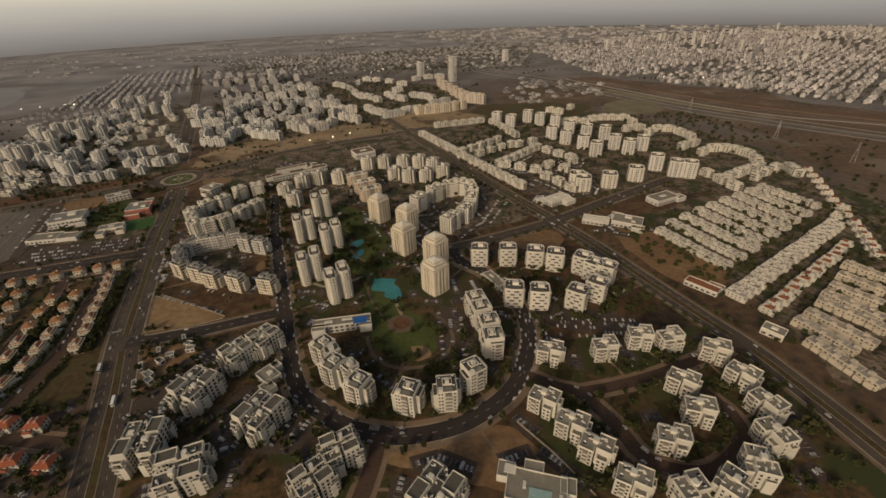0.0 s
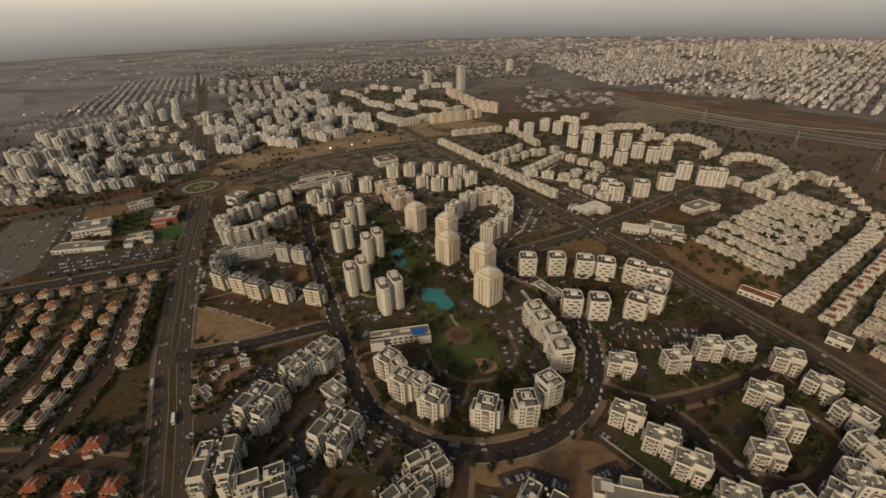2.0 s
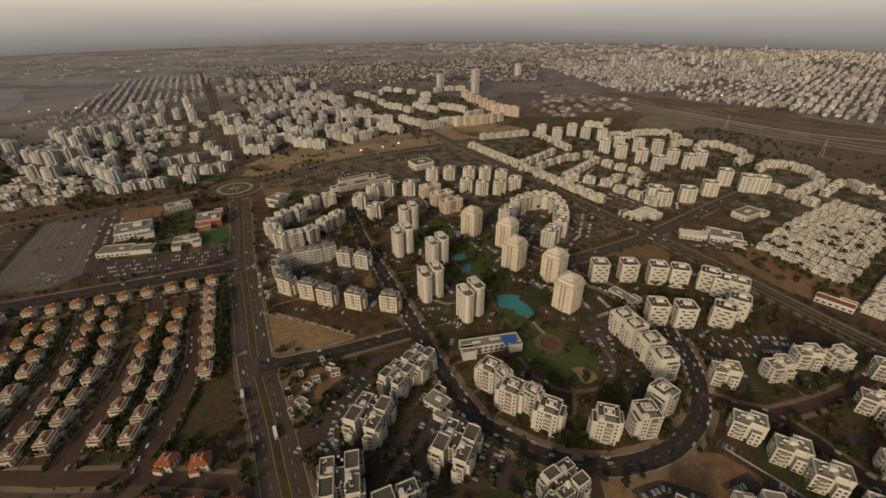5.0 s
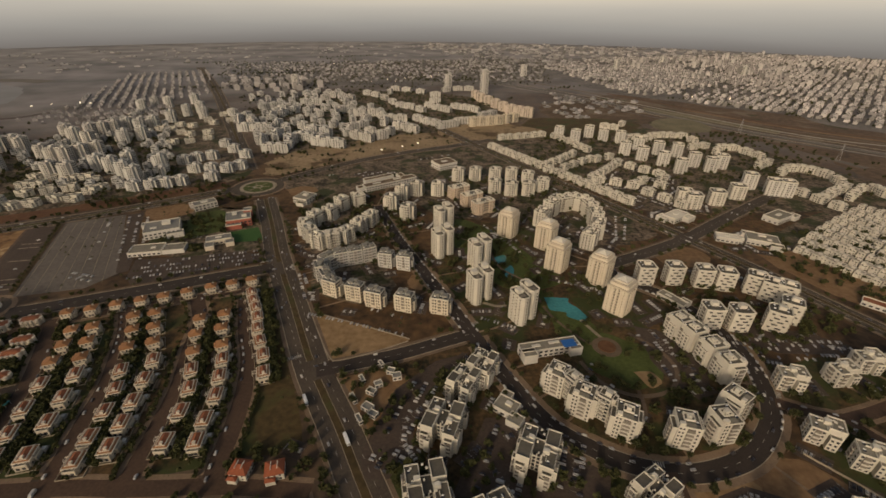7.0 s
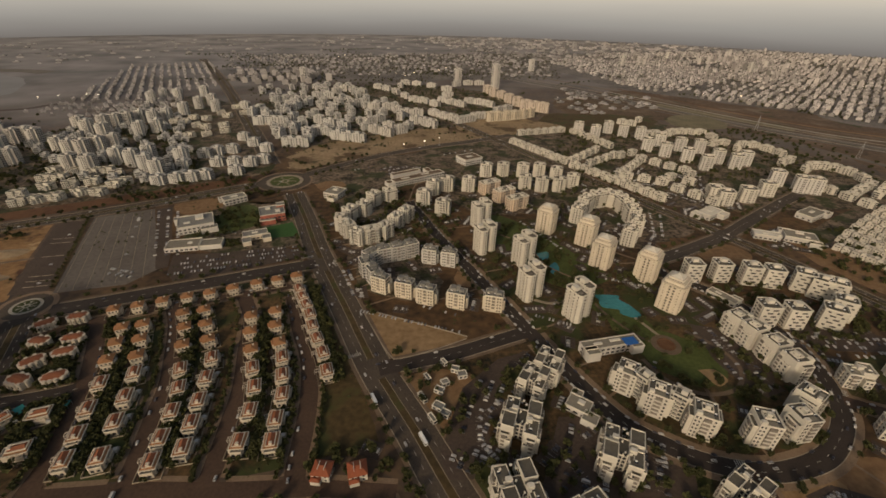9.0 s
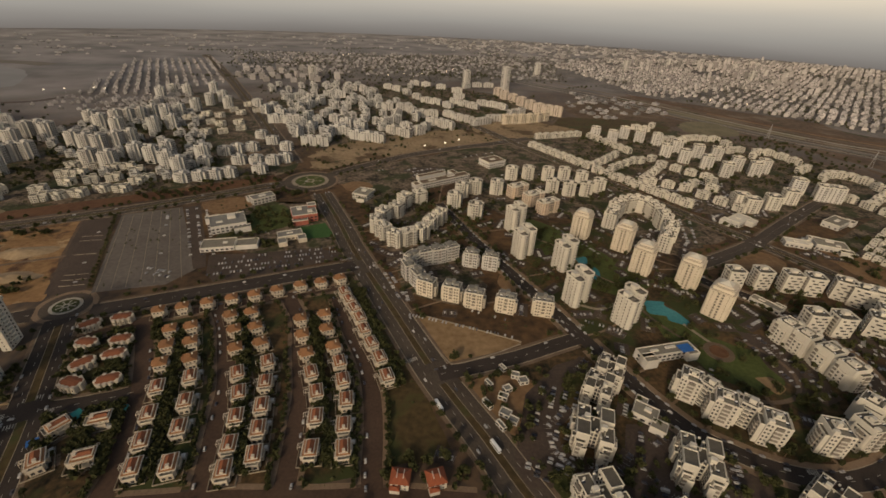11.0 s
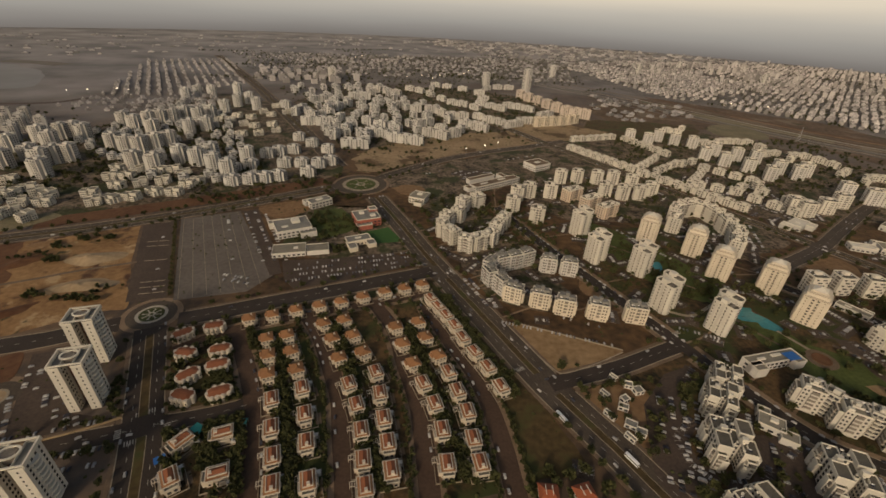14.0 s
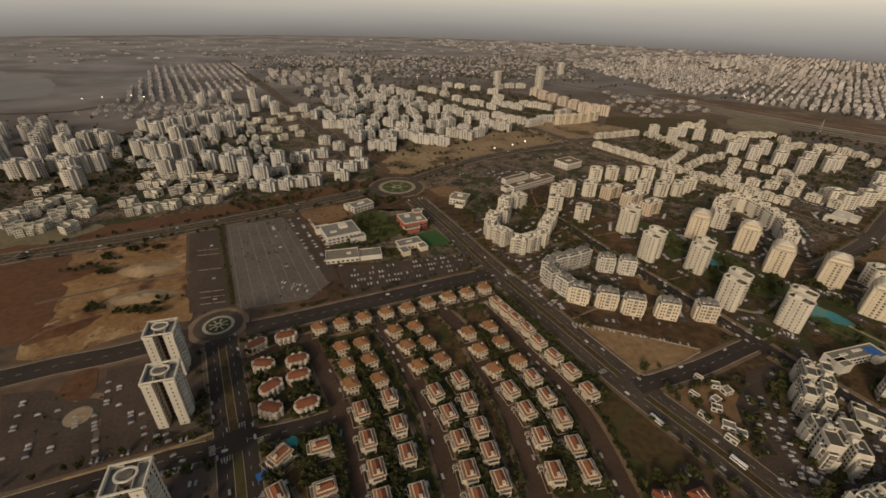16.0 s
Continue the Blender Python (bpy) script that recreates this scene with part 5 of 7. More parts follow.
def wide_house():
    """A broad pair of homes: one low eight-sided tile roof over scalloped white bays."""
    root = thing("house", "broad cream semi-detached house with scalloped bays and an orange tile roof", "house", "scalloped houses")
    a, b, w = bmesh.new(), bmesh.new(), bmesh.new()
    plan = [(-8.6, -2.4), (-6.2, -5.0), (4.6, -5.0), (8.2, -3.4), (9.0, 2.2), (6.4, 4.8), (-4.4, 4.8), (-8.2, 3.2)]
    prism(a, plan, -0.3, 5.4)
    part("wall", a, BEIGE, root)
    lo = [b.verts.new((x * 0.93, y * 0.90, 5.3)) for x, y in plan]
    mi = [b.verts.new((x * 0.93, y * 0.90, 5.5)) for x, y in plan]
    hi = [b.verts.new((x * 0.5, y * 0.22, 6.6)) for x, y in plan]
    b.faces.new(lo[::-1]), b.faces.new(hi)
    for q in range(8):
        r = (q + 1) % 8
        b.faces.new((lo[q], lo[r], mi[r], mi[q])), b.faces.new((mi[q], mi[r], hi[r], hi[q]))
    part("roof", b, TILE, root, "weathered orange tiles")
    for x, y, turn in ((-5.0, -5.2, 0), (-1.2, -5.3, 0), (2.6, -5.2, 0), (7.0, -4.2, 0.4), (8.8, 0.0, 1.57), (-8.4, -0.5, 1.57), (-3.0, 4.9, 0), (2.8, 5.0, 0)):
        bm = bmesh.new()
        prism(bm, [(x + (1.5 * math.cos(t)) * math.cos(turn) - 1.2 * math.sin(t) * math.sin(turn), y + 1.5 * math.cos(t) * math.sin(turn) + 1.2 * math.sin(t) * math.cos(turn)) for t in [2 * math.pi * k / 8 for k in range(8)]], -0.3, 5.75)
        part("bay", bm, COPING, root, "scalloped pale bay")
        window_grid(w, x - 0.6, x + 0.6, y + (1.15 if y > 0 else -1.15), 1, 1, 0.9, 1.2, 0, 2.4)
    part("glazing", w, GLASS, root, "dark windows", "stuff")
    return root


def red_house():
    root = thing("house", "large house with a bright red hipped roof and white gable lines", "house", "bright red-roofed houses")
    a, b, c, w = bmesh.new(), bmesh.new(), bmesh.new(), bmesh.new()
    box(a, 0, 0, -0.3, 11.0, 10.0, 6.0), box(a, -2.5, -6.0, -0.3, 6.0, 3.5, 4.0)
    hip(b, 0, 0, 5.7, 12.2, 11.0, 2.8, 0.3), hip(b, -2.5, -6.4, 3.8, 6.6, 3.6, 1.2, 0.3)
    for s in (-1, 1):
        box(c, s * 2.0, 0, 8.1, 0.35, 5.6, 0.5)
    for s in (-1, 1):
        window_grid(w, -5, 5, s * 5.0, 2, 3, 1.3, 1.3), window_grid(w, -4.4, 4.4, s * 5.5, 2, 3, 1.3, 1.3, 1)
    part("wall", a, WHITE, root), part("roof", b, TILE_RED, root, "bright red tiles"), part("ridge_line", c, PARAPET, root), part("glazing", w, GLASS, root, "dark windows", "stuff")
    return root


def cottage(red=False, wall=None):
    """A stepped terrace unit with a half-pitched roof and a roof box."""
    root = thing("terrace_house", "white stepped terrace house with a " + ("red tiled lean-to roof" if red else "pale flat roof"), "terraced house", "terrace houses")
    a, b, c, w = bmesh.new(), bmesh.new(), bmesh.new(), bmesh.new()
    box(a, 0, 0, -0.3, 6.2, 9.0, 6.2), box(a, -0.8, -5.4, -0.3, 4.4, 2.4, 3.6), box(a, 0.8, 5.2, -0.3, 4.4, 2.2, 4.6)
    if red:
        hip(b, 0, -0.6, 6.5, 6.2, 7.2, 1.6, 0.7)
        part("roof", b, TILE, root, "red roof tiles")
    else:
        box(b, 0, 0, 5.9, 5.6, 8.4, 0.1)
        part("roof", b, SANDROOF, root, "pale dusty roof")
    rim(a, 0, 0, 5.9, 6.3, 9.1, 0.9, 0.3), box(a, 1.2, 2.4, 5.9, 3.0, 3.4, 2.3), rim(a, -0.8, -5.4, 3.3, 4.5, 2.5, 0.8, 0.25)
    c.free()
    part("wall", a, wall or TERRACE, root)
    window_grid(w, -2.8, 2.8, -4.5, 2, 2, 1.3, 1.3), window_grid(w, -2.8, 2.8, 4.5, 2, 2, 1.3, 1.3), window_grid(w, -3.5, 3.5, -3.1, 2, 2, 1.0, 1.2, 1), window_grid(w, -3.5, 3.5, 3.1, 2, 2, 1.0, 1.2, 1)
    part("glazing", w, GLASS, root, "dark windows", "stuff")
    return root


def mid_block(floors, w, d, wall, label, group, kind="apartment_block", dark=True):
    """A simpler block for the further quarters: stepped ribbed walls with balconies, dark roof decks, window rows."""
    root = thing(kind, label, "apartment building", group)
    H = floors * FH
    a, b, g = bmesh.new(), bmesh.new(), bmesh.new()
    for x, y, sx, sy, h in ((0, 0, w * 0.66, d, H), (0, d * 0.08, w, d * 0.58, H - 0.8), (-w * 0.3, -d * 0.1, w * 0.28, d * 0.9, H - FH)):
        box(a, x, y, -0.5, sx, sy, h + 0.5), box(b, x, y, h, sx - 0.9, sy - 0.9, 0.12), rim(a, x, y, h, sx + 0.12, sy + 0.12, 1.2, 0.4)
    box(a, w * 0.08, 0, H, w * 0.3, d * 0.35, 3.0)
    for s in (-1, 1):
        window_grid(g, -w * 0.31, w * 0.31, s * d / 2, floors, 3, 2.1, 1.7), window_grid(g, -d * 0.2, d * 0.36, s * w / 2, floors, 3, 1.8, 1.7, 1)
        for f in range(1, floors):
            box(a, w * 0.02, s * (d / 2 + 0.6), f * FH, w * 0.26, 1.4, 1.1)
    part("wall", a, wall, root), part("roof", b, DARKROOF if dark else ROOF, root, "dusty flat roof"), part("glazing", g, GLASS, root, "dark windows", "stuff")
    return root

# ---- the central quarter: towers, crescents and rings ----
place(step_tower(), [(-70.5, 441.9, -40), (-37.1, 412.1, -42), (-38.3, 369.9, -44), (-6.9, 344.7, -47), (-7.6, 302.6, -50)], (1.12, 1.12, 0.92))
place(white_tower(9), [(-140.0, 459.1, 20), (-145.5, 404.3, 20), (-112.0, 380.2, 22), (-120.2, 326.3, 20), (-89.4, 297.8, 24)], (1.08, 1.0, 0.97))
place(ring_block(5, 16.0, 12.0), [(-241.1, 530.7, -152), (-259.8, 520.6, -127), (-269.3, 492.6, -120), (-283.9, 479.2, -122), (-290.8, 457.7, -89), (-283.3, 442.5, -58), (-270.9, 425.3, -30), (-258.7, 428.4, 24), (-245.3, 436.8, 50), (-233.8, 458.0, 59), (-222.6, 475.1, 57)], (0.95, 0.95, 1))
place(slate_block(), [(-224.8, 332, -22), (-207.5, 322, -22), (-183, 315, -22), (-154, 309.5, -18), (-245, 340.5, -30)])
place(slate_block(5, 13.5, 12.5, "northern ring", "pale five-storey block of a broken ring, grey roof terraces", PALE), [(-252, 353, -64), (-259.5, 366.5, -72), (-256, 381, -130), (-245, 388.5, 18), (-232, 392, 18), (-219, 397, 22), (-200.5, 384.5, -18), (-183, 378.5, -20)], (0.98, 0.98, 1))
place(ring_block(6, 21, 12, 'horseshoe blocks', 'white six-storey block of a horseshoe of flats'), [(-25.5, 464.7, 234), (-6.3, 491.5, 225), (14.7, 504.7, 199), (30.9, 504.1, 141), (37.0, 486.4, 95), (34.8, 460.6, 79), (26.3, 433.0, 63), (9.1, 411.0, 52)])
place(mid_block(6, 17, 14, WHITE, 'white six-storey block with stepped wings', 'northern blocks'), [(-199.8, 518.7, -25), (-186.2, 550.6, -25), (-167.1, 562.0, -25), (-138.9, 560.6, -25), (-179.4, 488.3, -25), (-106.1, 613.9, -25), (-81.4, 615.2, -25), (-53.4, 611.5, -25), (-29.8, 610.4, -25), (-62.0, 565.4, -25), (-41.9, 555.9, -25), (-18.6, 554.8, -25), (4.0, 566.6, -25), (-9.8, 594.8, -25)])
place(ring_block(5, 27, 12, 'peach blocks', 'peach five-storey block of joined flats', PEACH), [(-112.7, 553.3, 27), (-99.1, 527.1, 27), (-88.6, 503.0, 27)])
place(u_block(), [(-85.5, 221.5, -38), (-75.0, 203.5, -34), (-56.0, 187.0, -30), (-24.7, 179.1, -19), (-1.2, 180.5, 4), (16.3, 194.7, 28), (24.1, 267.8, 105), (27.3, 255.5, 104), (31.4, 239.5, 99), (32.4, 223.8, 94)], (0.92, 0.92, 1))
place(curved_block(6, stagger=True), [(34.0, 341.8, -5), (60.2, 340.2, -5), (84.4, 333.9, -12), (101.5, 328.1, -18), (124.5, 320.2, -35), (130.8, 309.1, -40), (139.9, 304.2, -40), (56.1, 279.3, -8), (75.7, 274.5, -8), (124.3, 281.0, -38), (105.4, 271.1, -35)], (1.0, 0.98, 1.0))
place(h_block(), [(-161.4, 193, -24), (-112.2, 170.5, -28), (-172.5, 154, 8), (-142, 137, 110), (-8, 119, -35)], (0.88, 0.74, 1), 16)
place(mid_block(6, 12, 9, WHITE, 'white link building between crescent blocks', 'crescent blocks'), [(-78.0, 215.0, -60), (-63, 199.5, -45)], reach=7)
place(h_block(), [(-146, 222, -35), (-132, 236, -35), (-60, 145, -62), (-71, 128, -50)], (0.68, 0.6, 1), 12)
place(villa_block(), [(70.4, 214.1, -20), (108.4, 216.0, 0), (136.5, 225.5, -10), (156.0, 222.0, 5), (181.0, 210.0, -30), (185.0, 187.0, -55), (146.0, 184.0, -40), (145.0, 163.0, -20), (185.0, 164.5, -70), (176.0, 144.4, -80), (157.0, 128.0, -110), (137.0, 118.0, -140), (115.8, 117.4, -170), (90.6, 122.7, -30), (78.0, 141.0, -32), (69.5, 156.6, -32), (57.6, 174.2, -34), (121.0, 145.0, -20)], (0.86, 0.86, 1))

# ---- the house quarter ----
place(tile_house(), [(-431.7, 298.4, 16), (-426.9, 281.9, 14), (-423.4, 264.8, 15), (-418.5, 301.1, 20), (-412.5, 284.7, 20), (-406.2, 267.7, 20), (-395.0, 312.7, 25), (-387.0, 295.9, 22), (-380.4, 276.5, 19), (-380.6, 315.8, 24), (-373.1, 298.6, 24), (-365.0, 281.2, 25), (-342.6, 306.1, 14), (-338.0, 287.9, 16), (-331.9, 268.8, 18), (-325.7, 310.9, 13), (-321.8, 293.9, 17), (-314.6, 274.8, 20)], (0.84, 0.84, 0.9), 7.0)
house = framed_house()
FRAMED = [(-416.5, 244.0, 15), (-412.2, 223.9, 13), (-407.6, 206.3, 13), (-404.6, 190.6, 11), (-400.2, 251.4, 16), (-395.6, 231.9, 13), (-391.7, 213.4, 11), (-387.5, 191.4, 11), (-372.4, 253.0, 19), (-366.7, 236.6, 15), (-363.1, 218.8, 9), (-361.2, 200.7, 6), (-359.5, 186.2, 7), (-356.0, 261.9, 18), (-353.2, 244.2, 8), (-350.8, 225.8, 8), (-348.6, 209.8, 7), (-346.6, 193.7, 7), (-326.2, 250.6, 18), (-320.5, 234.3, 13), (-318.2, 215.8, 4), (-317.9, 195.1, 1), (-309.1, 259.2, 16), (-305.4, 243.2, 13)]
FRAMED += [(-301.9, 227.2, 6), (-301.7, 208.9, 3), (-300.3, 194.1, 5), (-313.6, 339.8, 23), (-308.7, 328.4, 24), (-303.7, 317.5, 24), (-298.6, 305.2, 19), (-294.7, 291.4, 19), (-288.8, 276.7, 23), (-282.4, 262.0, 19), (-277.6, 244.9, 16)]
place(house, FRAMED, (0.94, 0.94, 0.95), 7.0)
place(tile_house(), [(-449.2, 320.7, 13), (-433.6, 324.4, 16), (-417.5, 329.6, 17), (-400.7, 334.3, 15), (-384.6, 338.6, 17), (-368.2, 344.5, 20), (-350.7, 350.7, 17), (-334.6, 354.9, 17), (-319.3, 360.2, 19)], (0.84, 0.8, 0.9), 7.0)
place(wide_house(), [(-489.7, 306.6, 35), (-480.5, 287.1, -10), (-471.8, 267.3, 40), (-468.3, 250.9, -20), (-471.4, 313.6, 10), (-459.8, 289.2, 12), (-456.9, 275.0, 15), (-448.4, 252.1, 18)], (0.78, 0.86, 0.95), 8.0)
place(framed_house(), [(-457.5, 219.5, -40), (-438, 223.0, -75), (-454, 198.5, 30), (-433, 199.5, -75)], (0.95, 0.95, 0.95), reach=8.0)
place(red_house(), [(-270, 176, -10), (-252, 174.5, 10), (-268, 151, 0), (-246, 150, 15), (-225, 148, 0)], (0.84, 0.84, 0.9), 8.0)
place(slab_tower(), [(-520.5, 254, 10), (-536, 291.5, 10), (-509, 194, 10)], (0.85, 0.85, 1.0))

# ---- the further quarters ----
WEST_TOWERS = [(-877, 721, -25), (-873, 773, -13), (-840, 743, -1), (-851, 789, -19), (-840, 799, -7), (-819, 789, -25), (-823, 676, -13), (-800, 659, -1), (-792, 675, -19), (-779, 682, -7), (-838, 653, -25), (-774, 619, -13), (-858, 654, -1), (-804, 874, -19), (-776, 850, -7), (-767, 883, -25), (-752, 892, -13), (-738, 905, -1), (-753, 741, -19), (-728, 726, -7), (-709, 726, -25), (-695, 740, -13), (-681, 755, -1), (-682, 653, -19), (-655, 647, -7), (-735, 824, -25)]
place(mid_block(8, 19, 16, PALE, 'pale eight-storey apartment tower with ribbed walls', 'western towers', 'tower_block'), WEST_TOWERS, reach=13)
WEST_SLABS = [(-637, 682, -20), (-611, 671, -8), (-583, 650, 4), (-556, 626, -14), (-547, 680, -2), (-600, 697, -20), (-795, 1115, -8), (-783, 1151, 4), (-726, 928, -14), (-699, 919, -2), (-684, 944, -20), (-675, 996, -8), (-668, 1055, 4), (-652, 1088, -14), (-622, 1027, -2), (-708, 1194, -20), (-753, 1153, -8), (-682, 834, 4), (-661, 854, -14)]
place(mid_block(8, 18, 14, HAZEWHITE, 'white eight-storey apartment tower with a dark roof', 'western slabs', 'tower_block'), WEST_SLABS, reach=13)
WEST_BLOCKS = [(-543, 598, -22), (-523, 603, -18), (-507, 609, -14), (-491, 616, -22), (-537, 659, -18), (-527, 710, -14), (-513, 724, -22), (-493, 732, -18), (-494, 669, -14), (-470, 669, -22), (-456, 632, -18), (-447, 668, -14), (-432, 680, -22), (-497, 803, -18), (-471, 769, -14), (-442, 737, -22)]
place(mid_block(4, 19, 13, HAZEWHITE, 'white four-storey block of flats', 'western blocks'), WEST_BLOCKS, reach=11)
WEST_VILLAS = [(-613, 946, -22), (-641, 955, -4), (-644, 923, 14), (-602, 996, 32), (-581, 971, -13), (-664, 923, 5), (-612, 893, 23), (-590, 880, -22), (-562, 893, -4), (-546, 852, 14), (-570, 830, 32), (-596, 823, -13), (-589, 1051, 5), (-557, 996, 23), (-701, 645, -22), (-676, 617, -4), (-694, 614, 14), (-670, 644, 32), (-646, 637, -13), (-631, 642, 5), (-612, 627, 23), (-587, 600, -22), (-594, 590, -4), (-627, 601, 14), (-650, 593, 32), (-672, 585, -13), (-688, 560, 5), (-671, 536, 23), (-657, 543, -22), (-639, 550, -4)]
WEST_VILLAS += [(-621, 565, -22), (-599, 564, -4)]
place(villa_block(3, True), WEST_VILLAS, (0.8, 0.8, 0.85), 10)
WEST_VILLAS_B = [(-788, 535, 10), (-781, 557, 28), (-772, 535, 46), (-766, 557, 64), (-761, 573, 19), (-745, 563, 37), (-728, 555, 55), (-720, 534, 10), (-744, 533, 28), (-737, 512, 46), (-713, 497, 64), (-744, 499, 19), (-762, 500, 37), (-779, 514, 55), (-799, 600, 10), (-750, 493, 28)]
place(villa_block(3, True), WEST_VILLAS_B, (0.8, 0.8, 0.85), 10)
MID_A = [(-440, 822, 20), (-412, 765, 25), (-393, 764, 30), (-386, 793, 20), (-376, 840, 25), (-423, 863, 30), (-387, 820, 20), (-359, 832, 25), (-338, 807, 30), (-319, 798, 20), (-300, 790, 25), (-363, 893, 30), (-388, 923, 20), (-335, 874, 25), (-474, 1018, 30), (-457, 1048, 20), (-568, 1051, 25), (-536, 991, 30), (-528, 1019, 20), (-499, 962, 25), (-500, 912, 30), (-473, 911, 20), (-456, 910, 25), (-443, 945, 30), (-519, 1116, 20), (-497, 1130, 25), (-470, 1101, 30), (-439, 1080, 20), (-432, 1174, 25), (-404, 1174, 30)]
place(mid_block(5, 26, 13, HAZEWHITE, 'white five-storey block of flats with a dark roof', 'middle blocks'), ribbon(MID_A), reach=10)
MID_B = [(-341, 1046, 22), (-329, 1078, 27), (-311, 1091, 32), (-287, 1045, 22), (-266, 984, 27), (-289, 906, 32), (-270, 920, 22), (-249, 871, 27), (-274, 846, 32), (-252, 828, 22), (-227, 844, 27), (-212, 870, 32), (-196, 918, 22), (-179, 902, 27), (-166, 887, 32), (-226, 955, 22), (-255, 1044, 27), (-234, 1012, 32), (-215, 983, 22), (-191, 982, 27), (-392, 1231, 32), (-377, 1275, 22), (-350, 1248, 27), (-326, 1230, 32)]
place(mid_block(5, 26, 13, PALE, 'pale five-storey block of flats', 'middle blocks'), ribbon(MID_B), reach=10)
MID_C = [(-288, 1316, -10), (-263, 1287, -4), (-238, 1241, 2), (-214, 1183, -10), (-192, 1136, -4), (-171, 1121, 2), (-145, 1085, -10), (-122, 1135, -4), (-103, 1105, 2), (-84, 1084, -10), (-154, 991, -4), (-137, 962, 2), (-119, 945, -10), (-103, 924, -4), (-85, 934, 2), (-64, 960, -10), (-46, 960, -4), (-56, 1119, 2), (-34, 1104, -10), (-16, 1082, -4), (-6, 1017, 2), (17, 1035, -10), (-210, 1387, -4), (-177, 1365, 2), (-136, 1334, -10), (-98, 1285, -4), (-60, 1365, 2), (-24, 1386, -10), (10, 1386, -4), (-104, 1197, 2)]
MID_C += [(-225, 1335, -10)]
place(mid_block(4, 30, 13, PALE, 'pale four-storey block of flats', 'far blocks', dark=False), ribbon(MID_C), reach=11)
CREAM_ROW = [(20, 1208, -70), (32, 1166, -70), (44, 1127, -70), (56, 1089, -70), (67, 1054, -70), (11, 1253, -70), (82, 1034, -70), (99, 1021, -70)]
place(mid_block(7, 26, 15, ROSE, 'rose-tinted seven-storey block of flats', 'cream blocks', dark=False), ribbon(CREAM_ROW), reach=11)
CREAM_FRONT = [(-39, 939, 15), (-20, 943, 15), (-1, 948, 15), (18, 953, 15), (38, 964, 15), (56, 975, 15)]
place(mid_block(6, 19, 13, CREAM, 'cream six-storey block beside bare sand', 'cream blocks'), ribbon(CREAM_FRONT), reach=9)
NE_TOWERS = [(115, 841, -25), (138, 815, -25), (176, 845, -25), (194, 819, -25), (219, 801, -25), (195, 729, -25), (211, 699, -25), (231, 669, -25), (239, 632, -25), (281, 716, -25), (233, 757, -25), (254, 728, -25), (278, 662, -25), (290, 636, -25), (300, 565, -25), (315, 540, -25), (330, 534, -25), (317, 651, -25)]
place(curved_block(7, 17, 15, PALE, 'pale cream seven-storey rounded tower', 'north-eastern towers', kind='tower_block'), NE_TOWERS, reach=11)
NE_BLOCKS = [(180, 504, -15), (216, 512, -15), (257, 530, -15), (176, 518, -15)]
place(curved_block(6, 18, 15, None, 'white six-storey rounded block', 'north-eastern blocks'), NE_BLOCKS, reach=11)
NE_RING = [(241, 817, -30), (261, 822, 18), (276, 811, -18), (298, 830, 30), (320, 835, -6), (337, 832, 42), (357, 829, 6), (361, 798, -30), (357, 758, 18), (336, 754, -18), (362, 727, 30), (385, 746, -6), (403, 743, 42), (412, 720, 6), (415, 695, -30), (403, 659, 18), (381, 647, -18), (394, 616, 30), (418, 630, -6), (434, 628, 42), (445, 618, 6), (451, 601, -30), (446, 574, 18), (431, 547, -18), (413, 538, 30), (395, 529, -6), (375, 517, 42), (468, 538, 6), (466, 525, -30), (237, 912, 18)]
NE_RING += [(283, 931, -30), (251, 900, 18)]
place(mid_block(3, 21, 11, WHITE, 'white three-storey block of a winding row', 'north-eastern rows', 'row_house', dark=False), ribbon(NE_RING), reach=9)
row(mid_block(3, 17, 10, WHITE, 'white three-storey terrace of joined homes', 'north-eastern rows', 'row_house', dark=False), [(0, 829, 83, 850, 8), (-28, 771, 28, 665, 7), (37, 664, 100, 721, 5), (64, 652, 119, 692, 5), (106, 838, 135, 747, 5), (131, 691, 156, 703, 2), (36, 642, 104, 519, 11), (89, 604, 151, 664, 6), (157, 672, 196, 616, 6), (193, 599, 157, 588, 4), (96, 596, 135, 572, 5), (175, 570, 190, 540, 3), (144, 545, 166, 503, 4), (409, 515, 450, 542, 4), (354, 532, 363, 487, 5)], 8.0, (1, 1, 0.95), 15.5)
row(cottage(), [(225, 384, 253, 317, 11), (245, 401, 273, 329, 11), (266, 414, 294, 343, 11), (288, 427, 311, 356, 10), (309, 439, 331, 368, 10), (331, 451, 351, 381, 10), (353, 462, 371, 395, 9), (375, 474, 394, 409, 9), (395, 484, 419, 427, 8)])
row(cottage(), [(234, 276, 408, 390, 20), (237, 271, 406, 381, 20), (422, 402, 443, 418, 2)])
row(cottage(True), [(248, 254, 384, 344, 16), (489, 533, 433, 405, 8), (425, 384, 395, 323, 6)])
row(cottage(wall=BEIGE), [(262, 239, 275, 209, 7), (276, 247, 293, 215, 8), (295, 260, 308, 240, 5), (306, 269, 321, 240, 6), (320, 279, 335, 256, 6), (338, 293, 351, 271, 6), (356, 309, 367, 288, 5), (255, 217, 266, 181, 8), (310, 237, 313, 228, 3)])

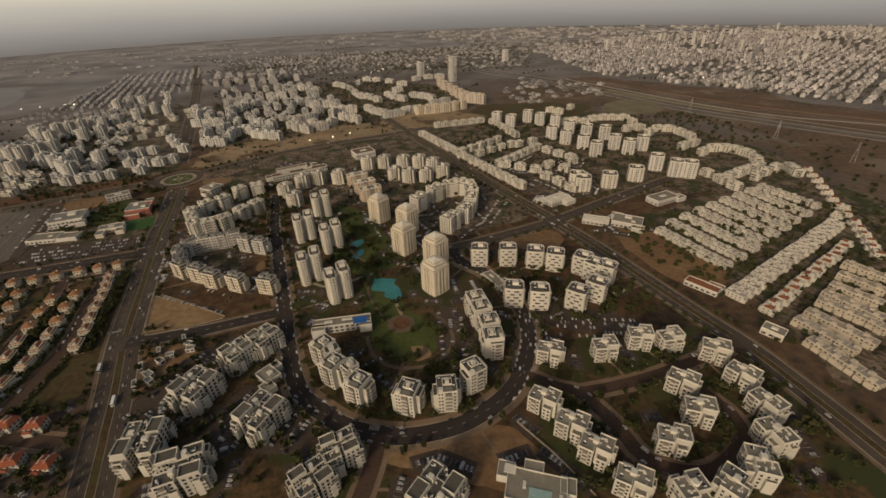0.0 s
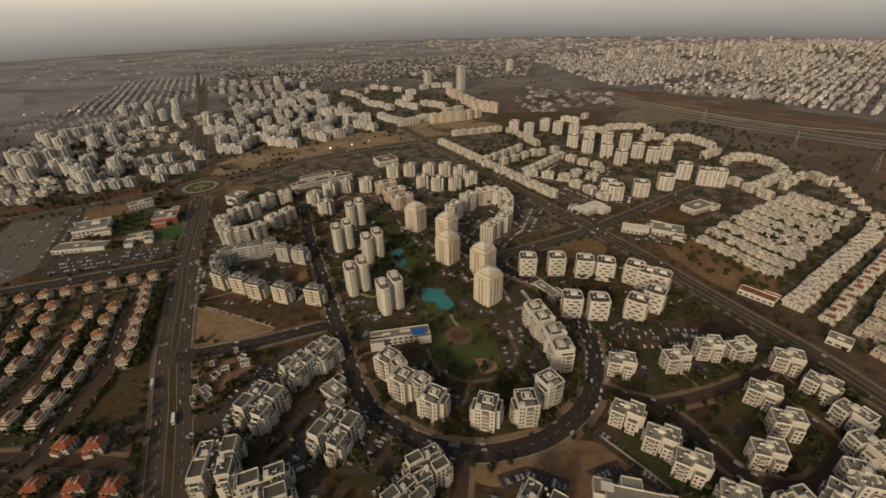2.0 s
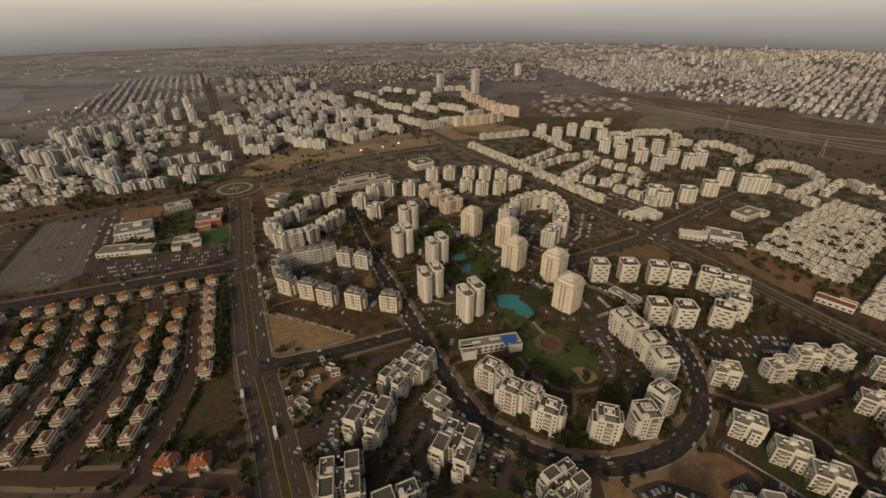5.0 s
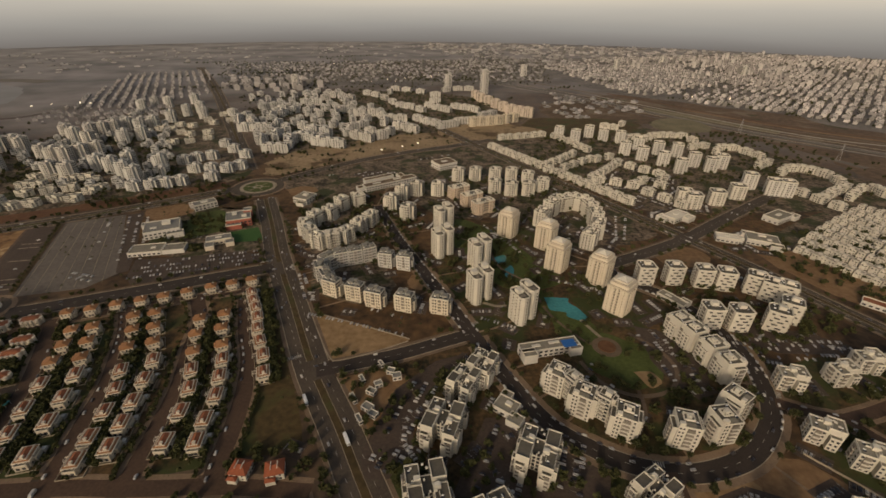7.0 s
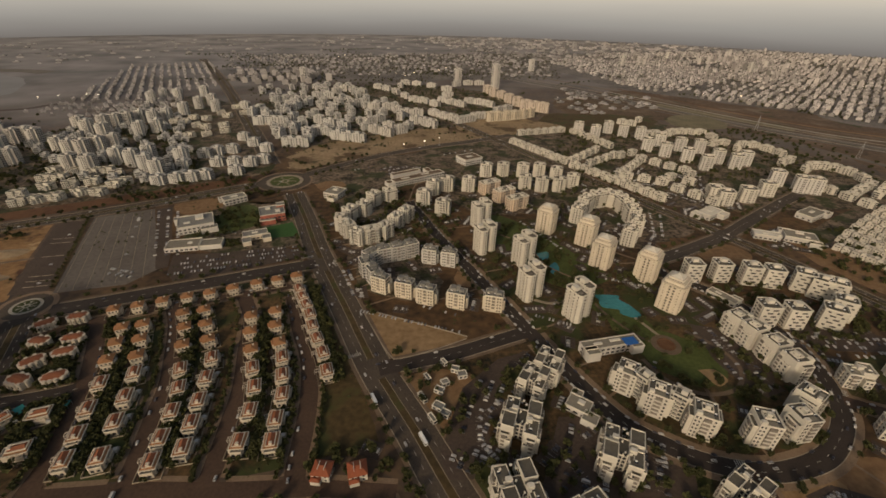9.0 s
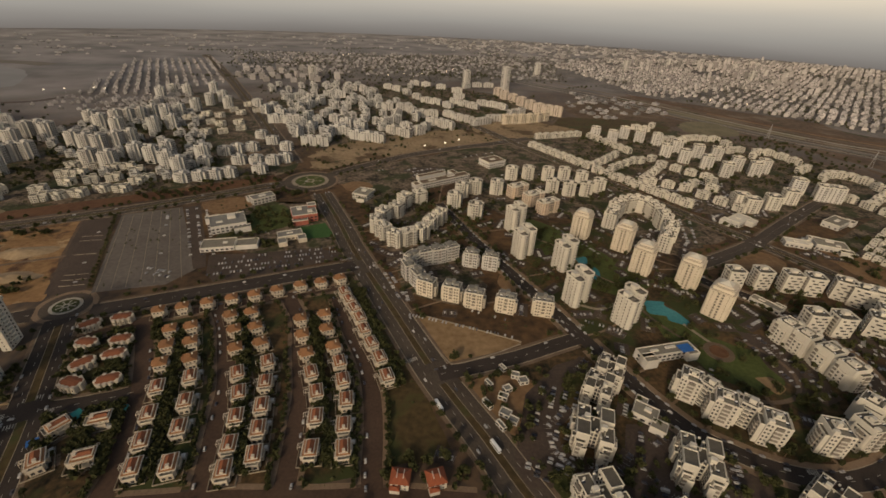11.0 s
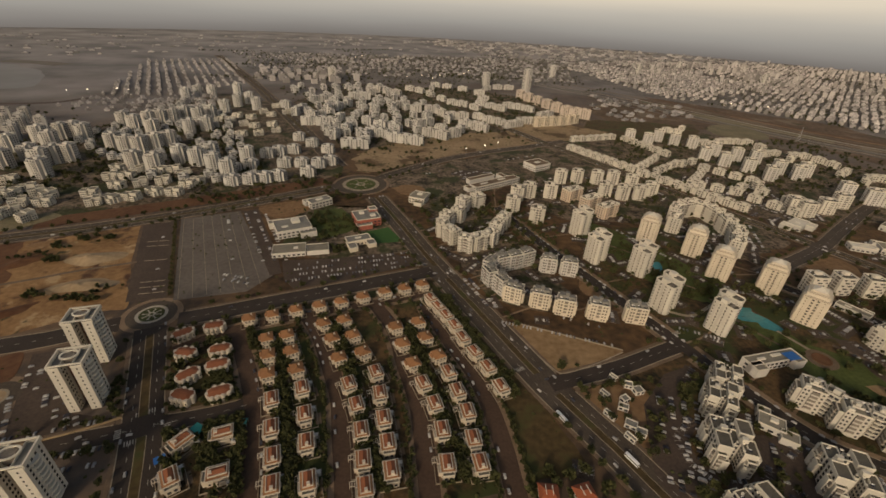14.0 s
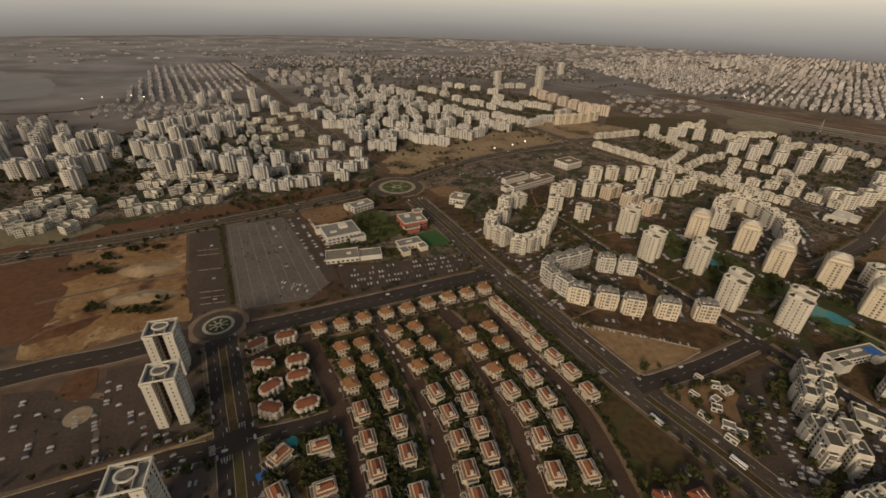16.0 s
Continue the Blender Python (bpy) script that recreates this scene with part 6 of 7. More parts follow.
# ---- low public buildings ----
def hall(name, label, category, w, d, h, wall, roofmat, spot, extra=(), holes=()):
    """A low flat-roofed building with parapet, a window band, wings and roof boxes."""
    root = thing(name, label, category)
    body_of(root, [(0, 0, w, d, h), *[(x, y, sx, sy, hh) for x, y, sx, sy, hh in extra]], 0, wall, roofmat, 0.8)
    bm = bmesh.new()
    n = max(2, int(w / 4))
    for f in range(max(1, int(h / 3.4))):
        for s in (-1, 1):
            for i in range(n):
                box(bm, -w / 2 + w * (i + 0.5) / n, s * d / 2, 1.0 + 3.3 * f, w / n * 0.6, 0.16, 1.6)
            for i in range(max(1, int(d / 5))):
                k = max(1, int(d / 5))
                box(bm, s * w / 2, -d / 2 + d * (i + 0.5) / k, 1.0 + 3.3 * f, 0.16, 2.2, 1.6)
    part("glazing", bm, GLASS, root, "band of dark windows", "stuff")
    bm = bmesh.new()
    for x, y, sx, sy, sz in holes:
        box(bm, x, y, h + 0.1, sx, sy, sz)
    if holes:
        part("roof_equipment", bm, PARAPET, root, "pale roof lights and plant boxes", "stuff")
    x, y, a = spot
    root.matrix_basis = pose(x, y, 0, 0, 0, a)
    FOOT.append((x, y, max(w, d) * 0.55))
    return root


civic = hall("community_centre", "low grey-roofed community centre with stepped wings", "public building", 30, 17, 6, PALE, ROOF, (42, 122, -16),
             [(-16, 7, 9, 9, 5), (15.5, 5, 8, 9, 5.4), (-2, 11, 10, 6, 6.6)], [(-6, 0, 1.6, 4, 0.8), (12, -3, 1.6, 4, 0.8), (-14, 7, 6, 5, 0.5)])
bm = bmesh.new()
box(bm, 2, -4, 6.1, 11, 7, 0.5)
part("skylight", bm, mat("green_skylight", (0.25, 0.36, 0.33), 0.3, vary=0.15, scale=0.3), civic, "pale green skylight")
school = hall("school", "long low school with grey roof and a blue awning", "school", 44, 9, 7, PALE, ROOF, (-80, 256, 8), [(-17, -5, 10, 8, 7), (18, -4.5, 9, 7, 6.5)], [(-10, 0, 6, 2, 1), (4, 1, 8, 2, 1)])
bm = bmesh.new()
box(bm, 14, -2.5, 7.9, 10, 7.5, 0.25)
part("awning", bm, BLUE, school, "bright blue awning")
hall("school", "two-wing northern school with pale flat roofs", "school", 78, 13, 7, PALE, PAVE, (-204, 598, 29), [(-6, 24, 44, 9, 6), (26, 15, 9, 16, 6), (-40, 4, 14, 10, 5)], [(-20, 0, 12, 3, 1), (12, 1, 12, 3, 1)])
hall("sports_hall", "pale box-shaped sports hall with a flat roof", "sports hall", 32, 26, 9, PALE, PAVE, (-122, 674, 28), (), [(0, 0, 10, 6, 0.6)])
hall("clubhouse", "white two-storey clubhouse with terraces beside the avenue", "public building", 20, 22, 7, WHITE, ROOF, (-310, 548, -25), [(4, -14, 10, 8, 4), (-9, 5, 8, 10, 5)], [(0, 2, 6, 5, 2)])
hall("town_hall", "pale white public building with curved terraces", "public building", 34, 28, 8, PALE, SLATE, (-446, 468, 22), [(-14, 16, 14, 8, 6), (12, -16, 16, 8, 5)], [(4, 4, 8, 8, 2.5), (-8, -4, 6, 3, 1)])
hall("depot", "low grey depot building beside parked cars", "depot", 30, 18, 4, PALE, ROOF, (-441, 424, 8), [(26, -2, 20, 14, 4)], [(6, 0, 4, 3, 1)])
hall("courtyard_school", "pale courtyard school beside a green pitch", "school", 24, 12, 5, CREAM, SLATE, (-378, 442, 20), [(-9, -11, 8, 12, 4), (10, -10, 8, 10, 4)], [(0, 0, 6, 2, 1)])
hall("red_brick_building", "red brick building with white roof frames", "public building", 26, 24, 9, BRICKRED, SLATE, (-372, 488, 18), [(-6, -14, 16, 7, 5), (10, 10, 9, 9, 11)], [(-4, 4, 5, 4, 2), (6, -5, 5, 4, 2)])
hall("market_hall", "pale hall with a sloped roof behind trees", "hall", 26, 14, 7, PALE, SLATE, (-428, 534, 35), [(-10, 9, 10, 8, 5)], [(0, 0, 8, 4, 1)])
hall("nursery", "low grey nursery with rounded roof parts beside the crescent", "nursery", 14, 11, 4.5, PALE, ROOF, (-121, 207, -40), [(9, -6, 9, 8, 4.2), (-4, 8, 7, 6, 4)], [(1, 1, 4, 3, 1.5)])
hall("low_shop", "single-storey shop row with a dusty roof", "shop", 24, 9, 4, PALE, ROOF, (44, 309, -62), [(8, 6, 8, 6, 3.6)], [(-4, 0, 5, 2, 0.8)])
hall("school", "low pale school with joined flat roofs", "school", 30, 16, 6, PALE, PARAPET, (139, 470, 30), [(-16, 6, 12, 12, 5), (8, -12, 14, 8, 5)], [(0, 0, 6, 4, 1)])
hall("clinic", "low white clinic with two wings", "public building", 22, 13, 5, PALE, PARAPET, (165, 414, -25), [(12, 4, 9, 9, 4.5)], [(0, 0, 4, 3, 1)])
hall("shopping_centre", "low shopping centre with white roof parts", "shop", 30, 20, 6, PALE, ROOF, (199, 406, -30), [(-12, 10, 12, 8, 5), (12, -12, 12, 8, 5)], [(0, 4, 7, 4, 1.4), (6, -4, 4, 3, 1)])
hall("sports_hall", "pale hall beside the station road", "hall", 34, 18, 6, PALE, ROOF, (262, 461, 25), [(18, -8, 12, 10, 5)], [(0, 0, 8, 4, 1)])
hall("kiosk", "small white corner building beside the diagonal road", "kiosk", 14, 10, 5, WHITE, ROOF, (236, 230, -50), (), [(0, 0, 4, 3, 1)])
hall("play_hall", "low hall with a rust-red roof", "hall", 26, 10, 4, PALE, TILE, (216, 288, -50), [(8, 7, 12, 6, 3.5)], ())
# site cabins and small sheds near the crescent
for x, y, a, w, d in ((-216, 221, -62, 9, 3.2), (-206.5, 213.5, -35, 8, 6), (-203, 208, -35, 7, 5), (-211, 205, -62, 8, 3.2), (-193, 243, -20, 6, 5), (-189, 238, 10, 7, 6), (-212, 237, -62, 7, 3), (-200, 250, -60, 6, 3), (-205, 226, -30, 7, 5), (-201, 232, 20, 6, 5)):
    hall("site_cabin", "small white flat-roofed cabin on sandy ground", "cabin", w * 0.85, d * 0.85, 2.6, PALE, SLATE, (x, y, a))

# ---- the far town, as one mesh each: too many and too small to count ----
def box_cloud(name, arr, material, label, parent=None):
    """Many standing boxes with a smaller roof box, joined: x, y, width, depth, height, turn."""
    verts, faces = [], []
    for x, y, sx, sy, h, t in arr:
        c, s = math.cos(t), math.sin(t)
        for z0, z1, k in ((-0.5, h, 1.0), (h, h + 2.4, 0.35)):
            b = len(verts)
            for z in (z0, z1):
                for p, q in ((-1, -1), (1, -1), (1, 1), (-1, 1)):
                    u, v = p * sx / 2 * k, q * sy / 2 * k
                    verts.append((x + u * c - v * s, y + u * s + v * c, z))
            faces += [(b + 4, b + 5, b + 6, b + 7), (b, b + 1, b + 5, b + 4), (b + 1, b + 2, b + 6, b + 5), (b + 2, b + 3, b + 7, b + 6), (b + 3, b, b + 4, b + 7)]
    ob = raw(name, verts, faces, material, parent)
    return tagged(ob, label=label, category="buildings", kind="stuff")


def inside(x, y, poly):
    hit = False
    for (x0, y0), (x1, y1) in zip(poly, poly[1:] + poly[:1]):
        if (y0 > y) != (y1 > y) and x < (x1 - x0) * (y - y0) / (y1 - y0) + x0:
            hit = not hit
    return hit


def fill(poly, step_u, step_v, turn, size, height, keep, seed, jitter=0.2, deep=None):
    """Building places on a turned street grid inside a plan outline."""
    r = random.Random(seed)
    c, s = math.cos(radians(turn)), math.sin(radians(turn))
    cx, cy = sum(p[0] for p in poly) / len(poly), sum(p[1] for p in poly) / len(poly)
    reach = max(math.hypot(p[0] - cx, p[1] - cy) for p in poly)
    out = []
    for i in range(-int(reach / step_u) - 1, int(reach / step_u) + 2):
        for j in range(-int(reach / step_v) - 1, int(reach / step_v) + 2):
            u, v = (i + r.uniform(-jitter, jitter)) * step_u, (j + r.uniform(-jitter, jitter)) * step_v
            x, y = cx + u * c - v * s, cy + u * s + v * c
            q = noise.noise((x * 0.004, y * 0.004, seed))
            if r.random() < keep * (1 + 1.2 * q) and inside(x, y, poly) and math.hypot(x + 180, y - 120) < 3280:
                h = r.uniform(*height) * (1 + 0.5 * noise.noise((x * 0.003, y * 0.003, seed + 5)))
                out.append((x, y, r.uniform(*size), r.uniform(*deep) if deep else r.uniform(*size) * 0.8, max(3, h), radians(turn + r.uniform(-4, 4))))
    return out


# Far walls: cool, low-contrast haze put into the base colour, tone varied per building.
def hazed_far_material(name, color):
    m = mat(name, color, 0.9, vary=0.2, scale=0.004, fine=14, coords="World")
    n, l = m.node_tree.nodes, m.node_tree.links
    geo, mul, mix = n.new("ShaderNodeNewGeometry"), n.new("ShaderNodeMapRange"), n.new("ShaderNodeMix")
    mul.inputs["To Min"].default_value, mul.inputs["To Max"].default_value = 0.40, 1.25
    mix.data_type, mix.blend_type = "RGBA", "MULTIPLY"
    mix.inputs["Factor"].default_value = 1.0
    b = n["Principled BSDF"]
    old = b.inputs["Base Color"].links[0].from_socket
    l.new(geo.outputs["Random Per Island"], mul.inputs["Value"])
    l.new(old, mix.inputs["A"]), l.new(mul.outputs["Result"], mix.inputs["B"]), l.new(mix.outputs["Result"], b.inputs["Base Color"])
    return m


FARTOWN = hazed_far_material("hazed_town_walls", (0.40, 0.376, 0.36))
FARDIM = hazed_far_material("dim_hazed_walls", (0.31, 0.295, 0.288))
CITY = [(404, 1965), (812, 2356), (2700, 2625), (1500, 1450), (822, 900), (764, 1037), (649, 1137), (485, 1340)]
sheet("ground_far_city", [(430, 1330), (649, 1120), (764, 1020), (770, 900), (1000, 700), (1500, 560), (3000, 1600), (2700, 2650), (812, 2400), (380, 1980)], 0.07, FARCITY, "dark streets and yards of the far city", 20, "structure", 80)
sheet("ground_waste_east", [(150, 1000), (170, 1150), (440, 1310), (640, 1110), (755, 1010), (770, 900), (1000, 700), (1300, 500), (1000, 250), (640, 330), (520, 560), (530, 700), (470, 850), (330, 945)], 0.045, WASTE, "dark waste land along the highway", 14, "structure", 82)
sheet("ground_far_town", [(-560, 1500), (-640, 1760), (-520, 2080), (480, 2300), (330, 1600), (-100, 1500), (-327, 1480)], 0.075, FARCITY, "dark ground of the scattered far town", 20, "structure", 81)
box_cloud("far_city", fill(CITY, 17, 22, 42, (9, 19), (4, 9), 0.72, 1, 0.22, (7, 11)), FARTOWN, "dense hazy far city of pale blocks")
box_cloud("far_city_towers", fill([(900, 1500), (700, 2100), (1900, 2550), (2200, 2100), (1250, 1350)], 62, 58, 44, (11, 17), (16, 28), 0.30, 31, 0.35), FARTOWN, "taller pale blocks rising from the far city")
box_cloud("far_city_low", fill([(501, 1369), (783, 1420), (972, 1668), (677, 1811), (470, 1640)], 12, 17, 40, (5, 9), (3, 6), 0.5, 32, 0.3), FARDIM, "low houses of the far city among dark trees")
box_cloud("far_city_edge", fill([(2700, 2625), (1500, 1450), (822, 900), (1400, 600), (3600, 2300)], 13, 30, 42, (9, 15), (4, 7.5), 0.85, 9, 0.12, (7, 10)), FARTOWN, "pale streets of the far city's edge")
box_cloud("far_city_back", fill([(404, 1965), (812, 2356), (2700, 2625), (2900, 2900), (1200, 3300), (0, 3300), (-100, 2900)], 34, 46, 20, (12, 28), (4, 10), 0.42, 3, 0.35), FARDIM, "scattered dim blocks far behind the city")
box_cloud("far_rows", fill([(-981, 1124), (-1155, 1737), (-928, 1851), (-729, 1350), (-833, 1154)], 9.5, 22, 114, (5.0, 7.5), (3, 4.5), 1.0, 4, 0.16), FARTOWN, "far straight rows of low houses")
box_cloud("far_estate", fill([(-760, 1180), (-830, 1130), (-980, 1100), (-1000, 1000), (-850, 960), (-700, 1050)], 12, 22, 40, (6, 10), (3, 6), 0.7, 14, 0.2), FARTOWN, "far estate of low houses")
box_cloud("far_town", fill([(-900, 1950), (-1000, 2100), (512, 2344), (300, 1560), (-327, 1563), (-714, 1418)], 17, 22, 15, (6, 13), (2.5, 6), 0.42, 5, 0.35), FARDIM, "scattered far town beyond the apartment quarters")
box_cloud("far_blocks", fill([(-720, 1400), (-560, 1330), (-420, 1420), (-520, 1600), (-760, 1620)], 34, 36, 20, (12, 18), (12, 19), 0.7, 6), FARTOWN, "far pale apartment blocks")
box_cloud("far_sheds", fill([(225, 1339), (467, 1163), (367, 1000), (200, 1000), (152, 1132)], 30, 26, 30, (9, 20), (3, 6), 0.4, 7, 0.35), FARDIM, "far low industrial sheds")
box_cloud("far_plain", fill([(-2600, 1500), (-2200, 2400), (-500, 3250), (1500, 3000), (0, 2500), (-1000, 2200), (-1600, 1500)], 40, 52, 10, (8, 22), (2.5, 4.5), 0.2, 8, 0.4), FARDIM, "scattered hazy buildings on the far plain")
box_cloud("far_west", fill([(-1600, 700), (-1500, 1000), (-1050, 950), (-950, 800), (-1000, 560), (-1400, 500)], 42, 42, 25, (12, 19), (7, 20), 0.55, 10), FARTOWN, "pale western blocks in the haze")


def infill(proto, poly, step_u, step_v, turn, keep, seed, margin, k=(1, 1, 1), most=200):
    """Blocks set into the gaps of a quarter, clear of the other buildings and of the roads."""
    spots = []
    for x, y, _, _, _, a in fill(poly, step_u, step_v, turn, (10, 14), (6, 11), keep, seed, 0.3):
        q = np.array((x, y))
        near_road = min(float(np.min(np.linalg.norm(line - q, axis=1))) - half for line, half in LINES.values())
        if len(spots) < most and near_road > 9 and all(math.hypot(x - f[0], y - f[1]) > margin for f in FOOT) and all(math.hypot(x - f[0], y - f[1]) > margin for f in spots):
            spots.append((x, y, math.degrees(a) + 90 * (len(spots) % 2)))
    place(proto, spots, k, 9)


infill(mid_block(4, 17, 12, HAZEWHITE, "white four-storey block among the middle quarter's rows", "middle infill", "terrace_block", dark=False), [(-620, 1300), (-300, 1400), (60, 1290), (160, 1080), (60, 985), (-120, 930), (-290, 840), (-400, 760), (-470, 870)], 25, 27, 25, 0.55, 11, 20, most=75)
infill(mid_block(3, 13, 11, HAZEWHITE, "low white villa with a flat roof", "western infill", "villa", dark=False), [(-470, 640), (-470, 720), (-560, 950), (-650, 1120), (-790, 1090), (-830, 780), (-720, 650), (-600, 580)], 19, 20, 20, 0.6, 12, 17.5, (0.9, 0.9, 0.9), 90)
infill(mid_block(8, 16, 14, PALE, "pale eight-storey tower of a western cluster", "western infill towers", "tower_block"), [(-860, 850), (-900, 690), (-1010, 640), (-1080, 760), (-1000, 900)], 27, 26, 25, 0.7, 21, 20, most=26)
# single far towers
place(mid_block(22, 22, 20, PALE, "tall slim cream tower under haze", "far towers", dark=False), [(48, 1330, 20)])
place(mid_block(13, 22, 18, PALE, "tall pale tower under haze", "far towers", dark=False), [(-48, 1440, 20), (255, 1700, 10), (-511, 1430, 10), (700, 1900, 20), (985, 2060, 30), (1120, 1700, 20)])
# the highway and fields beyond the eastern quarter
for name, pts, w, m, lab in (
        ("road_highway", [(60, 1700), (146, 1509), (345, 1207), (503, 910), (627, 755), (720, 650), (900, 480)], 26, LOT, "grey far highway"),
        ("road_highway_east", [(368, 1291), (596, 869), (770, 725), (1000, 560)], 7, STONE, "pale far service road"),
        ("road_far_parallel", [(240, 1560), (412, 1270), (575, 950), (700, 800), (800, 715), (980, 560)], 9, PAVE, "pale far parallel road"),
        ("road_embankment", [(520, 1090), (640, 900), (760, 780), (900, 650)], 12, RUST, "reddish embankment beyond the highway"),
        ("ground_pale_strip", [(530, 709), (545, 672), (557, 636)], 16, LOT, "pale yard beside the railway"),
        ("road_highway_shoulder", [(40, 1690), (126, 1499), (325, 1197), (485, 898), (608, 742), (700, 636), (880, 466)], 3.5, STONE, "pale edge of the far highway"),
        ("road_highway_median", [(66, 1702), (152, 1511), (350, 1210), (508, 912), (632, 757), (725, 652), (905, 482)], 2.5, STONE, "pale median of the far highway"),
        ("road_highway_lane", [(180, 1530), (372, 1230), (530, 925), (655, 770), (745, 668), (925, 500)], 5, KERB, "pale shoulder of the far highway"),
        ("road_slip", [(250, 1240), (430, 960), (560, 780), (650, 690)], 7, LOT, "pale slip road"),
        ("ground_dust_east", [(420, 1110), (520, 960), (590, 860)], 40, DRYGRASS, "pale dusty ground beside the highway"),
        ("road_railway", [(420, 1330), (640, 930), (830, 770), (1100, 600)], 10, REDSOIL, "far railway cutting"),
        ("road_plain", [(-2600, 900), (-1700, 1000), (-1100, 1020), (-980, 1100)], 16, PARKING, "far road with lamps"),
        ("ground_far_sand", [(-420, 2050), (-200, 2080), (60, 2010)], 90, LOT, "far strip of pale fields"),
        ("ground_far_sand_west", [(-1500, 1600), (-1400, 1590), (-1310, 1560)], 60, LOT, "far pale field"),
        ("ground_verge_north", [(-700, 486), (-560, 548), (-430, 612)], 26, REDSOIL, "reddish verge beyond the cross road"),
        ("ground_verge_east", [(-330, 672), (-200, 742), (-90, 800)], 9, SCRUB, "scrub verge")):
    bm = bmesh.new()
    strip(bm, smooth(pts, 8), w / 2, -w / 2, -0.2, 0.05 + 0.01 * len(name) / 10)
    part(name, bm, m, None, lab, "structure")
sheet("ground_far_reservoir", [(-1800, 1650), (-1500, 1560), (-1300, 1440), (-1180, 1180), (-1500, 1100), (-1900, 1300)], 0.06, mat("dull_water", (0.10, 0.10, 0.105), 0.5, vary=0.2, scale=0.004, coords="World"), "dull grey far fields and reservoir", 30)
# dark woods and scrub far off
sheet("ground_dark_field", [(40, 900), (130, 1010), (330, 960), (250, 860), (120, 840)], 0.05, SCRUB, "dark ploughed field", 14)

# ---- yards between the blocks: foot paths and parking pads ----
PADS = []     # centre, turn, bays in the row
ry = random.Random(23)
QUARTER = [f for f in FOOT if -300 < f[0] < 215 and 108 < f[1] < 640 and f[2] > 7.5]
ALL_LINES = np.concatenate([line for line, half in LINES.values()])


def lines_gap(x, y):
    q = np.array((x, y))
    return min(float(np.min(np.linalg.norm(line - q, axis=1))) - half for line, half in LINES.values())


KEEP_OFF = [(-35, 258, 30), (-205, 285, 30), (-235, 285, 26), (-52, 306, 22), (-90, 375, 24), (-60, 330, 24), (-352, 455, 24), (-110, 355, 14)]
paths, pads, marks = bmesh.new(), bmesh.new(), bmesh.new()
for x, y, r in QUARTER:
    q = np.array((x, y))
    hit = ALL_LINES[int(np.argmin(np.linalg.norm(ALL_LINES - q, axis=1)))]
    L = float(np.linalg.norm(hit - q))
    if 16 < L < 75:
        mid = (q + hit) / 2 + np.array((ry.uniform(-4, 4), ry.uniform(-4, 4)))
        strip(paths, smooth([tuple(q), tuple(mid), tuple(hit)], 5), 0.9, -0.9, -0.2, 0.10 + 0.0006 * (len(PADS) % 40))
    for _ in range(9):
        t = ry.uniform(0, 6.283)
        d = r + ry.uniform(4, 9)
        px, py = x + d * math.cos(t), y + d * math.sin(t)
        n = ry.randint(4, 8)
        a = t + math.pi / 2
        ends = [(px + k * n * 1.35 * math.cos(a), py + k * n * 1.35 * math.sin(a)) for k in (-1, 0, 1)]
        if all(lines_gap(*e) > 4.5 for e in ends) and all(math.hypot(e[0] - f[0], e[1] - f[1]) > f[2] + 0.5 for e in ends for f in FOOT if abs(e[0] - f[0]) < 40) and all(math.hypot(px - f[0], py - f[1]) > f[2] for f in KEEP_OFF) and all(math.hypot(px - w[0], py - w[1]) > 13 for w in PADS):
            PADS.append((px, py, a, n))
            z = 0.148 + 0.0011 * (len(PADS) % 30)
            box(pads, px, py, -0.2, n * 2.7 + 1.0, 10.5, z + 0.2, a)
            for k in range(n + 1):
                o = (k - n / 2) * 2.7
                box(marks, px + o * math.cos(a), py + o * math.sin(a), z - 0.05, 0.14, 4.8, 0.065, a)
part("pavement_yard_paths", paths, PATH, None, "tan foot paths between blocks and streets", "structure")
lots = tagged(part("parking_pads", pads, PARKING, None, "dark parking pads between the blocks", "stuff"), category="parking")
part("bay_lines", marks, PAINT, lots, "", "stuff")
# ---- trees ----
def crown_mesh(seed, rx=2.3, rz=1.9, n=190, leaf=0.85, base=1.9):
    """Leaf clumps scattered through an uneven crown: many small tilted triangles."""
    r = random.Random(seed)
    lobes = [(r.uniform(-0.5, 0.5) * rx, r.uniform(-0.5, 0.5) * rx, r.uniform(-0.3, 0.5) * rz, r.uniform(0.45, 0.7)) for _ in range(5)]
    v, f = [], []
    for i in range(n):
        lx, ly, lz, k = lobes[i % 5]
        d = Vector((r.gauss(0, 1), r.gauss(0, 1), r.gauss(0, 1))).normalized() * r.uniform(0.55, 1.0)
        c = Vector((lx + d.x * rx * k, ly + d.y * rx * k, base + rz + lz + d.z * rz * k))
        a = Vector((r.gauss(0, 1), r.gauss(0, 1), r.gauss(0, 0.6))).normalized() * leaf
        b = a.cross(Vector((r.gauss(0, 1), r.gauss(0, 1), r.gauss(0, 1)))).normalized() * leaf * r.uniform(0.6, 1.0)
        m = len(v)
        v += [c - a * 0.6 - b * 0.3, c + a * 0.6 - b * 0.4, c + a * 0.2 + b * 0.7, c - a * 0.5 + b * 0.4]
        f.append((m, m + 1, m + 2, m + 3))
    return v, f


